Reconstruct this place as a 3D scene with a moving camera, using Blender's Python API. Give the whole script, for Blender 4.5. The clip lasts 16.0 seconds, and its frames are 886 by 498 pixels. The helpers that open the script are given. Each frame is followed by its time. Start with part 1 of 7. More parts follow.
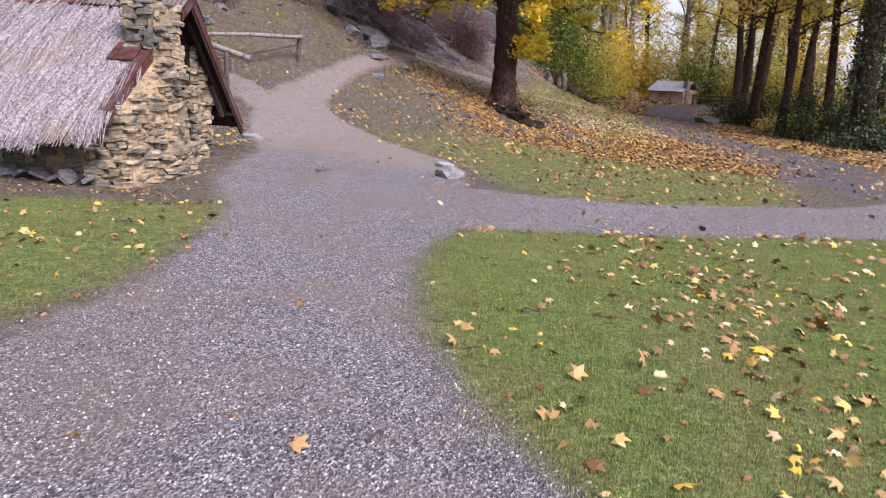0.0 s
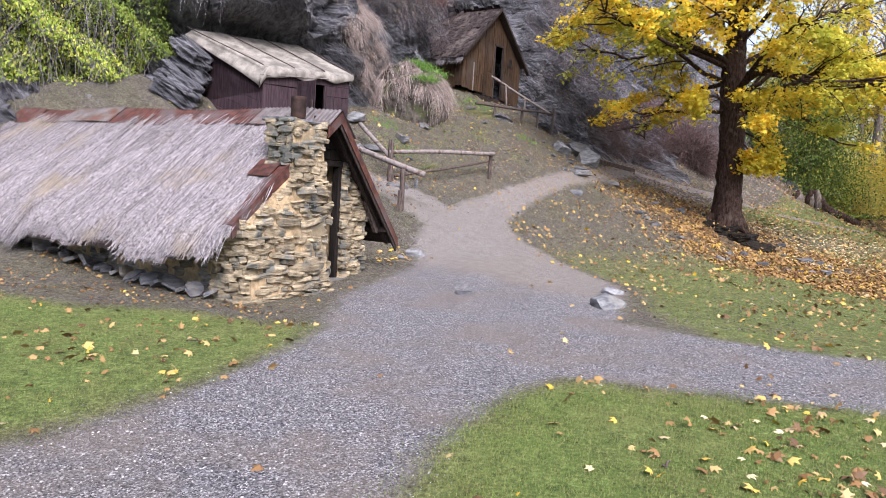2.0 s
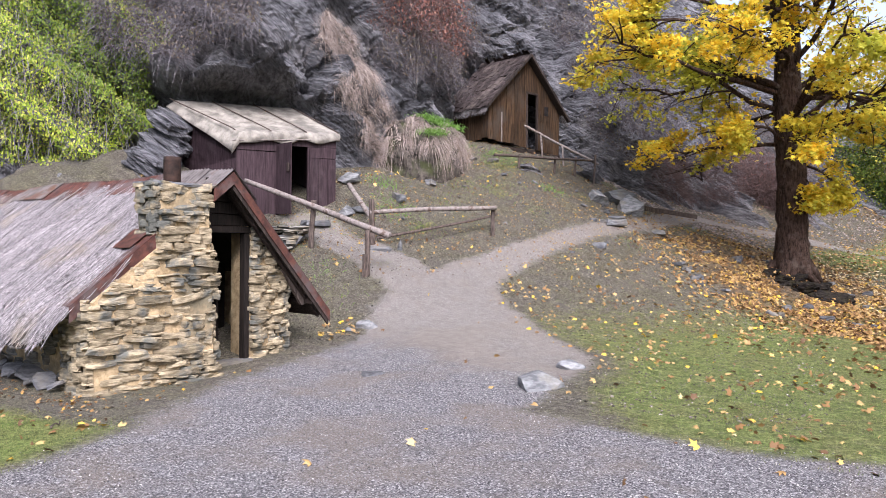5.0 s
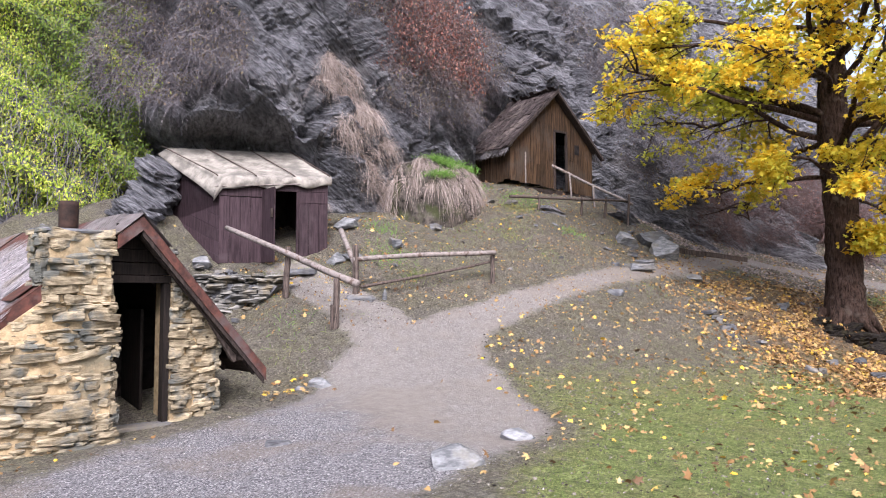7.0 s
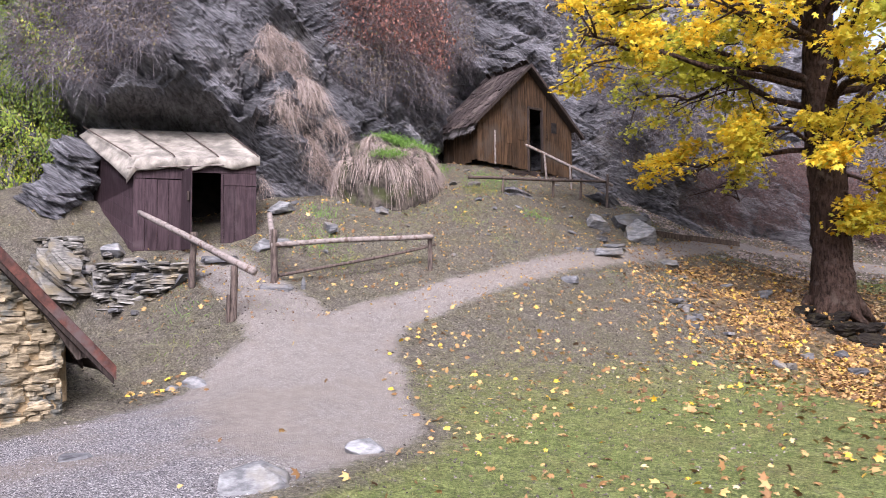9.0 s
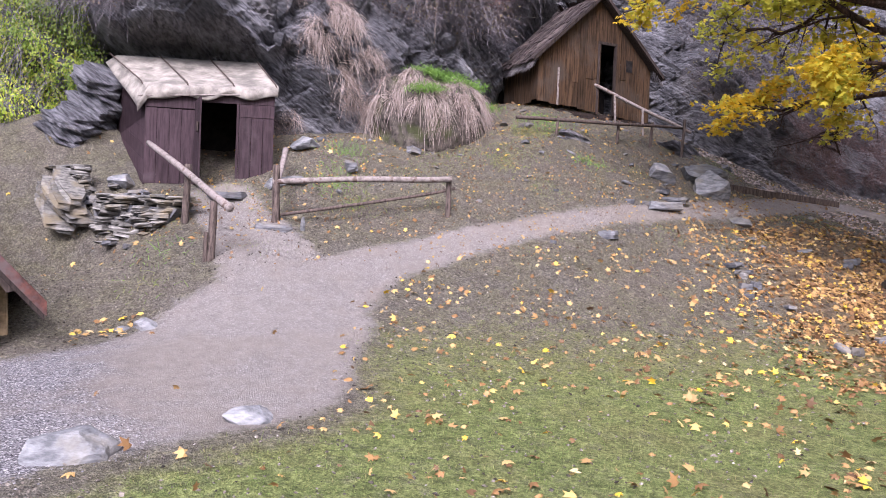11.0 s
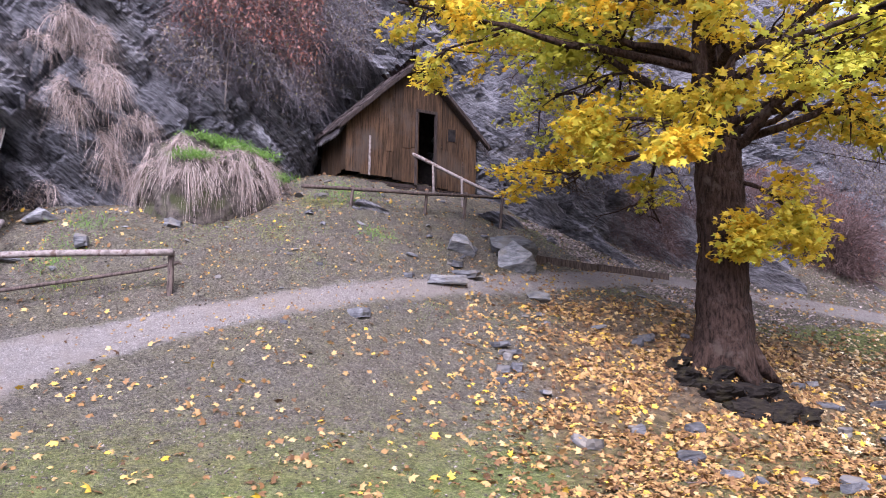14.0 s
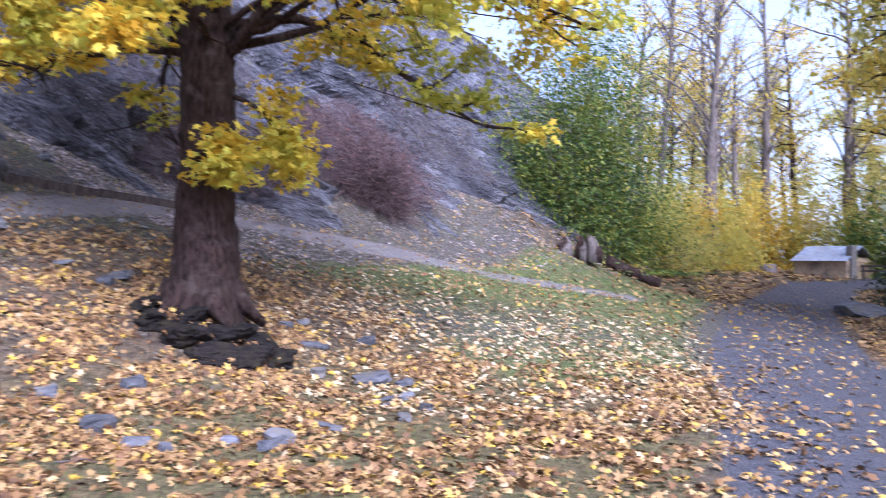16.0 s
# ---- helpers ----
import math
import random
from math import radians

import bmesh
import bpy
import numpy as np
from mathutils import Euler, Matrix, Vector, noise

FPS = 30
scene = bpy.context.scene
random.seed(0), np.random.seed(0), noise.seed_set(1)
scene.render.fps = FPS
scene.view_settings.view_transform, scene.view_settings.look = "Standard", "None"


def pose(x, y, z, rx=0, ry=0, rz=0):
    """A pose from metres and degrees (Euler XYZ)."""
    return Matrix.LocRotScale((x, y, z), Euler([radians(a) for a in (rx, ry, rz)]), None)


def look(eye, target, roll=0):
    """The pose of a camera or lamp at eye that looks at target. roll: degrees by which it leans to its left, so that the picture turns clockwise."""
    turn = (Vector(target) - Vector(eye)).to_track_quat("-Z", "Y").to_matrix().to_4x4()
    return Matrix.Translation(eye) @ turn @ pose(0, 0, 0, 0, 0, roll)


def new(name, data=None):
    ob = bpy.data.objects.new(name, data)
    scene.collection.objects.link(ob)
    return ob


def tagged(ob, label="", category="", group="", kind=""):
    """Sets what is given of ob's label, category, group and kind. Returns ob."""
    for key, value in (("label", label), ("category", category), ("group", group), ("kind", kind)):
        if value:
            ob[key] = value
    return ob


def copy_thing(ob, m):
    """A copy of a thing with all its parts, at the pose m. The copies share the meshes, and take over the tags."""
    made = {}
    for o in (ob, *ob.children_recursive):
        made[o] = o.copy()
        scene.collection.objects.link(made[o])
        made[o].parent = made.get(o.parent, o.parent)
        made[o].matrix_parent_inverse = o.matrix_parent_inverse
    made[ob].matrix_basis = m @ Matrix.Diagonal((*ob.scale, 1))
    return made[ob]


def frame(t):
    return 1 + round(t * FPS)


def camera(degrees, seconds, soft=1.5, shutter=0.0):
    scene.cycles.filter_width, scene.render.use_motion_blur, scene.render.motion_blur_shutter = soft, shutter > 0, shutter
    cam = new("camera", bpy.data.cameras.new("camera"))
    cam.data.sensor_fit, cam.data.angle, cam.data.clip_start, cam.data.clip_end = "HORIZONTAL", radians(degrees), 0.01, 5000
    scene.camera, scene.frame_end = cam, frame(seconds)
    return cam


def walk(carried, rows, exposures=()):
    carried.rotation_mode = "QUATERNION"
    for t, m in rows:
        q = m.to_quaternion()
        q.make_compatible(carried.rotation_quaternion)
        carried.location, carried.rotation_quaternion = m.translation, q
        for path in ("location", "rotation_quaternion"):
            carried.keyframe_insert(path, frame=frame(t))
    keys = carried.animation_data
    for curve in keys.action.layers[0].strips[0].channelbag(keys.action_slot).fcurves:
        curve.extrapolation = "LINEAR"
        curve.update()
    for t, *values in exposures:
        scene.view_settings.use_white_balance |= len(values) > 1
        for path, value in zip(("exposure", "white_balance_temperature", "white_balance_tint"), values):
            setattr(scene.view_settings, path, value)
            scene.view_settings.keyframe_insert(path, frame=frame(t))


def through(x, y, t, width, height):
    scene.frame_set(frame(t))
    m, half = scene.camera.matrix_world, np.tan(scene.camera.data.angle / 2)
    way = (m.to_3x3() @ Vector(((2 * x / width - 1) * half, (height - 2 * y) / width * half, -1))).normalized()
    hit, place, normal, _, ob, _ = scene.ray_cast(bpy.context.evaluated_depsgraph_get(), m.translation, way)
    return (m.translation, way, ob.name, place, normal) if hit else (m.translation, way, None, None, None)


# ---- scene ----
cam = camera(61.2, 16.0, soft=0.68, shutter=0.22)
METRES, EYE, TILT, LEAN, TURN = 18.56, 1.6, 0.0, 0.0, 0.0
ROWS = [
    (0.0, 0.0, 0.0, 0.0, 0.69, -12.15, -3.2),
    (0.5, 0.0196, 0.0227, 0.0025, 5.82, -9.72, -3.42),
    (1.0, 0.0374, 0.0435, 0.0035, 10.57, -8.3, -2.98),
    (1.5, 0.0568, 0.0638, 0.004, 14.27, -5.71, -3.21),
    (2.0, 0.0736, 0.0856, 0.0053, 19.94, -4.57, -3.51),
    (2.5, 0.0902, 0.1086, 0.0075, 20.6, -2.96, -3.3),
    (3.0, 0.1107, 0.1315, 0.0108, 20.91, -1.28, -3.54),
    (5.5, 0.1891, 0.2627, 0.0102, 31.51, -0.33, 0.55),
    (6.0, 0.2017, 0.2911, 0.0112, 33.62, -0.21, 1.33),
    (6.5, 0.2157, 0.3185, 0.0112, 35.67, 0.61, 1.37),
    (7.0, 0.2274, 0.3455, 0.0116, 35.67, 3.35, 0.05),
    (7.5, 0.2392, 0.3757, 0.0113, 35.05, 4.42, -0.16),
    (8.0, 0.2505, 0.4059, 0.0106, 35.23, 4.31, 0.18),
    (8.5, 0.2616, 0.4356, 0.0097, 36.15, 3.6, 0.26),
    (9.0, 0.2671, 0.4672, 0.0084, 38.36, 2.67, 0.45),
    (9.5, 0.2725, 0.4985, 0.0081, 42.63, 1.62, 0.83),
    (12.0, 0.2984, 0.644, 0.0084, 47.95, -1.54, -2.99),
    (12.5, 0.3076, 0.6765, 0.0062, 45.72, -0.68, -4.65),
    (13.0, 0.3206, 0.7103, 0.006, 44.29, 0.81, -3.74),
    (13.5, 0.334, 0.7425, 0.0073, 43.76, 3.56, -2.0),
    (14.0, 0.3478, 0.7721, 0.0081, 43.38, 5.34, -1.14),
    (14.5, 0.3602, 0.8007, 0.0071, 42.0, 6.19, -1.72),
    (15.0, 0.3729, 0.8336, 0.0082, 36.46, 5.91, -2.59),
    (15.5, 0.3835, 0.8665, 0.0077, 27.77, 3.92, -2.03),
    (16.0, 0.3873, 0.9022, 0.0062, 14.3, 1.27, -1.04),
]
walk(cam, [(t, pose(0, 0, EYE, TILT, LEAN, TURN) @ pose(METRES * x, METRES * y, METRES * z, 90 + pitch, roll, yaw)) for t, x, y, z, yaw, pitch, roll in ROWS],
     exposures=[(0.0, 1.46, 6250, 28), (0.5, 1.58, 5900, 20), (2.5, 1.68, 6100, 18), (6.0, 1.82, 6100, 17), (9.5, 1.92, 6150, 23), (13.0, 1.9, 5700, 29), (14.7, 1.97, 5700, 28), (16.0, 2.0, 5000, 29)])

# ---- light: bright overcast sky, soft high sun ----
world = bpy.data.worlds.new("overcast_sky")
scene.world = world
world.use_nodes = True
wn, wl = world.node_tree.nodes, world.node_tree.links
wn.clear()
sky = wn.new("ShaderNodeTexSky")
sky.sky_type = "NISHITA"
sky.sun_disc = False
sky.sun_elevation, sky.sun_rotation = radians(48), radians(115)
sky.air_density, sky.dust_density, sky.ozone_density = 1.0, 3.0, 1.0
wet = wn.new("ShaderNodeHueSaturation")
wet.inputs["Saturation"].default_value = 0.6
bg = wn.new("ShaderNodeBackground")
bg.inputs["Strength"].default_value = 0.105
wout = wn.new("ShaderNodeOutputWorld")
wl.new(sky.outputs[0], wet.inputs["Color"])
wl.new(wet.outputs[0], bg.inputs["Color"])
wl.new(bg.outputs[0], wout.inputs["Surface"])
sun = new("sun", bpy.data.lights.new("sun", "SUN"))
sun.data.energy, sun.data.angle, sun.data.color = 2.35, radians(28), (1.0, 0.97, 0.93)
sun.matrix_world = look((12, -8, 22), (0, 12, 0))


# ---- numeric helpers ----
def hash01(i, j, k, seed):
    n = (i * 374761393 + j * 668265263 + k * 2147483647 + seed * 974711) & 0xFFFFFFFF
    n = ((n ^ (n >> 13)) * 1274126177) & 0xFFFFFFFF
    n = ((n ^ (n >> 16)) * 2246822519) & 0xFFFFFFFF
    return ((n ^ (n >> 15)) & 0xFFFFFF) / 0xFFFFFF


def vnoise(p, seed=0):
    """Smooth value noise from 0 to 1 at the rows of p."""
    p = np.asarray(p, float)
    b = np.floor(p).astype(np.int64)
    f = p - b
    u = f * f * (3 - 2 * f)
    out = np.zeros(len(p))
    for a in (0, 1):
        for c in (0, 1):
            for d in (0, 1):
                w = (u[:, 0] if a else 1 - u[:, 0]) * (u[:, 1] if c else 1 - u[:, 1]) * (u[:, 2] if d else 1 - u[:, 2])
                out += w * hash01(b[:, 0] + a, b[:, 1] + c, b[:, 2] + d, seed)
    return out


def fbm(p, octaves=4, seed=0, gain=0.5):
    p = np.asarray(p, float)
    out, amp, total = np.zeros(len(p)), 1.0, 0.0
    for o in range(octaves):
        out += amp * vnoise(p * 2 ** o + 17.3 * o, seed + o)
        total += amp
        amp *= gain
    return out / total * 2 - 1


def flat3(x, y, k=1.0):
    return np.stack([x * k, y * k, np.zeros_like(x)], 1)


def sstep(a, b, x):
    t = np.clip((x - a) / (b - a), 0, 1)
    return t * t * (3 - 2 * t)


def inside(x, y, poly):
    """Signed distance to a polygon in the plan, positive inside."""
    d = np.full(len(x), 1e9)
    odd = np.zeros(len(x), bool)
    for (ax, ay), (bx, by) in zip(poly, poly[1:] + poly[:1]):
        ex, ey = bx - ax, by - ay
        t = np.clip(((x - ax) * ex + (y - ay) * ey) / (ex * ex + ey * ey), 0, 1)
        d = np.minimum(d, np.hypot(x - ax - t * ex, y - ay - t * ey))
        cross = (ay > y) != (by > y)
        with np.errstate(divide="ignore", invalid="ignore"):
            odd ^= cross & (x < ex * (y - ay) / (ey if ey else 1e-9) + ax)
    return np.where(odd, d, -d)


def along(x, y, line):
    """Distance to a line of (x, y, half width), less the half width; positive within."""
    best = np.full(len(x), -1e9)
    for (ax, ay, aw), (bx, by, bw) in zip(line, line[1:]):
        ex, ey = bx - ax, by - ay
        t = np.clip(((x - ax) * ex + (y - ay) * ey) / (ex * ex + ey * ey), 0, 1)
        best = np.maximum(best, aw + t * (bw - aw) - np.hypot(x - ax - t * ex, y - ay - t * ey))
    return best


# ---- mesh helpers ----
def mesh_np(name, verts, faces, material, smooth=True):
    """A mesh from an array of vertices and an array of faces, all with the same number of corners."""
    verts, faces = np.asarray(verts, np.float32), np.asarray(faces, np.int32)
    me = bpy.data.meshes.new(name)
    me.vertices.add(len(verts))
    me.vertices.foreach_set("co", verts.ravel())
    n, k = faces.shape
    me.loops.add(n * k)
    me.loops.foreach_set("vertex_index", faces.ravel())
    me.polygons.add(n)
    me.polygons.foreach_set("loop_start", np.arange(n, dtype=np.int32) * k)
    me.update(calc_edges=True)
    me.polygons.foreach_set("use_smooth", np.full(n, smooth))
    me.materials.append(material)
    return me


def put(name, me, parent=None, m=None, label="", category="", group="", kind=""):
    ob = new(name, me)
    if parent is not None:
        ob.parent = parent
    if m is not None:
        ob.matrix_basis = m
    return tagged(ob, label, category, group, kind)


def part(name, bm, material, parent, label="", m=None, smooth=False):
    me = bpy.data.meshes.new(name)
    bm.to_mesh(me)
    bm.free()
    me.materials.append(material)
    if smooth:
        me.polygons.foreach_set("use_smooth", np.full(len(me.polygons), True))
    return put(name, me, parent, m, label)


def thing(name, m, label, category, group="", kind=""):
    """The Empty that stands at a thing's base."""
    ob = new(name)
    ob.empty_display_size = 0.2
    ob.matrix_basis = m
    return tagged(ob, label, category, group, kind)


def box_bm(x0, x1, y0, y1, z0, z1, bevel=0.0, jitter=0.0):
    bm = bmesh.new()
    vs = [bm.verts.new((x, y, z)) for x in (x0, x1) for y in (y0, y1) for z in (z0, z1)]
    for f in ((0, 1, 3, 2), (4, 6, 7, 5), (0, 4, 5, 1), (2, 3, 7, 6), (0, 2, 6, 4), (1, 5, 7, 3)):
        bm.faces.new([vs[i] for i in f])
    bmesh.ops.recalc_face_normals(bm, faces=bm.faces)
    if bevel:
        bmesh.ops.bevel(bm, geom=list(bm.edges), offset=bevel, segments=1, affect="EDGES")
    if jitter:
        for v in bm.verts:
            v.co += Vector([random.uniform(-jitter, jitter) for _ in range(3)])
    return bm


def prism_bm(poly, y0, y1, bevel=0.0):
    """A polygon in x and z, pulled from y0 to y1."""
    bm = bmesh.new()
    a = [bm.verts.new((x, y0, z)) for x, z in poly]
    b = [bm.verts.new((x, y1, z)) for x, z in poly]
    bm.faces.new(a)
    bm.faces.new(b[::-1])
    for i in range(len(poly)):
        j = (i + 1) % len(poly)
        bm.faces.new((a[i], b[i], b[j], a[j]))
    bmesh.ops.recalc_face_normals(bm, faces=bm.faces)
    if bevel:
        bmesh.ops.bevel(bm, geom=list(bm.edges), offset=bevel, segments=1, affect="EDGES")
    return bm


def tube_np(points, radii, sides=8, wobble=0.0, seed=0):
    """Vertices and quads of a closed, tapered, slightly knobbly round bar along points."""
    pts = np.asarray(points, float)
    n = len(pts)
    tan = np.gradient(pts, axis=0)
    tan /= np.linalg.norm(tan, axis=1)[:, None] + 1e-9
    ref = np.array([0.0, 0, 1]) if abs(tan[:, 2]).mean() < 0.8 else np.array([1.0, 0, 0])
    u = np.cross(tan, ref)
    u /= np.linalg.norm(u, axis=1)[:, None] + 1e-9
    v = np.cross(tan, u)
    a = np.linspace(0, 2 * np.pi, sides, endpoint=False)
    r = np.asarray(radii, float)[:, None] * np.ones((n, sides))
    if wobble:
        q = np.stack([np.repeat(np.arange(n) * 0.9, sides), np.tile(np.cos(a) * 1.3, n), np.tile(np.sin(a) * 1.3, n)], 1)
        r = r * (1 + wobble * fbm(q, 2, seed).reshape(n, sides))
    ring = pts[:, None, :] + r[:, :, None] * (np.cos(a)[None, :, None] * u[:, None, :] + np.sin(a)[None, :, None] * v[:, None, :])
    verts = ring.reshape(-1, 3)
    i, j = np.meshgrid(np.arange(n - 1), np.arange(sides), indexing="ij")
    k = (j + 1) % sides
    faces = np.stack([i * sides + j, i * sides + k, (i + 1) * sides + k, (i + 1) * sides + j], -1).reshape(-1, 4)
    caps = []
    for base, p in ((0, pts[0]), ((n - 1) * sides, pts[-1])):
        c = len(verts)
        verts = np.vstack([verts, p[None]])
        for j in range(0, sides, 2):
            quad = [c, base + j, base + j + 1, base + (j + 2) % sides]
            caps.append(quad if base else [quad[0], quad[3], quad[2], quad[1]])
    return verts, np.vstack([faces, np.array(caps)])


def log_me(name, a, b, r0, r1, material, bend=0.03, seed=0, sides=10, n=10):
    """A bent pole from a to b."""
    a, b = np.array(a, float), np.array(b, float)
    t = np.linspace(0, 1, n)[:, None]
    off = np.stack([fbm(np.stack([t[:, 0] * 2.2, np.full(n, seed * 3.7), np.full(n, c * 9.1)], 1), 2, seed + c) for c in range(3)], 1)
    pts = a + (b - a) * t + off * bend * np.sin(np.pi * t) ** 0.5
    rad = r0 + (r1 - r0) * t[:, 0]
    v, f = tube_np(pts, rad, sides, 0.16, seed)
    return mesh_np(name, v, f, material)


def scatter(template, faces, pos, rot, size):
    """Joined copies of a small template: pos (n,3), rot (n,3,3), size (n,) or (n,3)."""
    t = np.asarray(template, float)
    size = np.asarray(size, float)
    size = size[:, None, None] if size.ndim == 1 else size[:, None, :]
    v = np.einsum("nij,nkj->nki", rot, t[None] * size) + pos[:, None, :]
    f = np.asarray(faces)[None] + (np.arange(len(pos)) * len(t))[:, None, None]
    return v.reshape(-1, 3), f.reshape(-1, len(faces[0]))


def turns(n, tilt, rng, up=None):
    """Random turns about z with a random tilt (radians, spread), set on the directions up."""
    a, b, c = rng.uniform(0, 2 * np.pi, n), rng.normal(0, 1, n) * tilt, rng.normal(0, 1, n) * tilt
    z = np.stack([np.sin(b), np.sin(c), np.cos(b) * np.cos(c)], 1)
    if up is not None:
        z = z + up - np.array([0, 0, 1.0])
    z /= np.linalg.norm(z, axis=1)[:, None]
    x = np.stack([np.cos(a), np.sin(a), np.zeros(n)], 1)
    x -= z * (x * z).sum(1)[:, None]
    x /= np.linalg.norm(x, axis=1)[:, None] + 1e-9
    y = np.cross(z, x)
    return np.stack([x, y, z], -1)


def rock_me(name, material, seed, flat=0.5, strata=0.0, detail=3, rough=0.28, cuts=18, near=0.38):
    """A stone about 1.6 units wide: a sphere cut by random planes into facets, with relief."""
    bm = bmesh.new()
    bmesh.ops.create_icosphere(bm, subdivisions=detail, radius=1.0)
    v = np.array([x.co[:] for x in bm.verts])
    rng = np.random.default_rng(seed)
    for _ in range(cuts):
        n = rng.normal(0, 1, 3)
        n /= np.linalg.norm(n)
        d = v @ n - rng.uniform(near, 0.85)
        v -= np.where(d > 0, d, 0)[:, None] * n * 0.97
    h = v @ np.array([0.25, 0.1, 1.0])
    v += v * (rough * 0.35 * fbm(v * 3.1 + seed, 3, seed))[:, None]
    if strata:
        v[:, :2] *= (1 + strata * (hash01(np.floor(h * 7).astype(np.int64), 0 * v[:, 0].astype(np.int64), 0 * v[:, 0].astype(np.int64), seed) - 0.5))[:, None]
    v[:, 2] *= flat
    for x, c in zip(bm.verts, v):
        x.co = c
    me = bpy.data.meshes.new(name)
    bm.to_mesh(me)
    bm.free()
    me.materials.append(material)
    return me


def slab_me(name, material, seed, sides=8):
    """A split flat stone about 1.7 wide and 1 thick: a ragged outline in three uneven layers."""
    rng = np.random.default_rng(seed)
    a = np.linspace(0, 2 * np.pi, sides, endpoint=False) + rng.uniform(-0.25, 0.25, sides) + 0.3
    r = np.minimum(0.95, 0.80 / np.maximum(np.abs(np.cos(a)), np.abs(np.sin(a)))) * rng.uniform(0.82, 1.08, sides)
    bm = bmesh.new()
    rings, tip = [], rng.uniform(-1, 1)
    for z, k in ((-0.5, rng.uniform(0.88, 0.97)), (-0.36, 1.0), (0.1, rng.uniform(0.9, 1.06)), (0.5, rng.uniform(0.86, 0.98))):
        jag = rng.uniform(-0.1, 0.08, sides)
        rings.append([bm.verts.new(((r[i] + jag[i]) * k * math.cos(a[i]), (r[i] + jag[i]) * k * math.sin(a[i]), z + rng.uniform(-0.13, 0.13) + 0.12 * tip * math.cos(a[i]))) for i in range(sides)])
    for lo, hi in zip(rings, rings[1:]):
        for i in range(sides):
            j = (i + 1) % sides
            bm.faces.new((lo[i], lo[j], hi[j], hi[i]))
    for ring, z, flip in ((rings[0], -0.5, True), (rings[-1], 0.53, False)):
        c = bm.verts.new((rng.uniform(-0.2, 0.2), rng.uniform(-0.2, 0.2), z))
        for i in range(sides):
            j = (i + 1) % sides
            bm.faces.new((c, ring[j], ring[i]) if flip else (c, ring[i], ring[j]))
    me = bpy.data.meshes.new(name)
    bm.to_mesh(me)
    bm.free()
    me.materials.append(material)
    return me


# ---- materials ----
def nodes_of(name):
    m = bpy.data.materials.new(name)
    m.use_nodes = True
    nt = m.node_tree
    nt.nodes.clear()
    out = nt.nodes.new("ShaderNodeOutputMaterial")
    bsdf = nt.nodes.new("ShaderNodeBsdfPrincipled")
    nt.links.new(bsdf.outputs[0], out.inputs["Surface"])
    pos = nt.nodes.new("ShaderNodeNewGeometry")
    return m, nt, bsdf, pos


def noise_node(nt, pos, scale, detail=5, rough=0.6, stretch=(1, 1, 1), turn=(0, 0, 0)):
    mp = nt.nodes.new("ShaderNodeMapping")
    mp.inputs["Scale"].default_value = stretch
    mp.inputs["Rotation"].default_value = [radians(a) for a in turn]
    nt.links.new(pos.outputs["Position"], mp.inputs["Vector"])
    n = nt.nodes.new("ShaderNodeTexNoise")
    n.inputs["Scale"].default_value, n.inputs["Detail"].default_value, n.inputs["Roughness"].default_value = scale, detail, rough
    nt.links.new(mp.outputs[0], n.inputs["Vector"])
    return n.outputs["Fac"]


def ramp(nt, fac, stops):
    r = nt.nodes.new("ShaderNodeValToRGB")
    e = r.color_ramp.elements
    while len(e) < len(stops):
        e.new(0.5)
    for x, (p, c) in zip(e, stops):
        x.position = p
        x.color = (*c, 1) if len(c) == 3 else (c[0], c[0], c[0], 1)
    nt.links.new(fac, r.inputs[0])
    return r.outputs[0]


def mixc(nt, fac, a, b, mode="MIX"):
    m = nt.nodes.new("ShaderNodeMix")
    m.data_type, m.blend_type = "RGBA", mode
    for sock, v in ((m.inputs[0], fac), (m.inputs[6], a), (m.inputs[7], b)):
        if isinstance(v, (int, float)):
            sock.default_value = v
        elif isinstance(v, tuple):
            sock.default_value = (*v, 1)
        else:
            nt.links.new(v, sock)
    return m.outputs[2]


def maths(nt, op, a, b):
    m = nt.nodes.new("ShaderNodeMath")
    m.operation = op
    for sock, v in ((m.inputs[0], a), (m.inputs[1], b)):
        if isinstance(v, (int, float)):
            sock.default_value = v
        else:
            nt.links.new(v, sock)
    return m.outputs[0]


def bump(nt, bsdf, height, strength, distance):
    b = nt.nodes.new("ShaderNodeBump")
    b.inputs["Strength"].default_value, b.inputs["Distance"].default_value = strength, distance
    nt.links.new(height, b.inputs["Height"])
    nt.links.new(b.outputs[0], bsdf.inputs["Normal"])


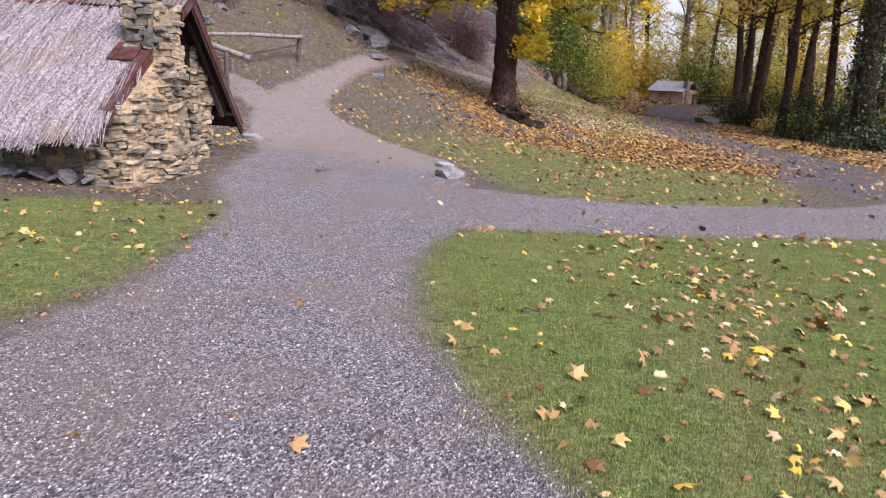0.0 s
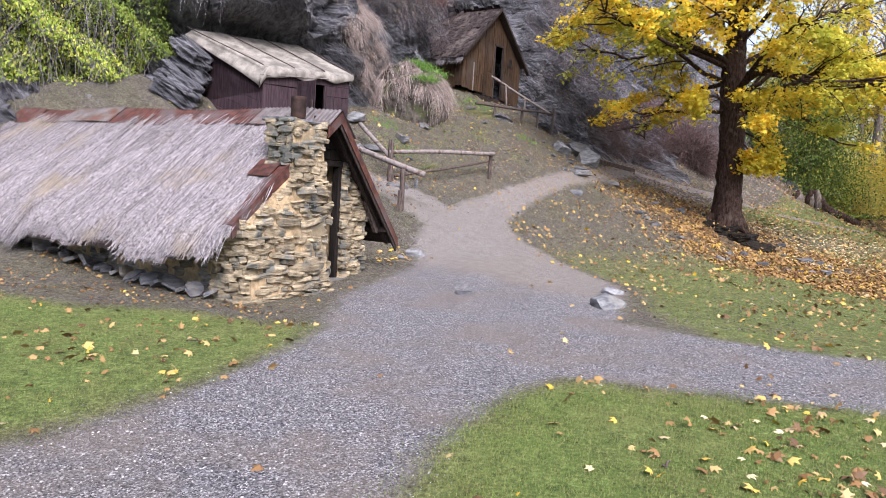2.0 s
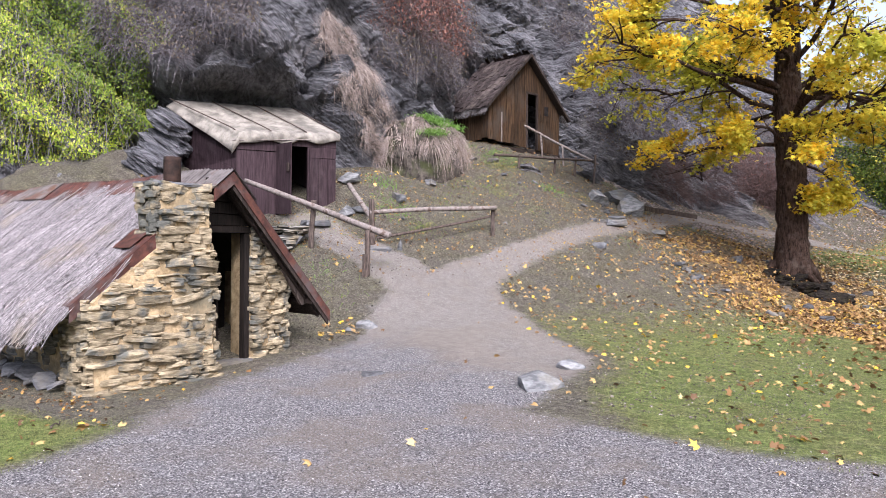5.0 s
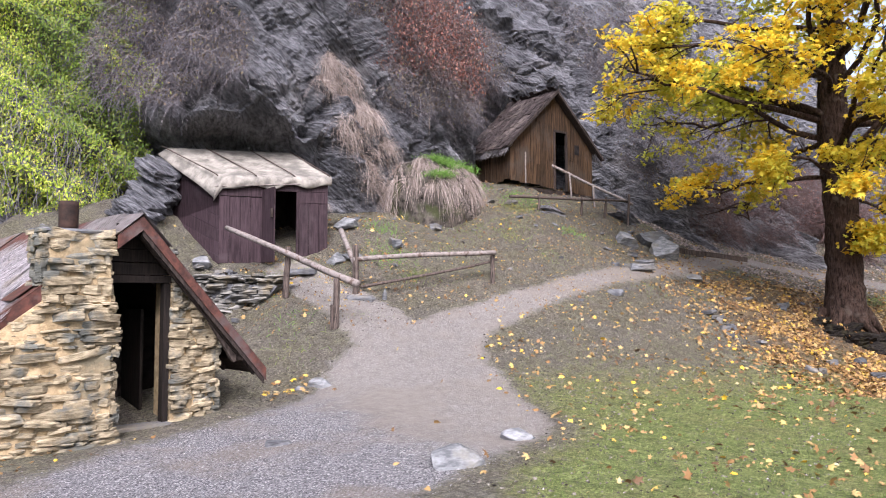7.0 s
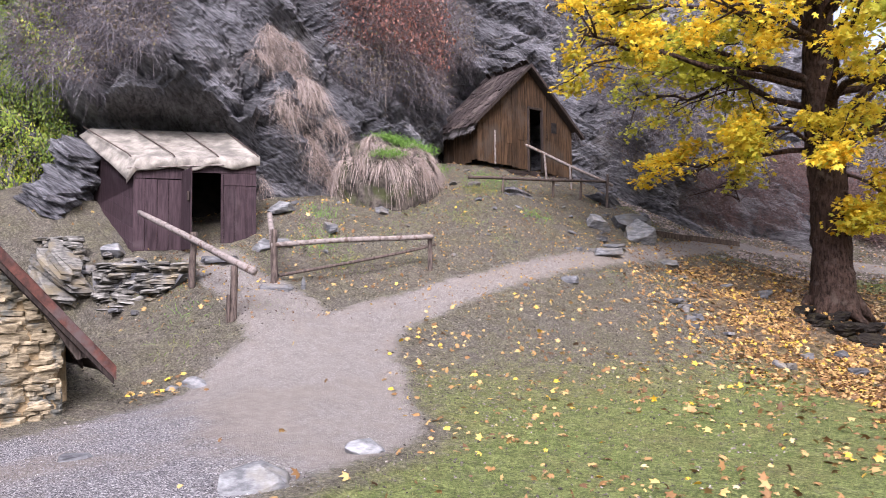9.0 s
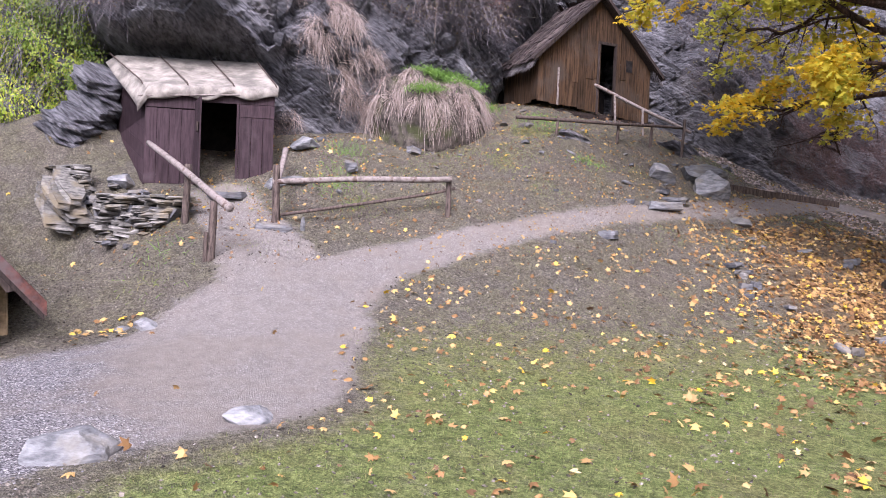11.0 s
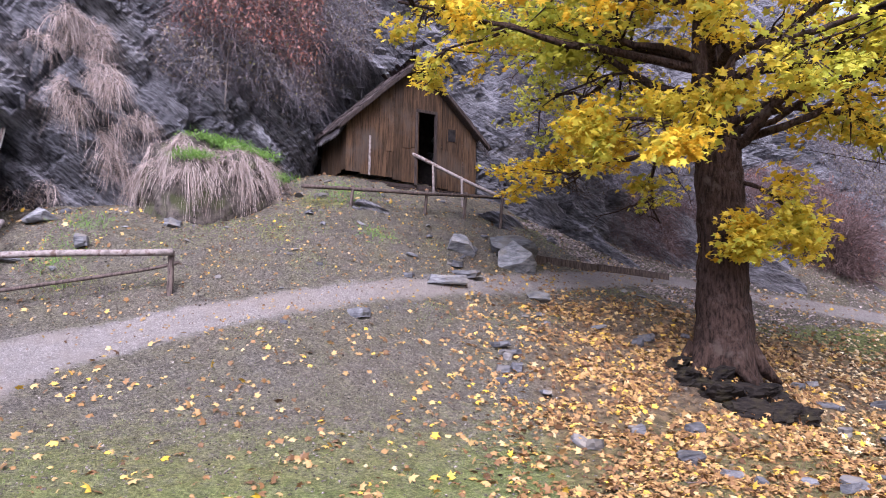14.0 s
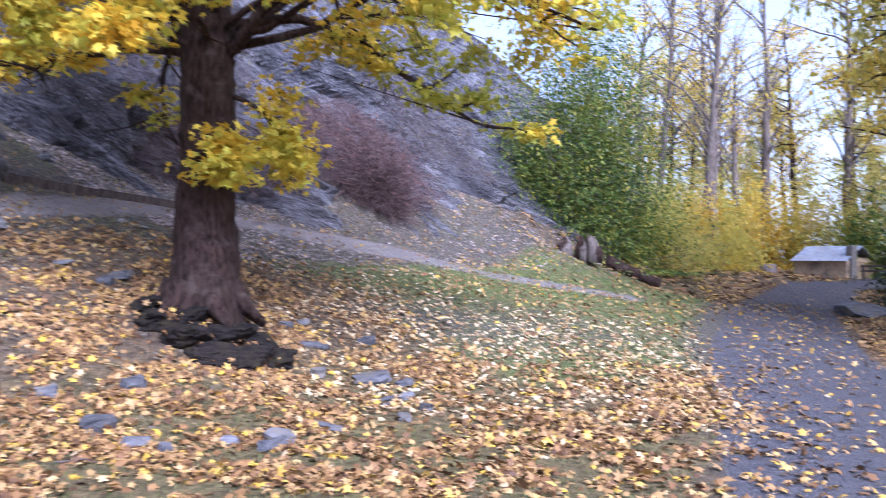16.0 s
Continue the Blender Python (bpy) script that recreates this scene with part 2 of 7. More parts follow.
def M(name, dark, light, scale=8, stain=None, stain_scale=1.2, stain_at=(0.5, 0.65), rough=0.85, relief=0.5, depth=0.01, stretch=(1, 1, 1), turn=(0, 0, 0), vary=None, spread=0.35, metal=0.0, sheen=0.0):
    """A worn surface: grain between two colours, larger stains, relief; vary: 'island' or 'object' for piece-by-piece tone."""
    m, nt, bsdf, pos = nodes_of(name)
    g = noise_node(nt, pos, scale, 6, 0.65, stretch, turn)
    col = ramp(nt, g, [(0.37, dark), (0.63, light)])
    if stain:
        s = noise_node(nt, pos, stain_scale, 5, 0.6)
        col = mixc(nt, ramp(nt, s, [(stain_at[0], (0,)), (stain_at[1], (1,))]), col, stain)
    if vary:
        src = pos.outputs["Random Per Island"] if vary == "island" else nt.nodes.new("ShaderNodeObjectInfo").outputs["Random"]
        h = nt.nodes.new("ShaderNodeHueSaturation")
        nt.links.new(col, h.inputs["Color"])
        nt.links.new(maths(nt, "ADD", maths(nt, "MULTIPLY", src, 2 * spread), 1 - spread), h.inputs["Value"])
        col = h.outputs[0]
    nt.links.new(col, bsdf.inputs["Base Color"])
    bsdf.inputs["Roughness"].default_value, bsdf.inputs["Metallic"].default_value = rough, metal
    bsdf.inputs["Specular IOR Level"].default_value = 0.15 if rough > 0.7 else 0.4
    fine = noise_node(nt, pos, scale * 3, 4, 0.7, stretch, turn)
    bump(nt, bsdf, maths(nt, "ADD", g, maths(nt, "MULTIPLY", fine, 0.5)), relief, depth)
    return m


def leaf_mat(name, stops, through=0.35, patch=None, patch_scale=0.35, rough=0.55, patch_at=(0.47, 0.62)):
    """Leaves: a colour for each leaf out of a ramp, larger patches towards another colour, light let through."""
    m, nt, bsdf, pos = nodes_of(name)
    col = ramp(nt, pos.outputs["Random Per Island"], stops)
    if patch:
        s = noise_node(nt, pos, patch_scale, 3, 0.5)
        col = mixc(nt, maths(nt, "MULTIPLY", ramp(nt, s, [(patch_at[0], (0,)), (patch_at[1], (1,))]), 0.7), col, patch)
    vein = noise_node(nt, pos, 45, 3, 0.6)
    col = mixc(nt, maths(nt, "MULTIPLY", vein, 0.18), col, (0.10, 0.05, 0.015))
    nt.links.new(col, bsdf.inputs["Base Color"])
    bsdf.inputs["Roughness"].default_value = rough
    bsdf.inputs["Specular IOR Level"].default_value = 0.25
    if through:
        tr = nt.nodes.new("ShaderNodeBsdfTranslucent")
        nt.links.new(col, tr.inputs["Color"])
        mx = nt.nodes.new("ShaderNodeMixShader")
        mx.inputs[0].default_value = through
        nt.links.new(bsdf.outputs[0], mx.inputs[1])
        nt.links.new(tr.outputs[0], mx.inputs[2])
        out = [n for n in nt.nodes if n.type == "OUTPUT_MATERIAL"][0]
        nt.links.new(mx.outputs[0], out.inputs["Surface"])
    return m


def ground_mat():
    """Gravel, trodden earth, mown grass and asphalt, mixed by the attribute 'zone' with ragged edges."""
    m, nt, bsdf, pos = nodes_of("ground_cover")
    at = nt.nodes.new("ShaderNodeAttribute")
    at.attribute_name = "zone"
    sep = nt.nodes.new("ShaderNodeSeparateColor")
    nt.links.new(at.outputs["Color"], sep.inputs[0])
    edge = noise_node(nt, pos, 5, 6, 0.7)
    def mask(sock, w=1.1):
        v = maths(nt, "ADD", sock, maths(nt, "MULTIPLY", maths(nt, "SUBTRACT", edge, 0.5), w))
        return ramp(nt, v, [(0.3, (0,)), (0.7, (1,))])
    tread = nt.nodes.new("ShaderNodeAttribute")
    tread.attribute_name = "tread"
    trod = nt.nodes.new("ShaderNodeSeparateColor")
    nt.links.new(tread.outputs["Color"], trod.inputs[0])
    big = noise_node(nt, pos, 0.7, 5, 0.6)
    mid = noise_node(nt, pos, 7, 6, 0.7)
    fine = noise_node(nt, pos, 90, 4, 0.75)
    vor = nt.nodes.new("ShaderNodeTexVoronoi")
    vor.inputs["Scale"].default_value = 90
    nt.links.new(pos.outputs["Position"], vor.inputs["Vector"])
    chips = nt.nodes.new("ShaderNodeSeparateColor")
    nt.links.new(vor.outputs["Color"], chips.inputs[0])
    earth = mixc(nt, ramp(nt, big, [(0.42, (0,)), (0.58, (1,))]), ramp(nt, mid, [(0.37, (0.052, 0.045, 0.034)), (0.63, (0.155, 0.135, 0.104))]), ramp(nt, mid, [(0.37, (0.04, 0.038, 0.031)), (0.63, (0.125, 0.117, 0.096))]))
    moss = noise_node(nt, pos, 1.7, 6, 0.7)
    earth = mixc(nt, maths(nt, "MULTIPLY", ramp(nt, moss, [(0.42, (0,)), (0.58, (1,))]), 0.75), earth, ramp(nt, mid, [(0.37, (0.042, 0.044, 0.018)), (0.63, (0.135, 0.13, 0.057))]))
    earth = mixc(nt, 0.45, earth, ramp(nt, fine, [(0.38, (0.018, 0.016, 0.013)), (0.62, (0.33, 0.29, 0.245))]))
    gravel = ramp(nt, chips.outputs[0], [(0.0, (0.045, 0.042, 0.047)), (0.5, (0.165, 0.158, 0.168)), (0.86, (0.31, 0.296, 0.306)), (1.0, (0.62, 0.6, 0.59))])
    gravel = mixc(nt, maths(nt, "MULTIPLY", ramp(nt, big, [(0.46, (0,)), (0.60, (1,))]), 0.6), gravel, ramp(nt, fine, [(0.36, (0.11, 0.09, 0.075)), (0.64, (0.30, 0.25, 0.21))]))
    turf = ramp(nt, mid, [(0.37, (0.065, 0.115, 0.026)), (0.63, (0.2, 0.275, 0.075))])
    turf = mixc(nt, maths(nt, "MULTIPLY", ramp(nt, big, [(0.47, (0,)), (0.62, (1,))]), 0.45), turf, (0.2, 0.165, 0.075))
    turf = mixc(nt, maths(nt, "MULTIPLY", ramp(nt, sep.outputs[1], [(0.45, (1,)), (0.98, (0,))]), 0.6), turf, ramp(nt, mid, [(0.37, (0.09, 0.075, 0.035)), (0.63, (0.25, 0.2, 0.11))]))
    turf = mixc(nt, 0.3, turf, ramp(nt, fine, [(0.38, (0.02, 0.03, 0.008)), (0.62, (0.26, 0.27, 0.10))]))
    tar = ramp(nt, chips.outputs[1], [(0.0, (0.065, 0.063, 0.07)), (1.0, (0.16, 0.155, 0.166))])
    col = mixc(nt, mask(sep.outputs[1]), earth, turf)
    grit = noise_node(nt, pos, 26, 5, 0.75)
    col = mixc(nt, 0.75, col, ramp(nt, grit, [(0.36, (0.35,)), (0.5, (0.95,)), (0.64, (1.8,))]), "MULTIPLY")
    col = mixc(nt, mask(sep.outputs[0]), col, gravel)
    col = mixc(nt, maths(nt, "MULTIPLY", mask(trod.outputs[1], 0.8), 0.7), col, ramp(nt, mid, [(0.37, (0.06, 0.04, 0.025)), (0.63, (0.24, 0.16, 0.085))]))
    col = mixc(nt, mask(trod.outputs[0], 0.8), col, mixc(nt, 0.36, ramp(nt, mid, [(0.3, (0.235, 0.205, 0.182)), (0.7, (0.345, 0.306, 0.273))]), gravel))
    col = mixc(nt, mask(sep.outputs[2], 0.2), col, tar)
    nt.links.new(col, bsdf.inputs["Base Color"])
    bsdf.inputs["Roughness"].default_value = 0.9
    bsdf.inputs["Specular IOR Level"].default_value = 0.15
    hgt = maths(nt, "ADD", maths(nt, "MULTIPLY", vor.outputs["Distance"], 0.9), maths(nt, "ADD", maths(nt, "MULTIPLY", fine, 0.7), maths(nt, "MULTIPLY", mid, 0.35)))
    bump(nt, bsdf, hgt, 1.0, 0.035)
    return m


def schist_mat():
    """Dark grey foliated rock: bands that dip, paler and rusty faces."""
    m, nt, bsdf, pos = nodes_of("schist")
    def dot(v):
        d = nt.nodes.new("ShaderNodeVectorMath")
        d.operation = "DOT_PRODUCT"
        nt.links.new(pos.outputs["Position"], d.inputs[0])
        d.inputs[1].default_value = v
        return d.outputs["Value"]
    def layered(across, down, scale, detail):
        c = nt.nodes.new("ShaderNodeCombineXYZ")
        nt.links.new(maths(nt, "MULTIPLY", dot((0.2, 0.56, 0.8)), across), c.inputs[0])
        nt.links.new(maths(nt, "MULTIPLY", dot((0.28, 0.75, -0.6)), down), c.inputs[1])
        nt.links.new(maths(nt, "MULTIPLY", dot((0.94, -0.34, 0.0)), down), c.inputs[2])
        n = nt.nodes.new("ShaderNodeTexNoise")
        n.inputs["Scale"].default_value, n.inputs["Detail"].default_value, n.inputs["Roughness"].default_value = scale, detail, 0.68
        nt.links.new(c.outputs[0], n.inputs["Vector"])
        return n.outputs["Fac"]
    bands = layered(4.0, 0.6, 1.0, 8)
    grain = layered(5.0, 1.0, 5.0, 6)
    big = noise_node(nt, pos, 0.35, 5, 0.6)
    col = ramp(nt, bands, [(0.36, (0.016, 0.016, 0.021)), (0.5, (0.088, 0.087, 0.1)), (0.62, (0.25, 0.247, 0.27)), (0.7, (0.42, 0.41, 0.42))])
    col = mixc(nt, maths(nt, "MULTIPLY", ramp(nt, big, [(0.55, (0,)), (0.68, (1,))]), 0.5), col, ramp(nt, grain, [(0.37, (0.07, 0.056, 0.044)), (0.63, (0.22, 0.185, 0.15))]))
    col = mixc(nt, 0.4, col, ramp(nt, grain, [(0.38, (0.01, 0.01, 0.013)), (0.62, (0.33, 0.322, 0.35))]))
    damp = noise_node(nt, pos, 0.8, 5, 0.6, (1, 1, 0.3))
    col = mixc(nt, maths(nt, "MULTIPLY", ramp(nt, damp, [(0.5, (0,)), (0.62, (1,))]), 0.65), col, mixc(nt, 0.25, (0.02, 0.02, 0.024), col))
    nt.links.new(col, bsdf.inputs["Base Color"])
    bsdf.inputs["Roughness"].default_value = 0.75
    bsdf.inputs["Specular IOR Level"].default_value = 0.25
    bump(nt, bsdf, maths(nt, "ADD", bands, maths(nt, "MULTIPLY", grain, 0.6)), 1.0, 0.3)
    return m


GROUND = ground_mat()
SCHIST = schist_mat()
ROCK = M("grey_stone", (0.075, 0.076, 0.08), (0.2, 0.2, 0.206), 5, (0.15, 0.135, 0.11), 1.6, rough=0.8, relief=0.6, depth=0.02, vary="object", spread=0.25, stretch=(1, 1, 3))
# mossy ledge rock; the shade of the root hollow is in its near-black colour
SHADEROCK = M("shade_dark_mossy_rock", (0.004, 0.003, 0.003), (0.018, 0.014, 0.011), 9, (0.022, 0.018, 0.009), 4, rough=0.85, relief=0.7, depth=0.02, stretch=(1, 1, 4))
SLATE = M("dark_slab_stone", (0.04, 0.04, 0.045), (0.115, 0.115, 0.122), 7, (0.12, 0.105, 0.085), 2, rough=0.7, relief=0.6, depth=0.012, vary="object", spread=0.35, stretch=(1, 1, 4))
WALLSTONE = M("ochre_schist_slab", (0.125, 0.098, 0.062), (0.34, 0.28, 0.19), 7, (0.11, 0.11, 0.098), 3.0, (0.5, 0.62), rough=0.85, relief=0.9, depth=0.025, vary="object", spread=0.32, stretch=(1, 1, 4))
DRYSTONE = M("grey_schist_slab", (0.06, 0.058, 0.054), (0.19, 0.18, 0.165), 7, (0.15, 0.125, 0.085), 2.2, rough=0.85, relief=0.7, depth=0.015, vary="object", spread=0.35, stretch=(1, 1, 4))
MORTAR = M("clay_mortar", (0.20, 0.145, 0.082), (0.40, 0.30, 0.18), 9, (0.14, 0.118, 0.08), 1.5, rough=0.95, relief=0.9, depth=0.03)
STRAW = M("weathered_thatch", (0.075, 0.066, 0.069), (0.31, 0.28, 0.288), 30, (0.2, 0.165, 0.128), 1.1, (0.55, 0.75), rough=0.9, relief=0.4, depth=0.01, vary="island", spread=0.4)
RUST = M("rusty_iron", (0.032, 0.013, 0.011), (0.105, 0.038, 0.027), 9, (0.085, 0.06, 0.058), 2.5, (0.5, 0.62), rough=0.65, relief=0.4, depth=0.005, metal=0.3)
GREYIRON = M("grey_iron", (0.10, 0.085, 0.08), (0.2, 0.175, 0.17), 6, (0.13, 0.055, 0.03), 2.0, (0.5, 0.64), rough=0.55, relief=0.3, depth=0.004, metal=0.5)
# doorway boards, darker than the other wood: the recess's shade is in the colour
SHADEWOOD = M("shaded_doorway_board", (0.005, 0.004, 0.0035), (0.018, 0.013, 0.011), 6, rough=0.85, relief=0.4, depth=0.005, stretch=(6, 6, 0.6))
DARKIRON = M("dark_rusted_iron", (0.012, 0.008, 0.007), (0.04, 0.022, 0.017), 8, (0.03, 0.024, 0.022), 3, rough=0.75, relief=0.4, depth=0.004)
DARKWOOD = M("dark_weathered_board", (0.014, 0.010, 0.009), (0.045, 0.033, 0.029), 6, rough=0.8, relief=0.5, depth=0.006, stretch=(6, 6, 0.6), vary="object", spread=0.25)
MAROON = M("faded_maroon_paint", (0.019, 0.011, 0.0135), (0.042, 0.026, 0.031), 5, (0.055, 0.039, 0.043), 1.8, (0.55, 0.75), rough=0.75, relief=0.45, depth=0.006, stretch=(5, 5, 0.5), vary="object", spread=0.14)
BOARD = M("brown_split_board", (0.016, 0.0095, 0.0052), (0.058, 0.033, 0.018), 4, (0.045, 0.035, 0.028), 1.2, (0.5, 0.72), rough=0.85, relief=0.5, depth=0.008, stretch=(6, 6, 0.5), vary="object", spread=0.3)
BARKROOF = M("brown_bark_roof", (0.016, 0.012, 0.0115), (0.055, 0.042, 0.041), 8, (0.085, 0.068, 0.063), 2, rough=0.9, relief=0.8, depth=0.03, vary="island", spread=0.35)
CANVAS = M("weathered_canvas", (0.12, 0.108, 0.096), (0.27, 0.245, 0.215), 4, (0.1, 0.092, 0.082), 1.6, (0.48, 0.7), rough=0.9, relief=0.3, depth=0.01)
POLE = M("grey_pole", (0.10, 0.083, 0.075), (0.27, 0.233, 0.22), 7, (0.085, 0.06, 0.05), 7, (0.52, 0.62), rough=0.85, relief=0.5, depth=0.008, stretch=(1, 1, 1))
POST = M("dark_post", (0.03, 0.023, 0.02), (0.105, 0.08, 0.07), 8, rough=0.9, relief=0.5, depth=0.008, stretch=(4, 4, 0.7))
BARK = M("maple_bark", (0.014, 0.008, 0.006), (0.075, 0.046, 0.035), 7, (0.09, 0.066, 0.054), 4, (0.56, 0.68), rough=0.9, relief=1.0, depth=0.08, stretch=(3, 3, 0.8))
GREYBARK = M("grey_bark", (0.07, 0.055, 0.045), (0.19, 0.16, 0.14), 6, rough=0.9, relief=0.8, depth=0.03, stretch=(3, 3, 0.7))
# room surfaces: the indoor shade is put into this near-black colour
BLACK = M("interior_shade_black", (0.006, 0.005, 0.005), (0.02, 0.016, 0.015), 6, rough=0.95, relief=0.3)
MAPLE = leaf_mat("maple_leaves", [(0.0, (0.62, 0.36, 0.012)), (0.35, (0.82, 0.57, 0.035)), (0.7, (0.86, 0.67, 0.07)), (1.0, (0.46, 0.48, 0.06))], 0.5, (0.34, 0.42, 0.055), 0.3, patch_at=(0.46, 0.6))
FALLEN = leaf_mat("fallen_leaves", [(0.0, (0.08, 0.044, 0.022)), (0.3, (0.19, 0.1, 0.037)), (0.6, (0.3, 0.19, 0.075)), (0.82, (0.38, 0.265, 0.105)), (0.93, (0.52, 0.33, 0.02)), (1.0, (0.38, 0.31, 0.19))], 0.0, rough=0.6)
PALELEAF = leaf_mat("pale_fallen_leaves", [(0.0, (0.2, 0.12, 0.06)), (0.3, (0.36, 0.26, 0.14)), (0.7, (0.5, 0.4, 0.22)), (1.0, (0.6, 0.5, 0.33))], 0.0, rough=0.6)
CARPET = leaf_mat("brown_leaf_carpet", [(0.0, (0.045, 0.022, 0.012)), (0.3, (0.145, 0.073, 0.026)), (0.6, (0.255, 0.148, 0.056)), (0.82, (0.34, 0.215, 0.085)), (0.92, (0.45, 0.285, 0.025)), (1.0, (0.36, 0.275, 0.165))], 0.0, rough=0.6)
BLADES = leaf_mat("grass_blades", [(0.0, (0.08, 0.145, 0.027)), (0.6, (0.18, 0.265, 0.062)), (1.0, (0.34, 0.31, 0.13))], 0.4, (0.25, 0.25, 0.10), 0.8)
FRESH = leaf_mat("fresh_grass", [(0.0, (0.07, 0.17, 0.03)), (1.0, (0.2, 0.36, 0.07))], 0.3)
DRYGRASS = leaf_mat("dry_grass", [(0.0, (0.085, 0.063, 0.053)), (0.5, (0.28, 0.222, 0.2)), (1.0, (0.5, 0.43, 0.395))], 0.15, rough=0.8)
VINE = leaf_mat("vine_leaves", [(0.0, (0.12, 0.2, 0.03)), (0.5, (0.34, 0.45, 0.05)), (0.85, (0.52, 0.55, 0.08)), (1.0, (0.58, 0.5, 0.18))], 0.4, (0.045, 0.10, 0.025), 0.45, patch_at=(0.42, 0.6))
BRAMBLE = leaf_mat("bramble_leaves", [(0.0, (0.06, 0.048, 0.038)), (0.6, (0.14, 0.115, 0.09)), (0.85, (0.18, 0.13, 0.1)), (1.0, (0.2, 0.21, 0.07))], 0.1, rough=0.8)
TWIG = M("dry_twigs", (0.05, 0.044, 0.05), (0.19, 0.17, 0.185), 10, rough=0.9, relief=0.2, vary="island", spread=0.4)
REDLEAF = leaf_mat("red_leaves", [(0.0, (0.11, 0.045, 0.04)), (0.6, (0.26, 0.105, 0.085)), (1.0, (0.36, 0.2, 0.15))], 0.3)
REDTWIG = M("reddish_twigs", (0.055, 0.035, 0.033), (0.17, 0.115, 0.108), 10, rough=0.9, relief=0.2, vary="island", spread=0.35)
GREENBUSH = leaf_mat("green_leaves", [(0.0, (0.03, 0.065, 0.018)), (0.55, (0.095, 0.17, 0.034)), (0.87, (0.24, 0.3, 0.05)), (1.0, (0.55, 0.46, 0.07))], 0.32, (0.26, 0.29, 0.04), 0.5, patch_at=(0.52, 0.66))
YELLOWGREEN = leaf_mat("yellow_green_leaves", [(0.0, (0.22, 0.25, 0.06)), (0.5, (0.5, 0.5, 0.11)), (1.0, (0.74, 0.6, 0.14))], 0.65, (0.58, 0.42, 0.12), 0.3)
GOLD = leaf_mat("golden_leaves", [(0.0, (0.52, 0.32, 0.03)), (0.5, (0.8, 0.56, 0.06)), (1.0, (0.68, 0.6, 0.12))], 0.65, (0.42, 0.42, 0.09), 0.25)
IVY = leaf_mat("ivy_leaves", [(0.0, (0.01, 0.022, 0.009)), (0.7, (0.025, 0.05, 0.018)), (1.0, (0.06, 0.09, 0.03))], 0.1, rough=0.45)

# ---- the land ----
FLAT = [(0, -4, 0), (-9, 2, 0.02), (9, 2, 0), (-6, 6.5, 0.04), (0, 8, 0.08), (8, 9, 0.05), (-3, 9.6, 0.1), (3, 12.4, 0.06), (2.5, 16.5, 0.06), (6, 21, 0.2),
        (12, 24, 0.3), (13, 38, 0.6), (15.6, 60, 1.5), (24, 15, 0.1), (28, 42, 0.9), (-4.1, 12.1, 0.18), (-7, 10, 0.24), (-12, 9.5, 0.5), (60, 10, 0.5), (0, -50, 0), (-60, 0, 0.5), (50, 90, 3)]
PATHWAY = [(0, 12.8, 0.2), (-2.3, 13.6, 0.4), (-4.0, 14.2, 0.38), (-3.3, 15.8, 0.9), (-3.8, 16.9, 1.19), (-4.7, 15.65, 1.32), (-6.2, 15.9, 1.79), (-5.6, 17.2, 1.74), (-4.0, 18.5, 1.65),
           (-3.9, 19.5, 2.05), (-2.4, 23.7, 2.33), (-8.2, 15.9, 2.3), (-7.65, 16.35, 2.2), (-7.2, 17.2, 2.34), (-7.0, 17.9, 2.58), (-2.6, 28.1, 3.0), (0.5, 32.9, 2.27), (2, 37, 2.2), (-6.4, 13.9, 1.0), (-8.8, 13.6, 1.5), (-7.1, 14.2, 0.6), (-7.6, 14.7, 0.8), (-8.0, 15.25, 2.15), (-7.6, 15.5, 2.2), (-6.95, 14.9, 0.95), (-7.3, 14.75, 0.75)]
KNOLL = [(-0.8, 19, 0.7), (-2.1, 19.8, 1.36), (-1.6, 17.5, 0.62), (0, 14.2, 0.2), (2.2, 23.4, 0.39), (-0.4, 22.3, 1.12), (1.1, 21.8, 0.46), (1.7, 25.5, 1.15), (-1.6, 25.4, 2.15),
         (3.4, 25.5, 0.28), (3.5, 27.2, 0.53), (9, 34, 0.5), (7.9, 42.6, 1.1), (5.2, 41.7, 2.2), (4.2, 33, 1.25), (10, 47, 1.2)]
TERRACE = [(-7.4, 18.8, 3.3), (-7.7, 20.4, 3.75), (-4.9, 23.2, 3.65), (-4.2, 25.4, 3.6), (-6.5, 22.4, 3.85), (-6.3, 26.6, 4.85), (-6.6, 25.0, 4.9), (-5.6, 28.3, 4.75), (-3.3, 30.8, 3.6),
           (-2.2, 33.6, 3.3), (-10.3, 15.3, 3.7), (-11.5, 13.5, 3.2), (-9.3, 18, 3.2), (-9, 26, 5.4), (0.2, 37.6, 4.2), (2.6, 40.6, 3.7), (-1.4, 35.2, 4.0), (4.4, 43.5, 3.3), (-13, 20, 4)]
SPOTS = np.array(FLAT + PATHWAY + KNOLL + TERRACE, float)


def _surface():
    xy, z = SPOTS[:, :2], SPOTS[:, 2]
    n = len(xy)
    r = np.sqrt(((xy[:, None] - xy[None]) ** 2).sum(-1) + 0.15)
    a = np.zeros((n + 1, n + 1))
    a[:n, :n] = r - np.eye(n) * 0.12
    a[:n, n] = a[n, :n] = 1
    return np.linalg.solve(a, np.append(z, 0))


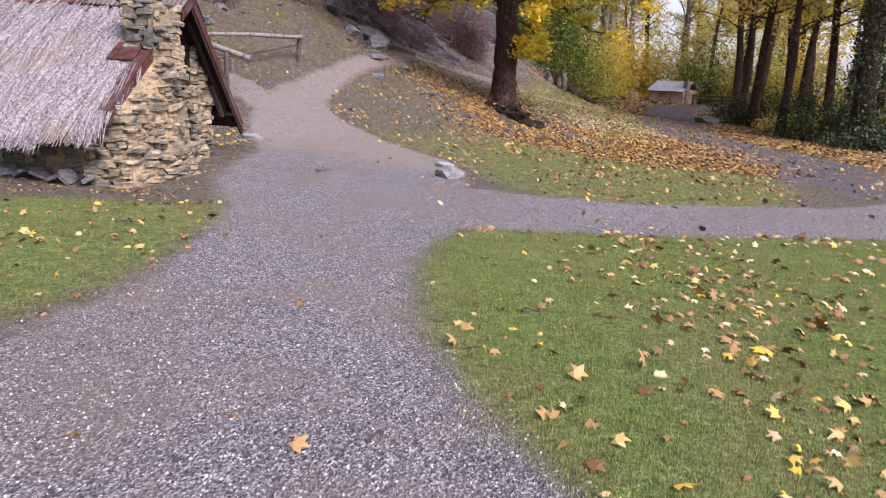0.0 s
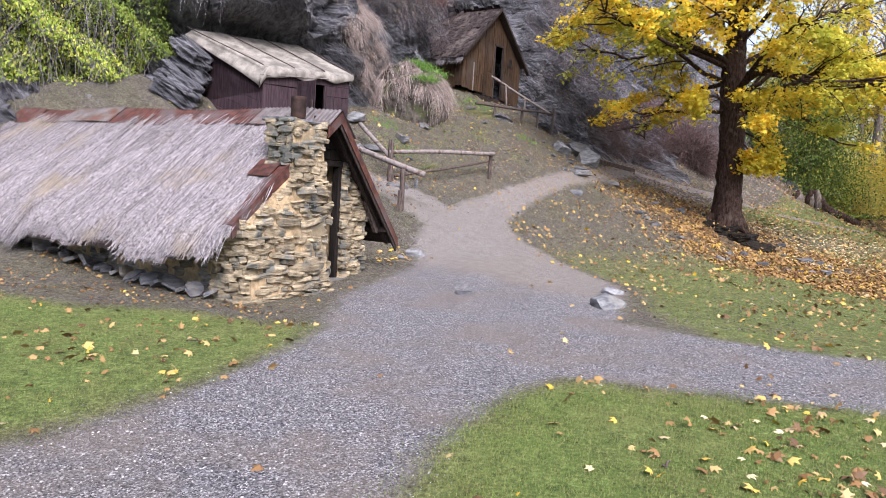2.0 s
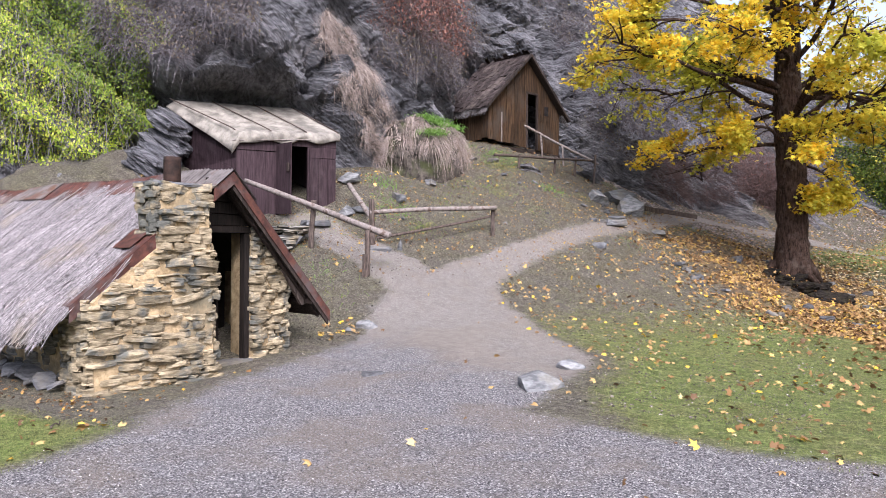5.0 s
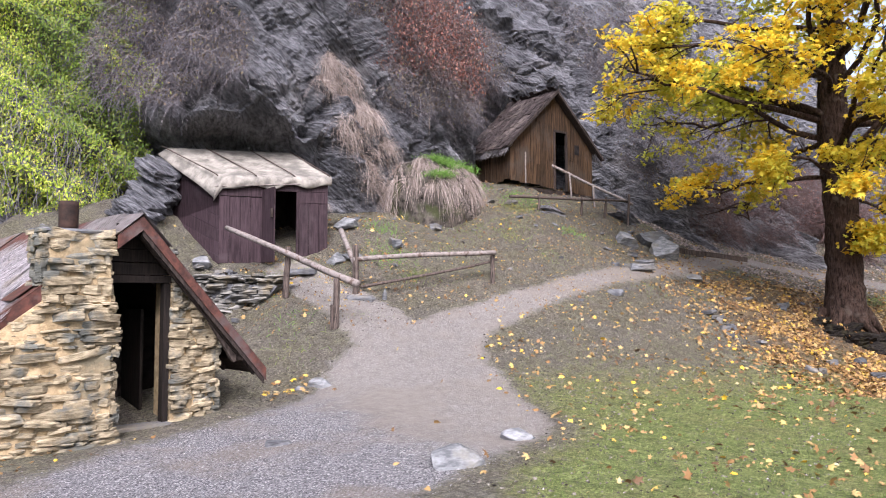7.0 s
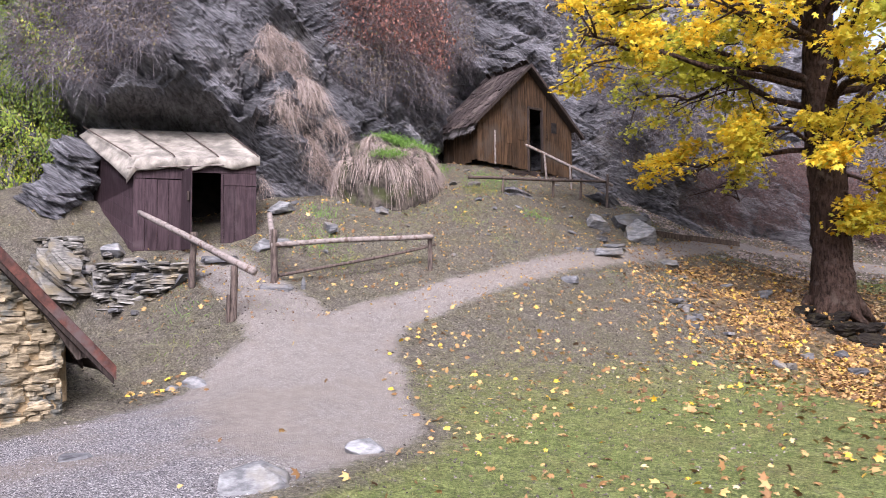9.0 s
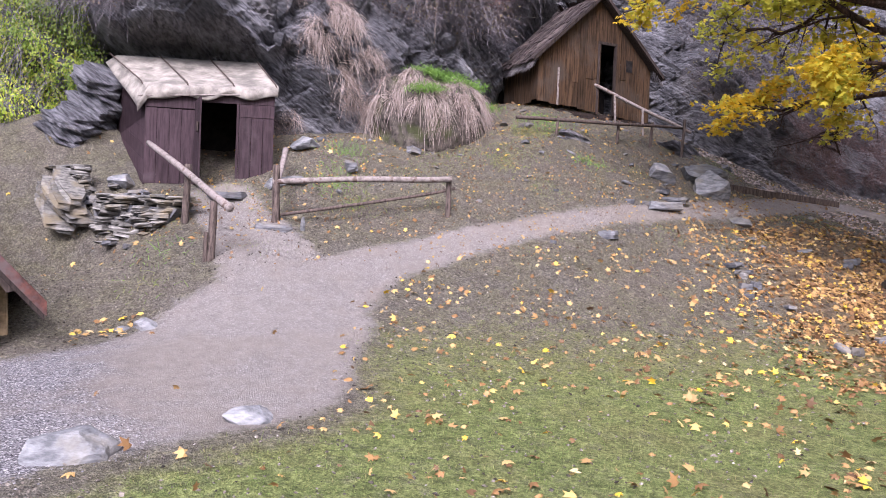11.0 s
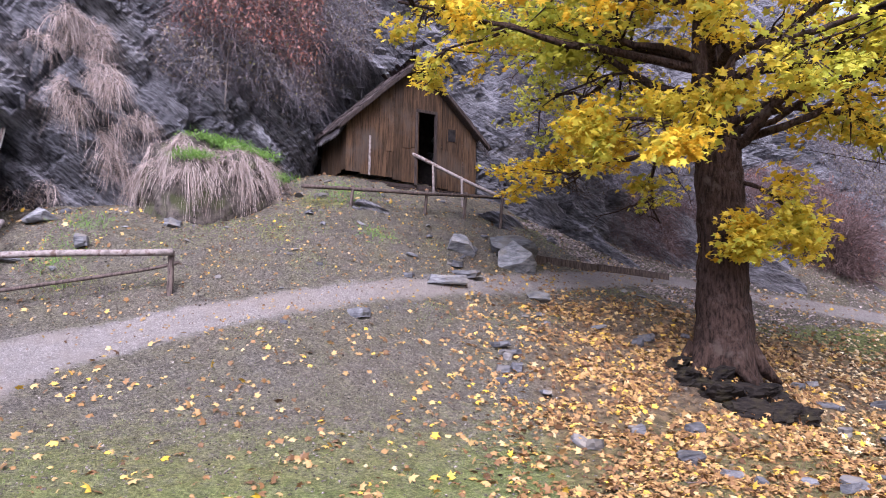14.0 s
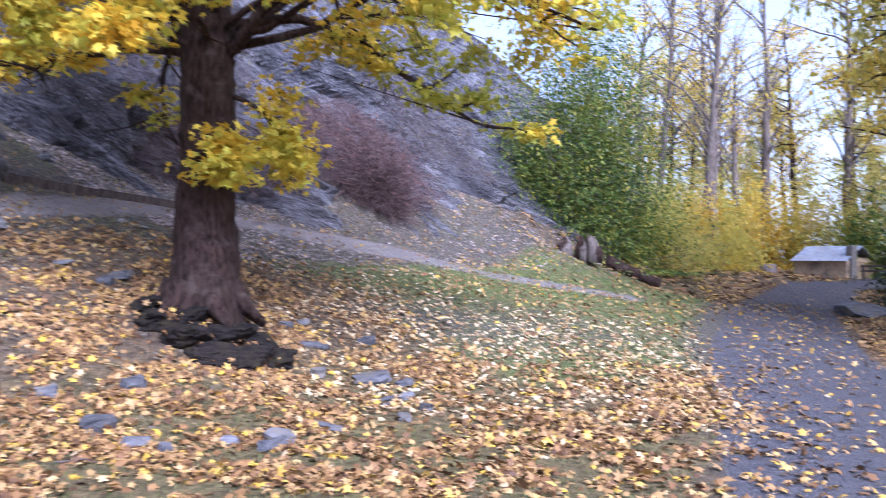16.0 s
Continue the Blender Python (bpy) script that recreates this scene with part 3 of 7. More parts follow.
WEIGHTS = _surface()
LAWN = [(0.9, 2.0), (0.45, 3.1), (0.1, 3.9), (-0.15, 4.8), (-0.25, 6.4), (-0.1, 7.6), (0.3, 8.2), (1.4, 8.4), (3.5, 8.8), (6, 9.5), (9, 10), (30, 12), (30, -20), (2, -20), (1.6, 0)]
LEFT_LAWN = [(-2.9, 4.2), (-2.5, 5.4), (-2.4, 6.6), (-2.5, 8.3), (-2.7, 9.0), (-3.2, 8.9), (-4.6, 8.9), (-5.6, 8.4), (-9, 8.3), (-20, 8), (-20, -10), (-3.6, -10), (-3.2, 2)]
MEADOW = [(0.3, 14.0), (0.35, 12.7), (0.7, 11.9), (1.4, 11.0), (3, 10.8), (4.4, 11.1), (5.9, 12.4), (6.9, 14.3), (7.6, 17.9), (8.0, 24), (8.5, 33), (9.6, 40), (12, 52), (9, 52), (5, 43), (3.2, 36), (1.2, 31), (-0.4, 27.2),
          (-1.6, 24.6), (-2.4, 21.5), (-2.75, 19.3), (-2.9, 17.9), (-2.45, 16.6), (-1.6, 15.75), (-0.6, 15.1), (0.1, 14.7)]
GRAVEL_LINES = [[(-0.9, -8, 2.4), (-1.0, 2, 2.0), (-1.3, 6, 1.2), (-1.2, 9.5, 1.6), (-1.6, 11.5, 1.9), (-1.7, 13.7, 1.8), (-2.6, 15.2, 1.35), (-3.2, 16.4, 0.85), (-3.5, 17.6, 0.5), (-3.0, 20, 0.24), (-2.4, 23.5, 0.22), (-1.9, 27.5, 0.3), (-1.75, 29.8, 0.36), (-0.8, 31.45, 0.38), (0.4, 32.6, 0.4), (1.8, 33.7, 0.42), (3.2, 34.8, 0.42), (5, 35.8, 0.4), (7, 36.5, 0.35)],
                [(-1.2, 9.8, 1.7), (2.5, 9.7, 1.3), (7, 10.9, 1.5), (9.5, 12, 2)], [(-3.6, 16.2, 0.8), (-5.2, 16.6, 0.6), (-7.0, 16.9, 0.5)]]
ROAD = [(30, 6, 2.4), (16, 10.5, 2.3), (10, 13.5, 2.2), (9.3, 18, 1.7), (9.3, 24, 1.35), (9.8, 31, 1.25), (11.3, 40, 1.25), (14.5, 50, 1.4), (20, 58, 1.6), (34, 66, 1.8)]
CARPETS = [(-1.4, 25.5), (-0.2, 23.4), (1.2, 21.7), (2.7, 20.1), (4.6, 18.5), (6.6, 17.6), (7.6, 19.0), (8.0, 24), (8.1, 28), (6.0, 26.6), (4.2, 27.6), (2.0, 29.6), (0.2, 28.2)]


def land(x, y):
    """Height of the ground."""
    x, y = np.asarray(x, float).ravel(), np.asarray(y, float).ravel()
    z = np.full(len(x), WEIGHTS[-1])
    for (sx, sy, _), w in zip(SPOTS, WEIGHTS):
        z += w * np.sqrt((x - sx) ** 2 + (y - sy) ** 2 + 0.15)
    far = sstep(60, 160, np.hypot(x - 4, y - 20))
    z = z * (1 - far) + far * 0.8
    wild = sstep(0.3, 1.6, z) * (1 - far)
    smooth_way = np.clip(along(x, y, GRAVEL_LINES[0]) / 0.4 + 1, 0, 1)
    z = z + wild * (1 - 0.97 * smooth_way) * (0.13 * fbm(flat3(x, y, 1.1), 4, 5) + 0.075 * fbm(flat3(x, y, 4.5), 3, 9))
    z = z + 0.012 * fbm(flat3(x, y, 2.5), 3, 3) - 0.02 * sstep(-0.1, 0.25, along(x, y, GRAVEL_LINES[0])) * (1 - wild)
    return z


def land1(x, y):
    return float(land([x], [y])[0])


def normals(x, y, e=0.15):
    zx = (land(x + e, y) - land(x - e, y)) / (2 * e)
    zy = (land(x, y + e) - land(x, y - e)) / (2 * e)
    n = np.stack([-zx, -zy, np.ones(len(x))], 1)
    return n / np.linalg.norm(n, axis=1)[:, None]


def zones(x, y, z):
    """How much gravel, grass and asphalt lies at a place, 0 to 1."""
    gravel = np.max([sstep(-0.4, 0.4, along(x, y, g)) for g in GRAVEL_LINES], 0)
    lawn = np.maximum(sstep(-0.4, 0.5, inside(x, y, LAWN)), 0.95 * sstep(-0.45, 0.5, inside(x, y, LEFT_LAWN)))
    slope = 1 - sstep(0.12, 0.9, z) * sstep(31, 25, y - 0.5 * x) * 0.72
    meadow = sstep(-0.4, 0.6, inside(x, y, MEADOW)) * slope
    grass = np.maximum(np.maximum(lawn, meadow * 0.72), sstep(14, 20, np.hypot(x - 2, (y - 20) * 0.45)) * 0.4)
    tar = sstep(-0.12, 0.12, along(x, y, ROAD))
    gravel = gravel * (1 - np.clip(lawn, 0, 1))
    return gravel, grass, tar


def axis(a, b, step, lo, hi, grow=1.18):
    core = list(np.arange(a, b + step / 2, step))
    for sign, edge in ((1, hi), (-1, lo)):
        s, p = step, core[-1] if sign > 0 else core[0]
        while sign * (edge - p) > 0:
            s *= grow
            p += sign * s
            core = core + [p] if sign > 0 else [p] + core
    return np.array(core)


gx, gy = axis(-11, 12, 0.09, -900, 900), axis(1.0, 34, 0.09, -900, 900, 1.12)
X, Y = np.meshgrid(gx, gy, indexing="ij")
gz = land(X.ravel(), Y.ravel())
nx, ny = X.shape
ii, jj = np.meshgrid(np.arange(nx - 1), np.arange(ny - 1), indexing="ij")
quads = np.stack([ii * ny + jj, (ii + 1) * ny + jj, (ii + 1) * ny + jj + 1, ii * ny + jj + 1], -1).reshape(-1, 4)
ground_me = mesh_np("ground", np.stack([X.ravel(), Y.ravel(), gz], 1), quads, GROUND)
zg, zt, za = zones(X.ravel(), Y.ravel(), gz)
layer = ground_me.attributes.new("zone", "FLOAT_COLOR", "POINT")
layer.data.foreach_set("color", np.stack([zg, zt, za, np.ones(len(zg))], 1).astype(np.float32).ravel())
way = np.maximum(sstep(-0.4, 0.3, along(X.ravel(), Y.ravel(), GRAVEL_LINES[0])), sstep(-0.4, 0.3, along(X.ravel(), Y.ravel(), GRAVEL_LINES[2]))) * sstep(11.2, 15.2, Y.ravel() + 0.3 * X.ravel() + 0.5)
leafy = sstep(-0.8, 0.8, inside(X.ravel(), Y.ravel(), CARPETS)) + sstep(9.5, 11, X.ravel()) * sstep(14, 18, Y.ravel()) * sstep(24, 18, X.ravel()) + sstep(38, 46, Y.ravel()) * sstep(90, 70, Y.ravel())
layer = ground_me.attributes.new("tread", "FLOAT_COLOR", "POINT")
layer.data.foreach_set("color", np.stack([way, np.clip(leafy, 0, 1), way * 0, np.ones(len(way))], 1).astype(np.float32).ravel())
ground = put("ground", ground_me, label="gravel paths, trodden earth and mown grass on sloping ground", category="ground", kind="structure")

# ---- the cliff: a leaning schist face that bends round the terrace ----
FACE = np.array([(-26, 2, 0.5), (-17, 8.5, 0.45), (-12.6, 13.4, 0.4), (-10.8, 15.6, 0.12), (-9.5, 17.5, 0.1), (-8.5, 20, 0.2), (-8.3, 22.3, 0.22), (-7.7, 24.4, 0.3), (-6.9, 27.0, 0.4), (-5.3, 29.4, 0.45), (-3.9, 32.2, 0.55),
                 (-2.4, 35.2, 0.75), (-0.4, 39.5, 0.9), (2.5, 45, 1.0), (6, 56, 1.0), (10, 75, 1.0)])
chord = np.append(0, np.cumsum(np.hypot(*np.diff(FACE[:, :2], axis=0).T)))


def face_line(s):
    out = []
    for c in range(3):
        v = FACE[:, c]
        tan = np.gradient(v, chord)
        k = np.clip(np.searchsorted(chord, s) - 1, 0, len(chord) - 2)
        h = chord[k + 1] - chord[k]
        t = (s - chord[k]) / h
        out.append((2 * t ** 3 - 3 * t ** 2 + 1) * v[k] + (t ** 3 - 2 * t ** 2 + t) * h * tan[k] + (3 * t ** 2 - 2 * t ** 3) * v[k + 1] + (t ** 3 - t ** 2) * h * tan[k + 1])
    return out


def cliff_at(s, z):
    """Points of the face at the length s along it and the height z, and the way it looks out in the plan."""
    x, y, lean = face_line(s)
    x2, y2, _ = face_line(s + 0.3)
    tx, ty = x2 - x, y2 - y
    ln = np.hypot(tx, ty)
    ox, oy = ty / ln, -tx / ln
    d = -lean * (z - 6)
    bays = fbm(np.stack([s * 0.22, z * 0.16, s * 0], 1), 3, 21)
    up, down = 0.8 * z + 0.6 * s, 0.8 * s - 0.6 * z
    slab = np.stack([down * 0.35, up * 1.1, s * 0], 1)
    ribs = fbm(slab, 4, 31, 0.55)
    warp = 0.9 * fbm(np.stack([down * 0.25, up * 0.25, s * 0], 1), 2, 36)
    plates = np.zeros(len(s))
    for thick, long, amp, seed in ((1.3, 7.5, 0.95, 1), (0.5, 5.0, 0.45, 2), (0.3, 2.4, 0.2, 3)):
        q = up / thick + warp * 2
        row = np.floor(q).astype(np.int64)
        f = q - row
        turn = sstep(1 - 0.2 / thick, 1, f)
        here = []
        for r in (row, row + 1):
            col = np.floor(down / long + hash01(r, 0 * r, 0 * r, seed) * 3).astype(np.int64)
            here.append(hash01(r, col, 0 * r, seed + 7) - 0.5)
        plates += amp * ((here[0] + 0.55 * (f - 0.5)) * (1 - turn) + (here[1] - 0.275) * turn)
    cleft = fbm(np.stack([s * 0.45 + z * 0.12, z * 0.15, s * 0], 1), 3, 43)
    crease = fbm(np.stack([down * 0.5, up * 0.9, s * 0], 1), 3, 47)
    d = d - 0.4 * np.exp(-(cleft / 0.06) ** 2) - 0.14 * np.exp(-(crease / 0.05) ** 2)
    d = d + 1.3 * bays + 0.5 * ribs + plates + 0.10 * fbm(np.stack([s * 3, z * 3, s * 0], 1), 3, 51)
    shed = np.exp(-((x + 9.6) ** 2 + (y - 17.4) ** 2) / 3.2)
    d = d - 1.5 * shed * sstep(5.7, 5.1, z) + 0.55 * shed * sstep(5.2, 5.8, z) * sstep(8, 6.5, z)
    hut = np.exp(-((x + 7.0) ** 2 + (y - 26.2) ** 2) / 3.4)
    d = d - 2.0 * hut * sstep(8.6, 7.4, z) * sstep(3, 4.6, z)
    return np.stack([x + ox * d, y + oy * d, z], -1), np.stack([ox, oy, 0 * ox], -1)


cs = np.arange(0, chord[-1] - 0.5, 0.11)
fall = 1 - 0.75 * sstep(60, 84, cs)
cz = np.concatenate([np.arange(0.6, 11, 0.1), np.arange(11.2, 22, 0.25)])
S, Z = np.meshgrid(cs, cz, indexing="ij")
Zr = np.where(Z > 4, 4 + (Z - 4) * fall[:, None], Z)
cp, co = cliff_at(S.ravel(), Zr.ravel())
ns, nz = S.shape
cp, co = cp.reshape(ns, nz, 3), co.reshape(ns, nz, 3)
back = [cp[:, -1:] - co[:, -1:] * b + np.array([0, 0, h]) for b, h in ((5, 1.5), (16, 4), (60, 8))]
cp = np.concatenate([cp] + back, 1)
nz += 3
ii, jj = np.meshgrid(np.arange(ns - 1), np.arange(nz - 1), indexing="ij")
quads = np.stack([ii * nz + jj, (ii + 1) * nz + jj, (ii + 1) * nz + jj + 1, ii * nz + jj + 1], -1).reshape(-1, 4)
cliff = put("cliff", mesh_np("cliff", cp.reshape(-1, 3), quads, SCHIST, False), label="tall dark grey schist cliff with dipping layers and overhangs", category="cliff", kind="structure")


# ---- stones ----
SLABS = [slab_me("stone", WALLSTONE, 100 + i) for i in range(12)]
GREYSLABS = [slab_me("stone", DRYSTONE, 140 + i) for i in range(10)]


def lay_stones(parent, spans, z0, z1, front, pool, rng, course=(0.035, 0.10), length=(0.14, 0.42), depth=0.16, proud=0.05, name="stone", limit=300):
    """Courses of flat stones in the parent's x (along) and z: spans(z) gives the ends, front(x, z) the face's y."""
    z, count = z0, 0
    while z < z1:
        h = rng.uniform(*course)
        a, b = spans(z + h / 2)
        x = a + rng.uniform(-0.04, 0.03)
        while x < b - 0.04 and count < limit:
            w = min(rng.uniform(*length) * (0.7 + 4 * h), b - x + rng.uniform(0.0, 0.04))
            if w > 0.05:
                me = pool[rng.integers(len(pool))]
                yy = front(x + w / 2, z) - rng.uniform(-0.02, proud) + depth * 0.5
                m = pose(x + w / 2, yy, z + h / 2, rng.normal(0, 5), rng.normal(0, 4.5), rng.normal(0, 9))
                ob = put(name, me, parent, m @ Matrix.Diagonal((w * 0.60, depth * 0.66, h * 1.02, 1)))
                count += 1
            x += w + rng.uniform(-0.02, 0.015)
        z += h + rng.uniform(-0.012, 0.008)
    return count


# ---- the thatched stone hut beside the gravel path ----
HUT = pose(-3.95, 11.6, 0, 0, 0, 80.2)
hut = thing("stone_hut", HUT, "low hut of ochre schist slabs with grey thatch and rusty flashing", "hut")
rng = np.random.default_rng(7)
LEN = 8.2


def roof_z(s):
    return 2.70 - 0.80 * -s if s < 0 else 2.70 - 1.13 * s


def slab_roof(parent, s0, s1, d0, d1, under, thick, material, name, label=""):
    bm = prism_bm([(s0, roof_z(s0) - under), (s1, roof_z(s1) - under), (s1, roof_z(s1) - under - thick), (s0, roof_z(s0) - under - thick)], d0, d1)
    return part(name, bm, material, parent, label)


# mortar cores behind the stones
core = prism_bm([(-1.93, -0.1), (-0.42, -0.1), (-0.38, 1.25), (-0.36, 2.5), (-1.03, 2.5), (-1.06, 1.76), (-1.90, 1.12)], -0.2, 0.42)
for q in core.verts:
    if q.co.y < 0:
        q.co.y = -0.232 + 0.10 * q.co.z
part("chimney_core", core, MORTAR, hut, "clay-mortared chimney wall")
part("pier_core", prism_bm([(0.50, -0.1), (1.16, -0.1), (1.14, 1.36), (0.50, 2.08)], 0.32, 0.75, 0.02), MORTAR, hut)
part("side_wall_core", prism_bm([(-1.82, -0.1), (-1.5, -0.1), (-1.5, 1.4), (-1.82, 1.16)], 0.42, LEN, 0.02), MORTAR, hut)
part("far_wall_core", prism_bm([(1.1, -0.1), (1.4, -0.1), (1.36, 1.05), (1.1, 1.38)], 0.76, LEN, 0.02), MORTAR, hut)
part("end_wall", prism_bm([(-1.8, -0.1), (1.3, -0.1), (1.2, 1.3), (0, 2.6), (-1.8, 1.2)], LEN - 0.3, LEN - 0.02), MORTAR, hut)


def chim_span(z):
    left = -1.98 if z < 1.05 else (-1.98 + (z - 1.05) / 0.80 * 1.0 if z < 1.78 else -1.10)
    return left + 0.02 * math.sin(z * 9), -0.33 + 0.05 * math.sin(z * 5.1 + 1) - (0.05 if z < 0.4 else 0)


def chim_front(x, z):
    return -0.25 + 0.10 * z + 0.03 * math.sin(3 * x + 4 * z)


lay_stones(hut, chim_span, 0.05, 2.52, chim_front, SLABS, rng, course=(0.022, 0.11), length=(0.16, 0.62), proud=0.065, limit=295)
lay_stones(hut, lambda z: (0.49, 1.2 - max(0, z - 1.3) * 0.85), 0.08, 2.0, lambda x, z: 0.27, SLABS, rng, course=(0.035, 0.10), length=(0.14, 0.42), limit=110)
# the chimney's flank towards the door and the side wall, in turned frames
flank = thing("chimney_flank", pose(-0.30, -0.2, 0, 0, 0, 90), "", "")
flank.parent = hut
lay_stones(flank, lambda z: (0.1 * z, 0.55), 0.05, 2.4, lambda x, z: 0.0 + 0.0 * z, SLABS, rng, depth=0.12, proud=0.03, limit=60)
flank_b = thing("chimney_flank", pose(-2.0, 0.0, 0, 0, 0, -90), "", "")
flank_b.parent = hut
lay_stones(flank_b, lambda z: (-0.45, 0.2 - 0.1 * z), 0.05, 1.12, lambda x, z: -0.01, SLABS, rng, depth=0.12, proud=0.03, limit=50)
flank_c = thing("chimney_flank", pose(-1.13, 0.1, 0, 0, 0, -90), "", "")
flank_c.parent = hut
lay_stones(flank_c, lambda z: (-0.32, 0.12), 1.72, 2.5, lambda x, z: -0.01, SLABS, rng, depth=0.12, proud=0.03, limit=40)
sidew = thing("side_wall", pose(-1.84, 0.3, 0, 0, 0, -90), "", "")
sidew.parent = hut
lay_stones(sidew, lambda z: (-LEN + 0.6, 0.25), 0.12, 1.15, lambda x, z: 0.0, GREYSLABS, rng, course=(0.05, 0.13), length=(0.2, 0.5), limit=190)
part("capstone", box_bm(-1.12, -0.24, -0.02, 0.5, 2.5, 2.545, 0.012, 0.01), SLATE, hut, "flat slate cap on the chimney")
v, f = tube_np([(-0.80, 0.12, 2.53 + 0.055 * i) for i in range(7)], [0.105] * 7, 16, 0.05, 3)
put("stove_pipe", mesh_np("stove_pipe", v, f, DARKIRON), hut, label="rusty iron stove pipe")
# doorway: frame, leaf ajar inside, boarded gable, room; shade is in their near-black colours
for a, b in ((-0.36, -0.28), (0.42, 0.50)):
    part("door_jamb", box_bm(a, b, 0.30, 0.42, 0.15, 1.94, 0.006, 0.003), SHADEWOOD, hut)
part("door_lintel", box_bm(-0.38, 0.52, 0.29, 0.43, 1.94, 2.03, 0.006, 0.003), SHADEWOOD, hut)
part("door_leaf", box_bm(0.40, 0.44, 0.95, 1.55, 0.2, 1.6, 0.004), SHADEWOOD, hut, "plank door standing open inside, darkened with the room's shade")
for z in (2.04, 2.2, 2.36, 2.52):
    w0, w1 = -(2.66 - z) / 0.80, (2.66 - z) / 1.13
    part("gable_board", box_bm(max(w0, -0.4), min(w1, 0.56), 0.33, 0.355, z, z + 0.15, 0.004), SHADEWOOD, hut)
part("threshold", box_bm(-0.32, 0.5, 0.18, 0.5, 0.14, 0.2, 0.012, 0.008), SLATE, hut, "worn slate doorstep")
# added sheet behind the doorway, the room's shade in its colour
part("room_shade_sheet", box_bm(-0.45, 1.0, 1.6, 1.64, 0.1, 1.5), BLACK, hut)
# roof decks, rafters and barge boards
slab_roof(hut, -2.42, 0.02, 0.42, LEN, 0.08, 0.06, DARKWOOD, "roof_deck")
slab_roof(hut, 0.0, 1.66, 0.0, LEN, 0.05, 0.045, DARKWOOD, "roof_deck")
slab_roof(hut, -0.26, 0.0, 0.0, 0.42, 0.05, 0.045, DARKWOOD, "roof_deck")
slab_roof(hut, 0.0, 1.68, -0.01, LEN, 0.015, 0.03, GREYIRON, "iron_roof_sheet", "weathered iron sheeting")
for d in (0.10, 0.9):
    slab_roof(hut, 0.03, 1.60, d, d + 0.07, 0.097, 0.08, DARKWOOD, "rafter")
part("purlin", box_bm(1.36, 1.44, 0.0, LEN, 0.93, 1.01), DARKWOOD, hut)
part("brace", prism_bm([(0.98, 1.42), (1.06, 1.42), (1.40, 0.92), (1.32, 0.90)], 0.16, 0.22), POST, hut)


def flashing(s0, s1, high, low, name, label):
    """A folded strip of iron: a face on the barge and a lap on the roof."""
    a, b = roof_z(s0), roof_z(s1)
    bm = prism_bm([(s0, a + high), (s1, b + high), (s1, b - low), (s0, a - low)], -0.035, -0.02)
    part(name, bm, RUST, hut, label)
    part(name, prism_bm([(s0, a + high + 0.004), (s1, b + high + 0.004), (s1, b + high - 0.008), (s0, a + high - 0.008)], -0.035, 0.17), RUST, hut, label)


flashing(0.0, 1.70, 0.03, 0.13, "barge_flashing", "rust-red folded iron barge strip")
flashing(-0.30, 0.0, 0.03, 0.13, "barge_flashing", "rust-red folded iron barge strip")
flashing(-2.12, -1.10, 0.085, 0.10, "barge_flashing", "rust-red folded iron barge strip")
part("barge_board", prism_bm([(0.0, 2.67), (1.68, 2.67 - 1.13 * 1.68), (1.68, 2.50 - 1.13 * 1.68), (0.0, 2.50)], -0.018, 0.012), DARKWOOD, hut)
part("iron_patch", prism_bm([(-1.36, roof_z(-1.36) + 0.13), (-1.08, roof_z(-1.08) + 0.13), (-1.08, roof_z(-1.08) + 0.12), (-1.36, roof_z(-1.36) + 0.12)], 0.1, 0.5), RUST, hut, "rusty iron patch on the thatch")


def ridge_sheet(d0, d1, lift, material):
    """A short length of corrugated iron bent over the ridge."""
    dd = np.arange(d0, d1, 0.019)
    ss = np.array([-0.36, -0.2, -0.06, 0.0, 0.06, 0.2, 0.36])
    D, Q = np.meshgrid(dd, ss, indexing="ij")
    zz = np.where(Q < 0, 2.70 + 0.80 * Q, 2.70 - 1.13 * Q) + 0.075 + lift + 0.012 * np.sin(D * 2 * np.pi / 0.076) + 0.02 * np.sin(D * 1.7 + Q * 4)
    vv = np.stack([Q.ravel(), D.ravel(), zz.ravel()], 1)
    n, k = D.shape
    i, j = np.meshgrid(np.arange(n - 1), np.arange(k - 1), indexing="ij")
    ff = np.stack([i * k + j, (i + 1) * k + j, (i + 1) * k + j + 1, i * k + j + 1], -1).reshape(-1, 4)
    low = vv - np.array([0, 0, 0.004])
    put("ridge_sheet", mesh_np("ridge_sheet", np.vstack([vv, low]), np.vstack([ff, ff[:, ::-1] + len(vv)]), material), hut, label="rusty corrugated iron ridge cap")


for i, (a, b) in enumerate(((-0.04, 0.95), (0.5, 1.5), (1.38, 2.6), (2.5, 3.7), (3.6, 4.9), (4.8, 6.2), (6.1, 7.2), (7.1, 8.25))):
    ridge_sheet(a, b, 0.012 * (i % 2) + 0.006 * (i % 3), GREYIRON if i in (0, 1, 5) else RUST)


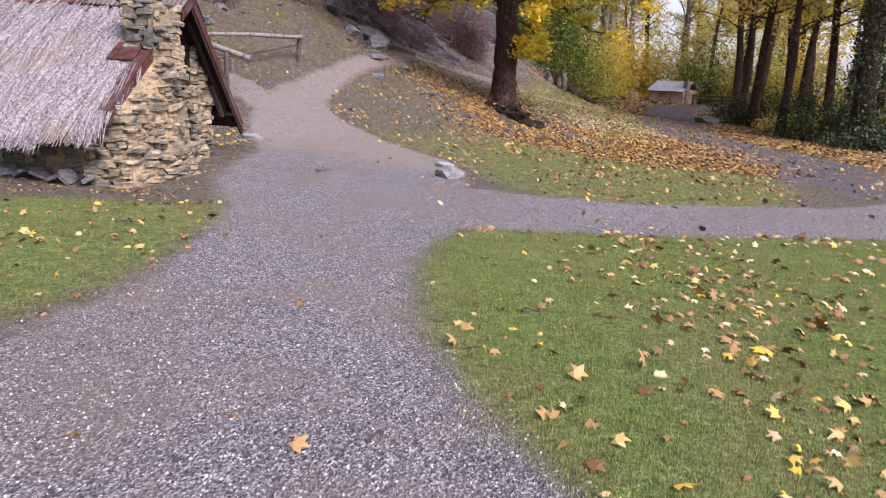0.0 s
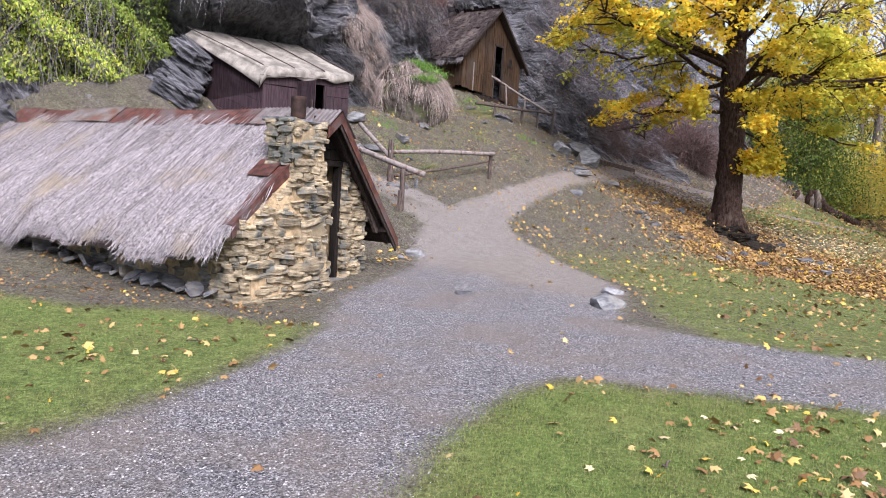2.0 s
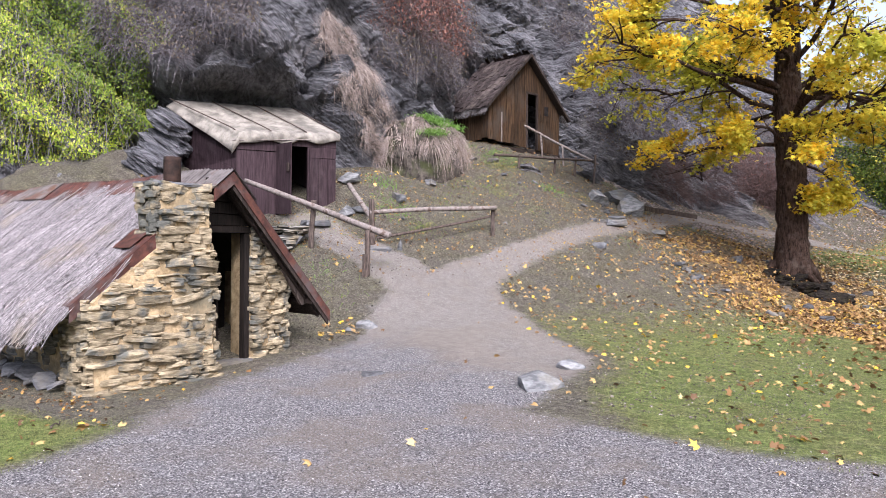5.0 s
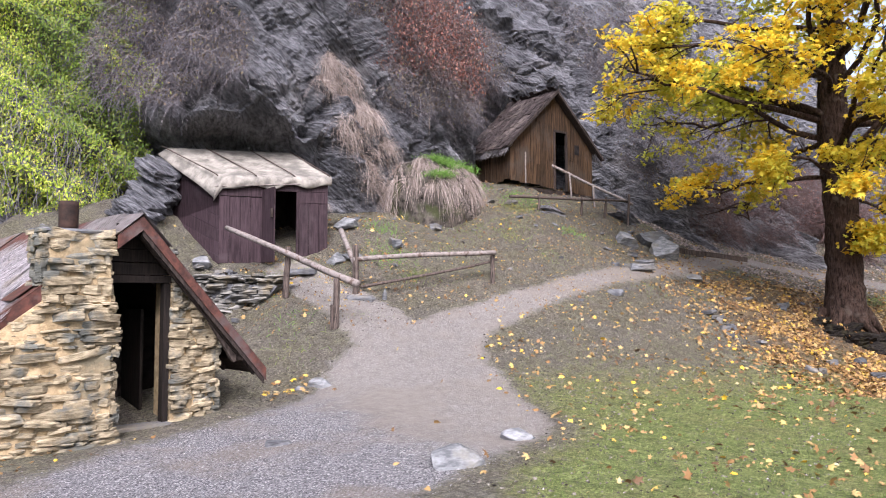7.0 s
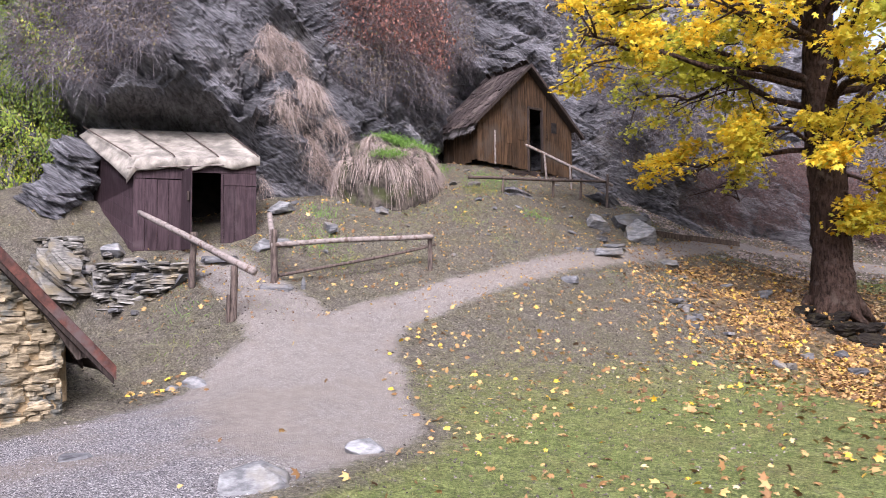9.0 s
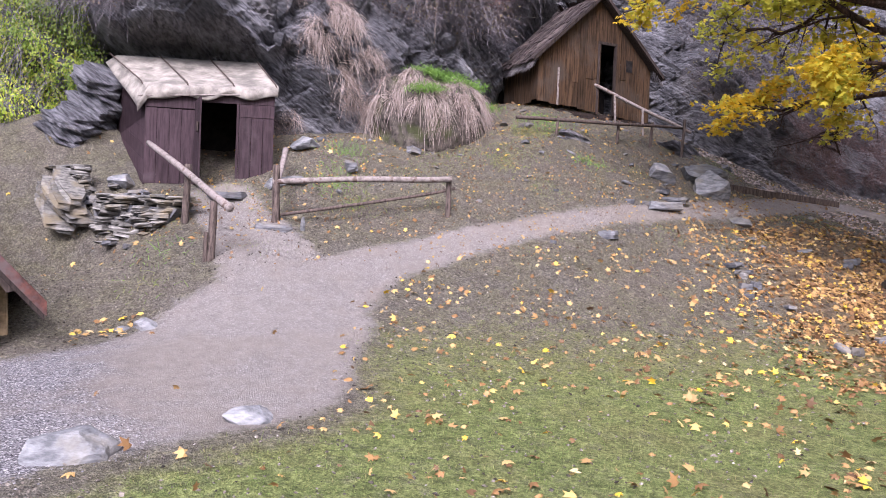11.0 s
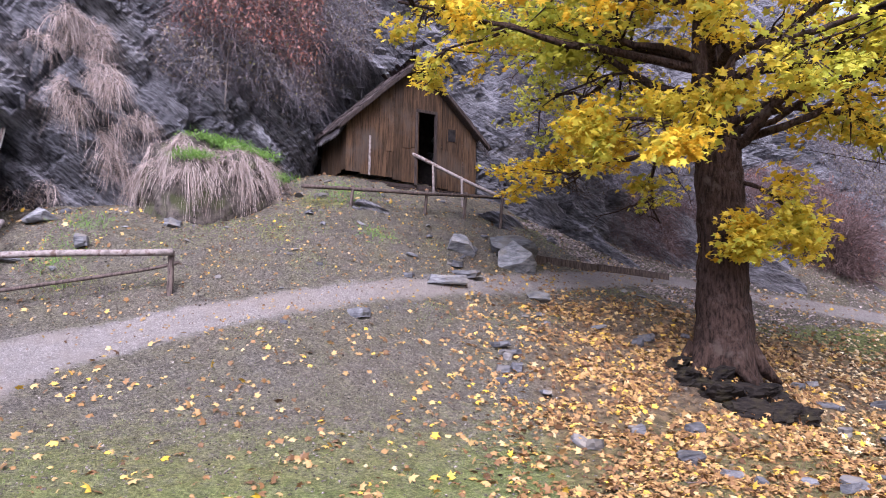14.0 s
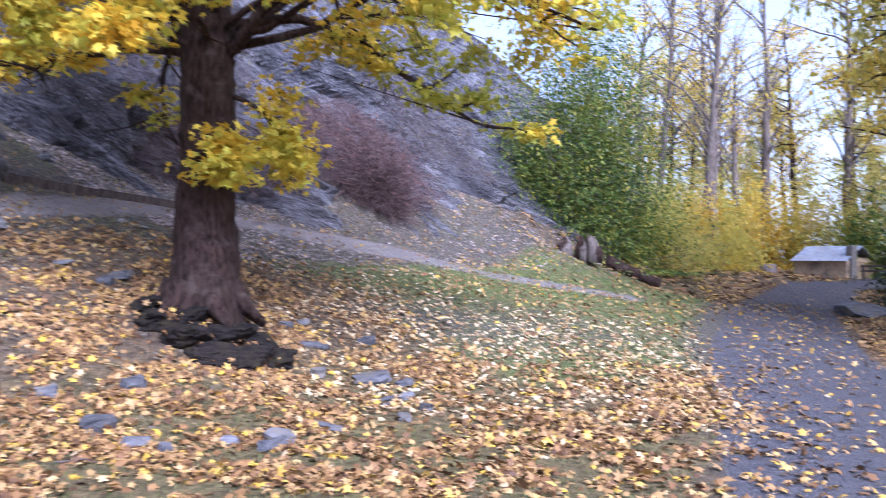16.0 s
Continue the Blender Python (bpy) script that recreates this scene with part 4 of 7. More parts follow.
def thatch():
    """Reed strands that lie down the slope and fray past the eave."""
    r = np.random.default_rng(12)
    n = 26000
    top = r.uniform(0.0, 1.0, n) ** 0.8
    s0 = -0.1 - top * 2.1
    d0 = np.where(s0 < -1.05, r.uniform(0.08, LEN, n), r.uniform(0.44, LEN, n))
    ln = r.uniform(0.45, 0.95, n)
    swing = r.normal(0.0, 0.07, n) + 0.10 * (vnoise(np.stack([s0 * 2, d0 * 1.5, s0 * 0], 1), 4) - 0.5)
    lift = r.uniform(-0.035, 0.05, n) + 0.045 * fbm(np.stack([s0 * 1.6, d0 * 1.6, s0 * 0], 1), 3, 8) + 0.04 * fbm(np.stack([s0 * 3, d0 * 7, s0 * 0], 1), 2, 18)
    end_cap = -2.46 - 0.2 * fbm(np.stack([d0 * 2.2, d0 * 0, d0 * 0], 1), 3, 14) - r.uniform(-0.16, 0.05, n)
    w = r.uniform(0.004, 0.0085, n)
    rows = []
    for k, t in enumerate((0.0, 0.4, 0.75, 1.0)):
        s = np.maximum(s0 - ln * t * 0.78, end_cap - 0.04 * t)
        z = 2.70 + 0.80 * s + 0.03 + lift - np.where(s < -2.2, (np.abs(s) - 2.2) ** 1.3 * 0.55, 0) + 0.02 * np.sin(t * 3)
        d = d0 + swing * ln * t * 2.2
        rows.append((s, d, z))
    verts = np.zeros((n, 8, 3))
    for k, (s, d, z) in enumerate(rows):
        hw = w * (1.0 if k < 3 else 0.35)
        verts[:, 2 * k] = np.stack([s, d - hw, z], 1)
        verts[:, 2 * k + 1] = np.stack([s, d + hw, z + 0.003], 1)
    f0 = np.array([[0, 1, 3, 2], [2, 3, 5, 4], [4, 5, 7, 6]])
    faces = (f0[None] + (np.arange(n) * 8)[:, None, None]).reshape(-1, 4)
    put("thatch", mesh_np("thatch", verts.reshape(-1, 3), faces, STRAW), hut, label="thick grey thatch with frayed eave", kind="stuff")


thatch()
slab_roof(hut, -2.36, -0.02, 0.46, LEN, 0.02, 0.05, STRAW, "thatch_bed")


# ---- the shed with the canvas roof under the overhang ----
SHED = pose(-8.28, 16.05, 2.42, 0, 0, 60.5)
shed = thing("canvas_roofed_shed", SHED, "small maroon plank shed with a sagging canvas roof under rock", "shed")
W, D = 2.26, 1.9
SK = -0.92


def shed_back(u, d):
    return u + SK * d / D * (1 - u / W * 0.55)


def quad_plank(p0, p1, thick, z0, z1, z2, z3, material, name, label="", edge=0.004):
    """An upright board between two plan points; z0 and z1 its feet, z2 and z3 its heads."""
    (ax, ay), (bx, by) = p0, p1
    ln = math.hypot(bx - ax, by - ay)
    ox, oy = -(by - ay) / ln * thick, (bx - ax) / ln * thick
    bm = bmesh.new()
    vs = [bm.verts.new(c) for c in ((ax, ay, z0), (bx, by, z1), (bx, by, z3), (ax, ay, z2), (ax + ox, ay + oy, z0), (bx + ox, by + oy, z1), (bx + ox, by + oy, z3), (ax + ox, ay + oy, z2))]
    for q in ((0, 1, 2, 3), (7, 6, 5, 4), (0, 4, 5, 1), (1, 5, 6, 2), (2, 6, 7, 3), (3, 7, 4, 0)):
        bm.faces.new([vs[i] for i in q])
    bmesh.ops.recalc_face_normals(bm, faces=bm.faces)
    if edge:
        bmesh.ops.bevel(bm, geom=list(bm.edges), offset=edge, segments=1, affect="EDGES")
    return bm


def shed_front_top(u):
    return 1.60 + 0.16 * u / W


for a, b in ((0.0, 0.20), (0.205, 0.42), (0.425, 0.62), (0.625, 0.86)):
    part("plank", quad_plank((a, 0), (b, 0), 0.025, 0.0 + 0.02 * a, 0.02 * b, 1.36, 1.37, MAROON, "plank"), MAROON, shed)
part("top_board", quad_plank((0.0, -0.004), (0.86, -0.004), 0.025, 1.375, 1.385, shed_front_top(0), shed_front_top(0.86), MAROON, "b"), MAROON, shed)
part("door_leaf", quad_plank((0.85, -0.02), (0.985, -0.58), 0.03, 0.02, 0.02, 1.53, 1.54, MAROON, "b"), MAROON, shed, "maroon plank door standing open outward")
part("latch", box_bm(0.925, 0.965, -0.56, -0.48, 0.92, 1.1, 0.006), DARKWOOD, shed, "iron latch")
part("door_post", quad_plank((0.865, 0), (0.925, 0), 0.06, 0.0, 0.0, 1.60, 1.61, MAROON, "b"), MAROON, shed)
part("door_post", quad_plank((1.585, 0), (1.63, 0), 0.06, 0.05, 0.05, 1.62, 1.63, MAROON, "b"), MAROON, shed)
part("lintel", quad_plank((0.865, -0.006), (W, -0.006), 0.03, 1.52, 1.55, shed_front_top(0.86), shed_front_top(W), MAROON, "b"), MAROON, shed)
part("top_board", quad_plank((1.635, -0.002), (W, -0.002), 0.025, 1.30, 1.31, 1.535, 1.545, MAROON, "b"), MAROON, shed)
for a, b in ((1.635, 1.85), (1.855, 2.06), (2.065, W)):
    part("plank", quad_plank((a, 0), (b, 0), 0.025, 0.10, 0.13, 1.295, 1.30, MAROON, "b"), MAROON, shed)
for i in range(8):
    z0, z1 = -0.4 + i * 0.27, -0.4 + (i + 1) * 0.27 - 0.006
    def capped(d, z):
        return min(z, 1.55 + 1.0 * d / D)
    p0, p1 = (shed_back(0, D), D), (0.0, 0.0)
    lift = 0.75
    zz = [z0 + lift, z0, capped(D, z1 + lift), capped(0, z1)]
    if zz[3] - zz[1] > 0.03:
        part("side_board", quad_plank(p0, p1, 0.025, zz[0], zz[1], zz[2], zz[3], MAROON, "b"), MAROON, shed)
part("side_board", quad_plank((shed_back(0, D), D), (0, 0), 0.02, 0.9, 1.2, 2.5, 1.55, MAROON, "b"), MAROON, shed)
part("side_wall", quad_plank((W, 0.03), (shed_back(W, D), D), 0.03, 0.0, 0.2, 1.72, 2.62, MAROON, "b"), MAROON, shed)
# back wall and floor take the indoor shade in their colour
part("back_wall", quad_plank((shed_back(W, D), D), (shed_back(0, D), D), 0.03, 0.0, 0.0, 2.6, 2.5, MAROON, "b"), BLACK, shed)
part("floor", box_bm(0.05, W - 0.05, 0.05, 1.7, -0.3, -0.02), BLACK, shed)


def canvas():
    """The slack roof cloth, with a skirt that hangs over the front and the left side."""
    n, k = 60, 44
    verts = []
    for i in range(n):
        a = i / (n - 1)
        for j in range(k):
            b = j / (k - 1)
            q = min(1.0, b / 0.8)
            d = D * (1 - q) - 0.07 * q
            u = -0.10 + (W + 0.16) * a
            x = shed_back(u, max(d, 0))
            z = (2.62 + 0.10 * a) * (1 - q) + (1.74 + 0.13 * a) * q
            ribs = abs(math.sin((a * 3.02 + 0.03) * math.pi))
            z -= 0.05 * ribs * math.sin(math.pi * q) + 0.02 * math.sin(a * 23 + b * 9) * q
            if b > 0.8:
                h = (b - 0.8) / 0.2
                z -= h * (0.235 + 0.03 * math.sin(a * 17) - 0.05 * a)
                d -= 0.035 * math.sin(h * 3.1) + 0.03 * math.sin(a * 31 + h * 4) * h * 0.5
            if a < 0.07:
                z -= (0.07 - a) / 0.07 * (0.16 + 0.28 * q * (1 if b < 0.8 else 0.3))
                x -= 0.02
            verts.append((x, d, z))
    v = np.array(verts)
    i, j = np.meshgrid(np.arange(n - 1), np.arange(k - 1), indexing="ij")
    f = np.stack([i * k + j, i * k + j + 1, (i + 1) * k + j + 1, (i + 1) * k + j], -1).reshape(-1, 4)
    me = mesh_np("canvas_roof", v, f, CANVAS)
    ob = put("canvas_roof", me, shed, label="stained off-white canvas roof with ridged folds")
    sol = ob.modifiers.new("cloth", "SOLIDIFY")
    sol.thickness = 0.008


canvas()
for a in (0.02, 0.34, 0.67, 0.985):
    pts = []
    for b in np.linspace(0, 1, 12):
        d = D * (1 - b) - 0.08 * b
        u = -0.10 + (W + 0.16) * a
        pts.append((shed_back(u, max(d, 0)), d, (2.62 + 0.10 * a) * (1 - b) + (1.74 + 0.13 * a) * b + 0.025))
    v, f = tube_np(pts, [0.014] * 12, 6, 0.2, int(a * 90))
    put("roof_batten", mesh_np("roof_batten", v, f, POST), shed)
v, f = tube_np([(-0.11 + (W + 0.17) * t, -0.085 + 0.01 * math.sin(9 * t), 1.545 + 0.20 * t) for t in np.linspace(0, 1, 14)], [0.016] * 14, 6, 0.2, 5)
put("hem_batten", mesh_np("hem_batten", v, f, POLE), shed)

# ---- the upper gabled board hut ----
UP = pose(-6.66, 24.9, 4.95, 0, 0, 72.4)
upper = thing("gabled_board_hut", UP, "steep gabled brown board hut with bark roof against the cliff", "hut")
UW, UE, UA, UD = 3.46, 1.24, 2.86, 1.8


def up_top(u):
    c = UW / 2
    return UE + (UA - UE) * (1 - abs(u - c) / c)


r2 = np.random.default_rng(3)
u = 0.0
while u < UW - 0.02:
    w = min(r2.uniform(0.17, 0.27), UW - u)
    a, b = u, u + w - 0.006
    foot = 0.12 - 0.28 * (u / UW) + r2.uniform(-0.03, 0.03)
    if 1.78 < (a + b) / 2 < 2.28:
        foot = 1.72
    split = r2.uniform(0.6, 1.0) if r2.random() < 0.35 and foot < 1 else None
    top_a, top_b = up_top(a), up_top(b)
    off = r2.uniform(-0.012, 0.012)
    if split:
        part("board", quad_plank((a, off), (b, off), 0.022, foot, foot, split, split, BOARD, "b", edge=0.003), BOARD, upper)
        part("board", quad_plank((a, off - 0.012), (b, off - 0.012), 0.022, split - 0.05, split - 0.05, top_a, top_b, BOARD, "b", edge=0.003), BOARD, upper)
    else:
        part("board", quad_plank((a, off), (b, off), 0.022, foot, foot, top_a, top_b, BOARD, "b", edge=0.003), BOARD, upper)
    u += w
part("pale_batten", quad_plank((0.55, -0.03), (0.60, -0.03), 0.02, 0.05, 0.05, 0.98, 0.98, BOARD, "b"), POLE, upper)
# no hole in the boards: a near-black patch stands for the window's shade
part("window_shade_patch", box_bm(2.62, 2.84, -0.018, -0.010, 1.12, 1.42), BLACK, upper, "small window opening, a near-black patch standing for its shade")
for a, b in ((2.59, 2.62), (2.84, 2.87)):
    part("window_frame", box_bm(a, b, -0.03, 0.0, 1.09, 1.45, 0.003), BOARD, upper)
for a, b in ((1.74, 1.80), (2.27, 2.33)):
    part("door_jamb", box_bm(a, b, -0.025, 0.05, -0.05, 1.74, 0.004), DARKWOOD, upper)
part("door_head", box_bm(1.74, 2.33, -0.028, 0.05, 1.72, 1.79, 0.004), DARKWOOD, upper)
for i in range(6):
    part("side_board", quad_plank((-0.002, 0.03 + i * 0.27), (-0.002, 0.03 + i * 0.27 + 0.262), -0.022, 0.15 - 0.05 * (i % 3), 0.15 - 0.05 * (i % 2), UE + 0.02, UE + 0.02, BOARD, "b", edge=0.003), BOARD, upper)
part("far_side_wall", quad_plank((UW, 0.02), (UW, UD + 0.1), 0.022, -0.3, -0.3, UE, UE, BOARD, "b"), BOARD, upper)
# back wall and an added inner sheet carry the hut's indoor shade as colour
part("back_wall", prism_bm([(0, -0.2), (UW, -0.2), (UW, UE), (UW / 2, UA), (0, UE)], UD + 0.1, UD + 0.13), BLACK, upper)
part("doorway_shade_sheet", box_bm(1.2, 2.9, 1.2, 1.23, -0.2, 1.9), BLACK, upper)
part("hut_floor", box_bm(0.05, UW - 0.05, 0.05, UD, -0.12, -0.04), DARKWOOD, upper)
part("sill_log", box_bm(0.0, UW, -0.03, 0.1, -0.32, -0.12, 0.02, 0.02), DARKWOOD, upper)


def bark_roof(side):
    """Courses of rough bark shingles down one slope."""
    r = np.random.default_rng(30 + side)
    c = UW / 2
    run = c + 0.24
    slope = (UA - UE) / c
    tv = np.array([(-0.5, -0.5, 0), (0.5, -0.5, 0), (0.5, 0.5, 0), (-0.5, 0.5, 0), (-0.48, -0.48, 1), (0.48, -0.47, 1), (0.47, 0.48, 1), (-0.48, 0.47, 1)], float)
    tf = [(0, 1, 5, 4), (1, 2, 6, 5), (2, 3, 7, 6), (3, 0, 4, 7), (4, 5, 6, 7)]
    n = 330
    q, d = r.uniform(0, 1, n), r.uniform(-0.16, UD + 0.1, n)
    ss = c + side * run * q
    zz = UA + 0.05 - slope * run * q + r.uniform(0, 0.05, n)
    e = np.array([side, 0, -slope]) / math.hypot(1, slope)
    y = np.array([0, 1.0, 0])
    nn = np.cross(e, y) * (1 if side > 0 else -1)
    nn = nn if nn[2] > 0 else -nn
    rot = np.broadcast_to(np.stack([e, y, nn], -1), (n, 3, 3)).copy()
    rot += r.normal(0, 0.03, rot.shape)
    v, f = scatter(tv, tf, np.stack([ss, d, zz], 1), rot, np.stack([r.uniform(0.25, 0.5, n), r.uniform(0.1, 0.24, n), r.uniform(0.012, 0.035, n)], 1))
    put("bark_shingles", mesh_np("bark_shingles", v, f, BARKROOF, False), upper, label="layered brown bark strips", kind="stuff")
    part("roof_deck", prism_bm([(c, UA + 0.04), (c + side * run, UA + 0.04 - slope * run), (c + side * run, UA - 0.02 - slope * run), (c, UA - 0.02)], -0.2, UD + 0.1), DARKWOOD, upper)
    part("barge_pole", prism_bm([(c, UA + 0.10), (c + side * run, UA + 0.10 - slope * run), (c + side * run, UA - 0.0 - slope * run), (c, UA + 0.0)], -0.24, -0.18), DARKWOOD, upper)
    m = 1100
    d0 = r.uniform(-0.15, UD + 0.1, m)
    s0 = c + side * run * r.uniform(0.85, 1.0, m)
    z0 = UA + 0.03 - slope * np.abs(s0 - c)
    ln, w = r.uniform(0.12, 0.42, m), r.uniform(0.004, 0.009, m)
    vv = np.zeros((m, 4, 3))
    s1, z1 = s0 + side * ln * 0.35, z0 - ln * 0.8
    for kk, (s, z, hw) in enumerate(((s0, z0, w), (s1, z1, w * 0.5))):
        vv[:, 2 * kk] = np.stack([s, d0 - hw, z], 1)
        vv[:, 2 * kk + 1] = np.stack([s, d0 + hw, z], 1)
    ff = (np.array([[0, 1, 3, 2]])[None] + (np.arange(m) * 4)[:, None, None]).reshape(-1, 4)
    put("eave_straw", mesh_np("eave_straw", vv.reshape(-1, 3), ff, STRAW), upper, kind="stuff")


bark_roof(-1)
bark_roof(1)


# ---- pole fences ----
def world_log(name, a, b, r0, r1, material, parent, label="", bend=0.04, seed=0):
    inv = parent.matrix_basis.inverted()
    return put(name, log_me(name, inv @ Vector(a), inv @ Vector(b), r0, r1, material, bend, seed), parent, label=label)


def post(parent, x, y, top, r, seed, lean=(0, 0)):
    z = land1(x, y)
    return world_log("post", (x, y, z - 0.25), (x + lean[0], y + lean[1], top), r * 1.1, r, POST, parent, "", 0.015, seed)


rail_a = thing("pole_handrail", pose(-5.4, 15.8, 1.6), "sloping peeled-pole handrail on two short dark posts beside the path", "handrail")
world_log("rail", (-8.0, 16.02, 3.12), (-4.15, 15.66, 1.96), 0.05, 0.062, POLE, rail_a, "grey peeled pole", 0.03, 2)
post(rail_a, -6.16, 15.92, 2.66, 0.055, 4, (0.06, 0))
post(rail_a, -4.60, 15.62, 2.06, 0.052, 6, (-0.02, 0.03))
post(rail_a, -4.63, 15.55, 1.62, 0.03, 7)
rail_b = thing("pole_fence", pose(-4.6, 18.3, 1.9), "low fence of a bleached crooked rail and a thin lower rail", "fence")
world_log("rail", (-5.62, 17.15, 2.46), (-3.85, 19.5, 2.64), 0.048, 0.05, POLE, rail_b, "bleached crooked pole", 0.06, 11)
world_log("lower_rail", (-5.5, 17.25, 1.93), (-3.88, 19.62, 2.5), 0.03, 0.026, POST, rail_b, "", 0.06, 13)
post(rail_b, -5.58, 17.2, 2.74, 0.06, 15, (-0.03, 0))
post(rail_b, -3.93, 19.52, 2.66, 0.045, 16)
rail_c = thing("leaning_pole", pose(-6.3, 17.4, 2.2), "weathered pole leaning from the shed to a fence post", "pole")
world_log("rail", (-6.85, 18.1, 3.15), (-5.62, 17.22, 2.35), 0.055, 0.05, POLE, rail_c, "", 0.03, 17)


# ---- upper handrail and terrace edging ----
rail_d = thing("pole_handrail", pose(-4.6, 26.0, 4.2), "rickety grey pole handrail on the slope below the upper hut", "handrail")
world_log("rail", (-5.5, 22.9, 4.28), (-4.15, 27.4, 4.5), 0.04, 0.034, POST, rail_d, "", 0.05, 21)
world_log("sloping_rail", (-6.25, 26.5, 5.68), (-4.1, 27.7, 4.42), 0.045, 0.04, POLE, rail_d, "bleached pole", 0.03, 22)
for i, (x, y, top) in enumerate(((-5.25, 23.9, 4.4), (-4.82, 25.6, 4.5), (-4.5, 26.5, 4.55), (-4.15, 27.35, 4.7))):
    post(rail_d, x, y, top, 0.034, 30 + i, (0.05, 0.03))
world_log("brace", (-5.7, 26.75, 5.4), (-5.62, 26.7, 4.6), 0.03, 0.03, POLE, rail_d, "", 0.01, 41)
world_log("brace", (-5.1, 27.1, 5.0), (-5.05, 27.1, 4.2), 0.03, 0.03, POLE, rail_d, "", 0.01, 42)
for i, (a, b) in enumerate((((-2.75, 26.75), (-2.2, 28.3)), ((-2.2, 28.35), (-1.5, 30.2)))):
    plank = thing("edging_board", pose(a[0], a[1], land1(*a)), "grey timber board edging the uphill path", "board", "path edging")
    za, zb = land1(*a), land1(*b)
    part("board", quad_plank((0, 0), (b[0] - a[0], b[1] - a[1]), 0.06, -0.15, zb - za - 0.15, 0.16, zb - za + 0.15, POST, "b"), POST, plank)

# ---- boulders and loose stones ----
BOULDERS = [rock_me("boulder", ROCK, 200 + i, 0.7, 0.0, 4, 0.3) for i in range(4)]
PLATES = [slab_me("flat_stone", SLATE, 220 + i, 9) for i in range(8)]
LEDGE = [rock_me("boulder", SHADEROCK, 280 + i, 0.7, 0.12, 4, 0.9, 10, 0.5) for i in range(4)]
PALE = [rock_me("pale_stone", ROCK, 240 + i, 0.45, 0.1, 3, 0.3) for i in range(5)]
LAYERS = [slab_me("layer", SCHIST, 260 + i, 11) for i in range(6)]


def stone(pool, i, x, y, w, d, h, yaw, name, label, group="", sink=0.4, tilt=(0, 0), z=None):
    zz = (land1(x, y) if z is None else z) + h * (0.5 - sink)
    tall = {"boulder": 1.0, "flat_stone": 1.0, "pale_stone": 0.75}[pool[0].name.split(".")[0]]
    m = pose(x, y, zz, tilt[0], tilt[1], yaw) @ Matrix.Diagonal((w / 1.6, d / 1.6, h / tall, 1))
    return put(name, pool[i % len(pool)], None, m, label, "stone", group)


stone(BOULDERS, 1, 0.03, 12.45, 0.76, 0.5, 0.56, 48, "boulder", "pale grey boulder set at the gravel path's edge", sink=0.5)
stone(PALE, 1, -0.1, 13.82, 0.42, 0.32, 0.22, 50, "pale_stone", "flat pale stone half sunk beside the path")
stone(PALE, 2, -3.72, 14.4, 0.42, 0.3, 0.24, 30, "pale_stone", "bluish pale stone lying at the bank's foot")
stone(PALE, 0, -3.95, 14.2, 0.25, 0.2, 0.12, 80, "pale_stone", "small bluish stone among fallen leaves")
stone(BOULDERS, 1, -3.05, 26.35, 1.35, 1.05, 0.95, 50, "boulder", "large grey boulder at the bend of the uphill path")
stone(BOULDERS, 2, -2.68, 25.95, 0.85, 0.65, 0.75, 10, "boulder", "angular grey boulder against a larger one")
stone(BOULDERS, 3, -3.3, 25.1, 0.75, 0.6, 0.5, 120, "boulder", "squat grey boulder on the slope")
stone(PLATES, 0, -2.5, 23.85, 0.85, 0.5, 0.16, 60, "flat_stone", "flat stone step in the uphill path")
stone(PLATES, 1, -2.6, 24.5, 0.6, 0.4, 0.12, 20, "flat_stone", "flat stone step in the uphill path")
stone(PALE, 3, -1.65, 25.4, 0.6, 0.42, 0.26, 15, "pale_stone", "grey stone on the leaf-strewn slope")
stone(PALE, 4, -7.3, 18.85, 0.6, 0.42, 0.34, 45, "pale_stone", "pale blue-grey boulder behind the fence")
stone(BOULDERS, 0, -8.3, 15.7, 0.55, 0.42, 0.5, 100, "boulder", "pale grey boulder at the shed's corner")
stone(BOULDERS, 2, -6.75, 17.85, 0.45, 0.3, 0.3, 60, "boulder", "stone beside the shed doorway")
stone(PALE, 1, -6.5, 18.1, 0.5, 0.3, 0.25, 20, "pale_stone", "stone beside the shed doorway")
stone(PLATES, 2, -6.9, 17.0, 0.7, 0.4, 0.12, 75, "flat_stone", "flat stone doorstep before the shed")
stone(PLATES, 3, -5.3, 17.0, 0.6, 0.25, 0.12, 65, "flat_stone", "flat stone sunk in the trodden ground")
stone(PLATES, 4, -2.0, 12.0, 0.3, 0.2, 0.06, 65, "flat_stone", "small flat stone in the gravel")
stone(PALE, 2, -5.0, 17.35, 0.14, 0.12, 0.5, 0, "pale_stone", "small upright slab by the fence post", tilt=(4, 8))
rs = np.random.default_rng(55)
for i in range(30):
    a, q = rs.uniform(0, 6.28), rs.uniform(0.6, 1.0) ** 0.5
    x, y = 2.0 + 3.2 * q * math.cos(a), 24.3 + 2.6 * q * math.sin(a)
    w = rs.uniform(0.14, 0.42)
    stone(PLATES, i, x, y, w, w * rs.uniform(0.5, 0.8), rs.uniform(0.05, 0.11), rs.uniform(0, 180), "flat_stone", "flat dark stone poking out of fallen leaves", "stones round the tree", 0.2, (rs.normal(0, 8), rs.normal(0, 8)))
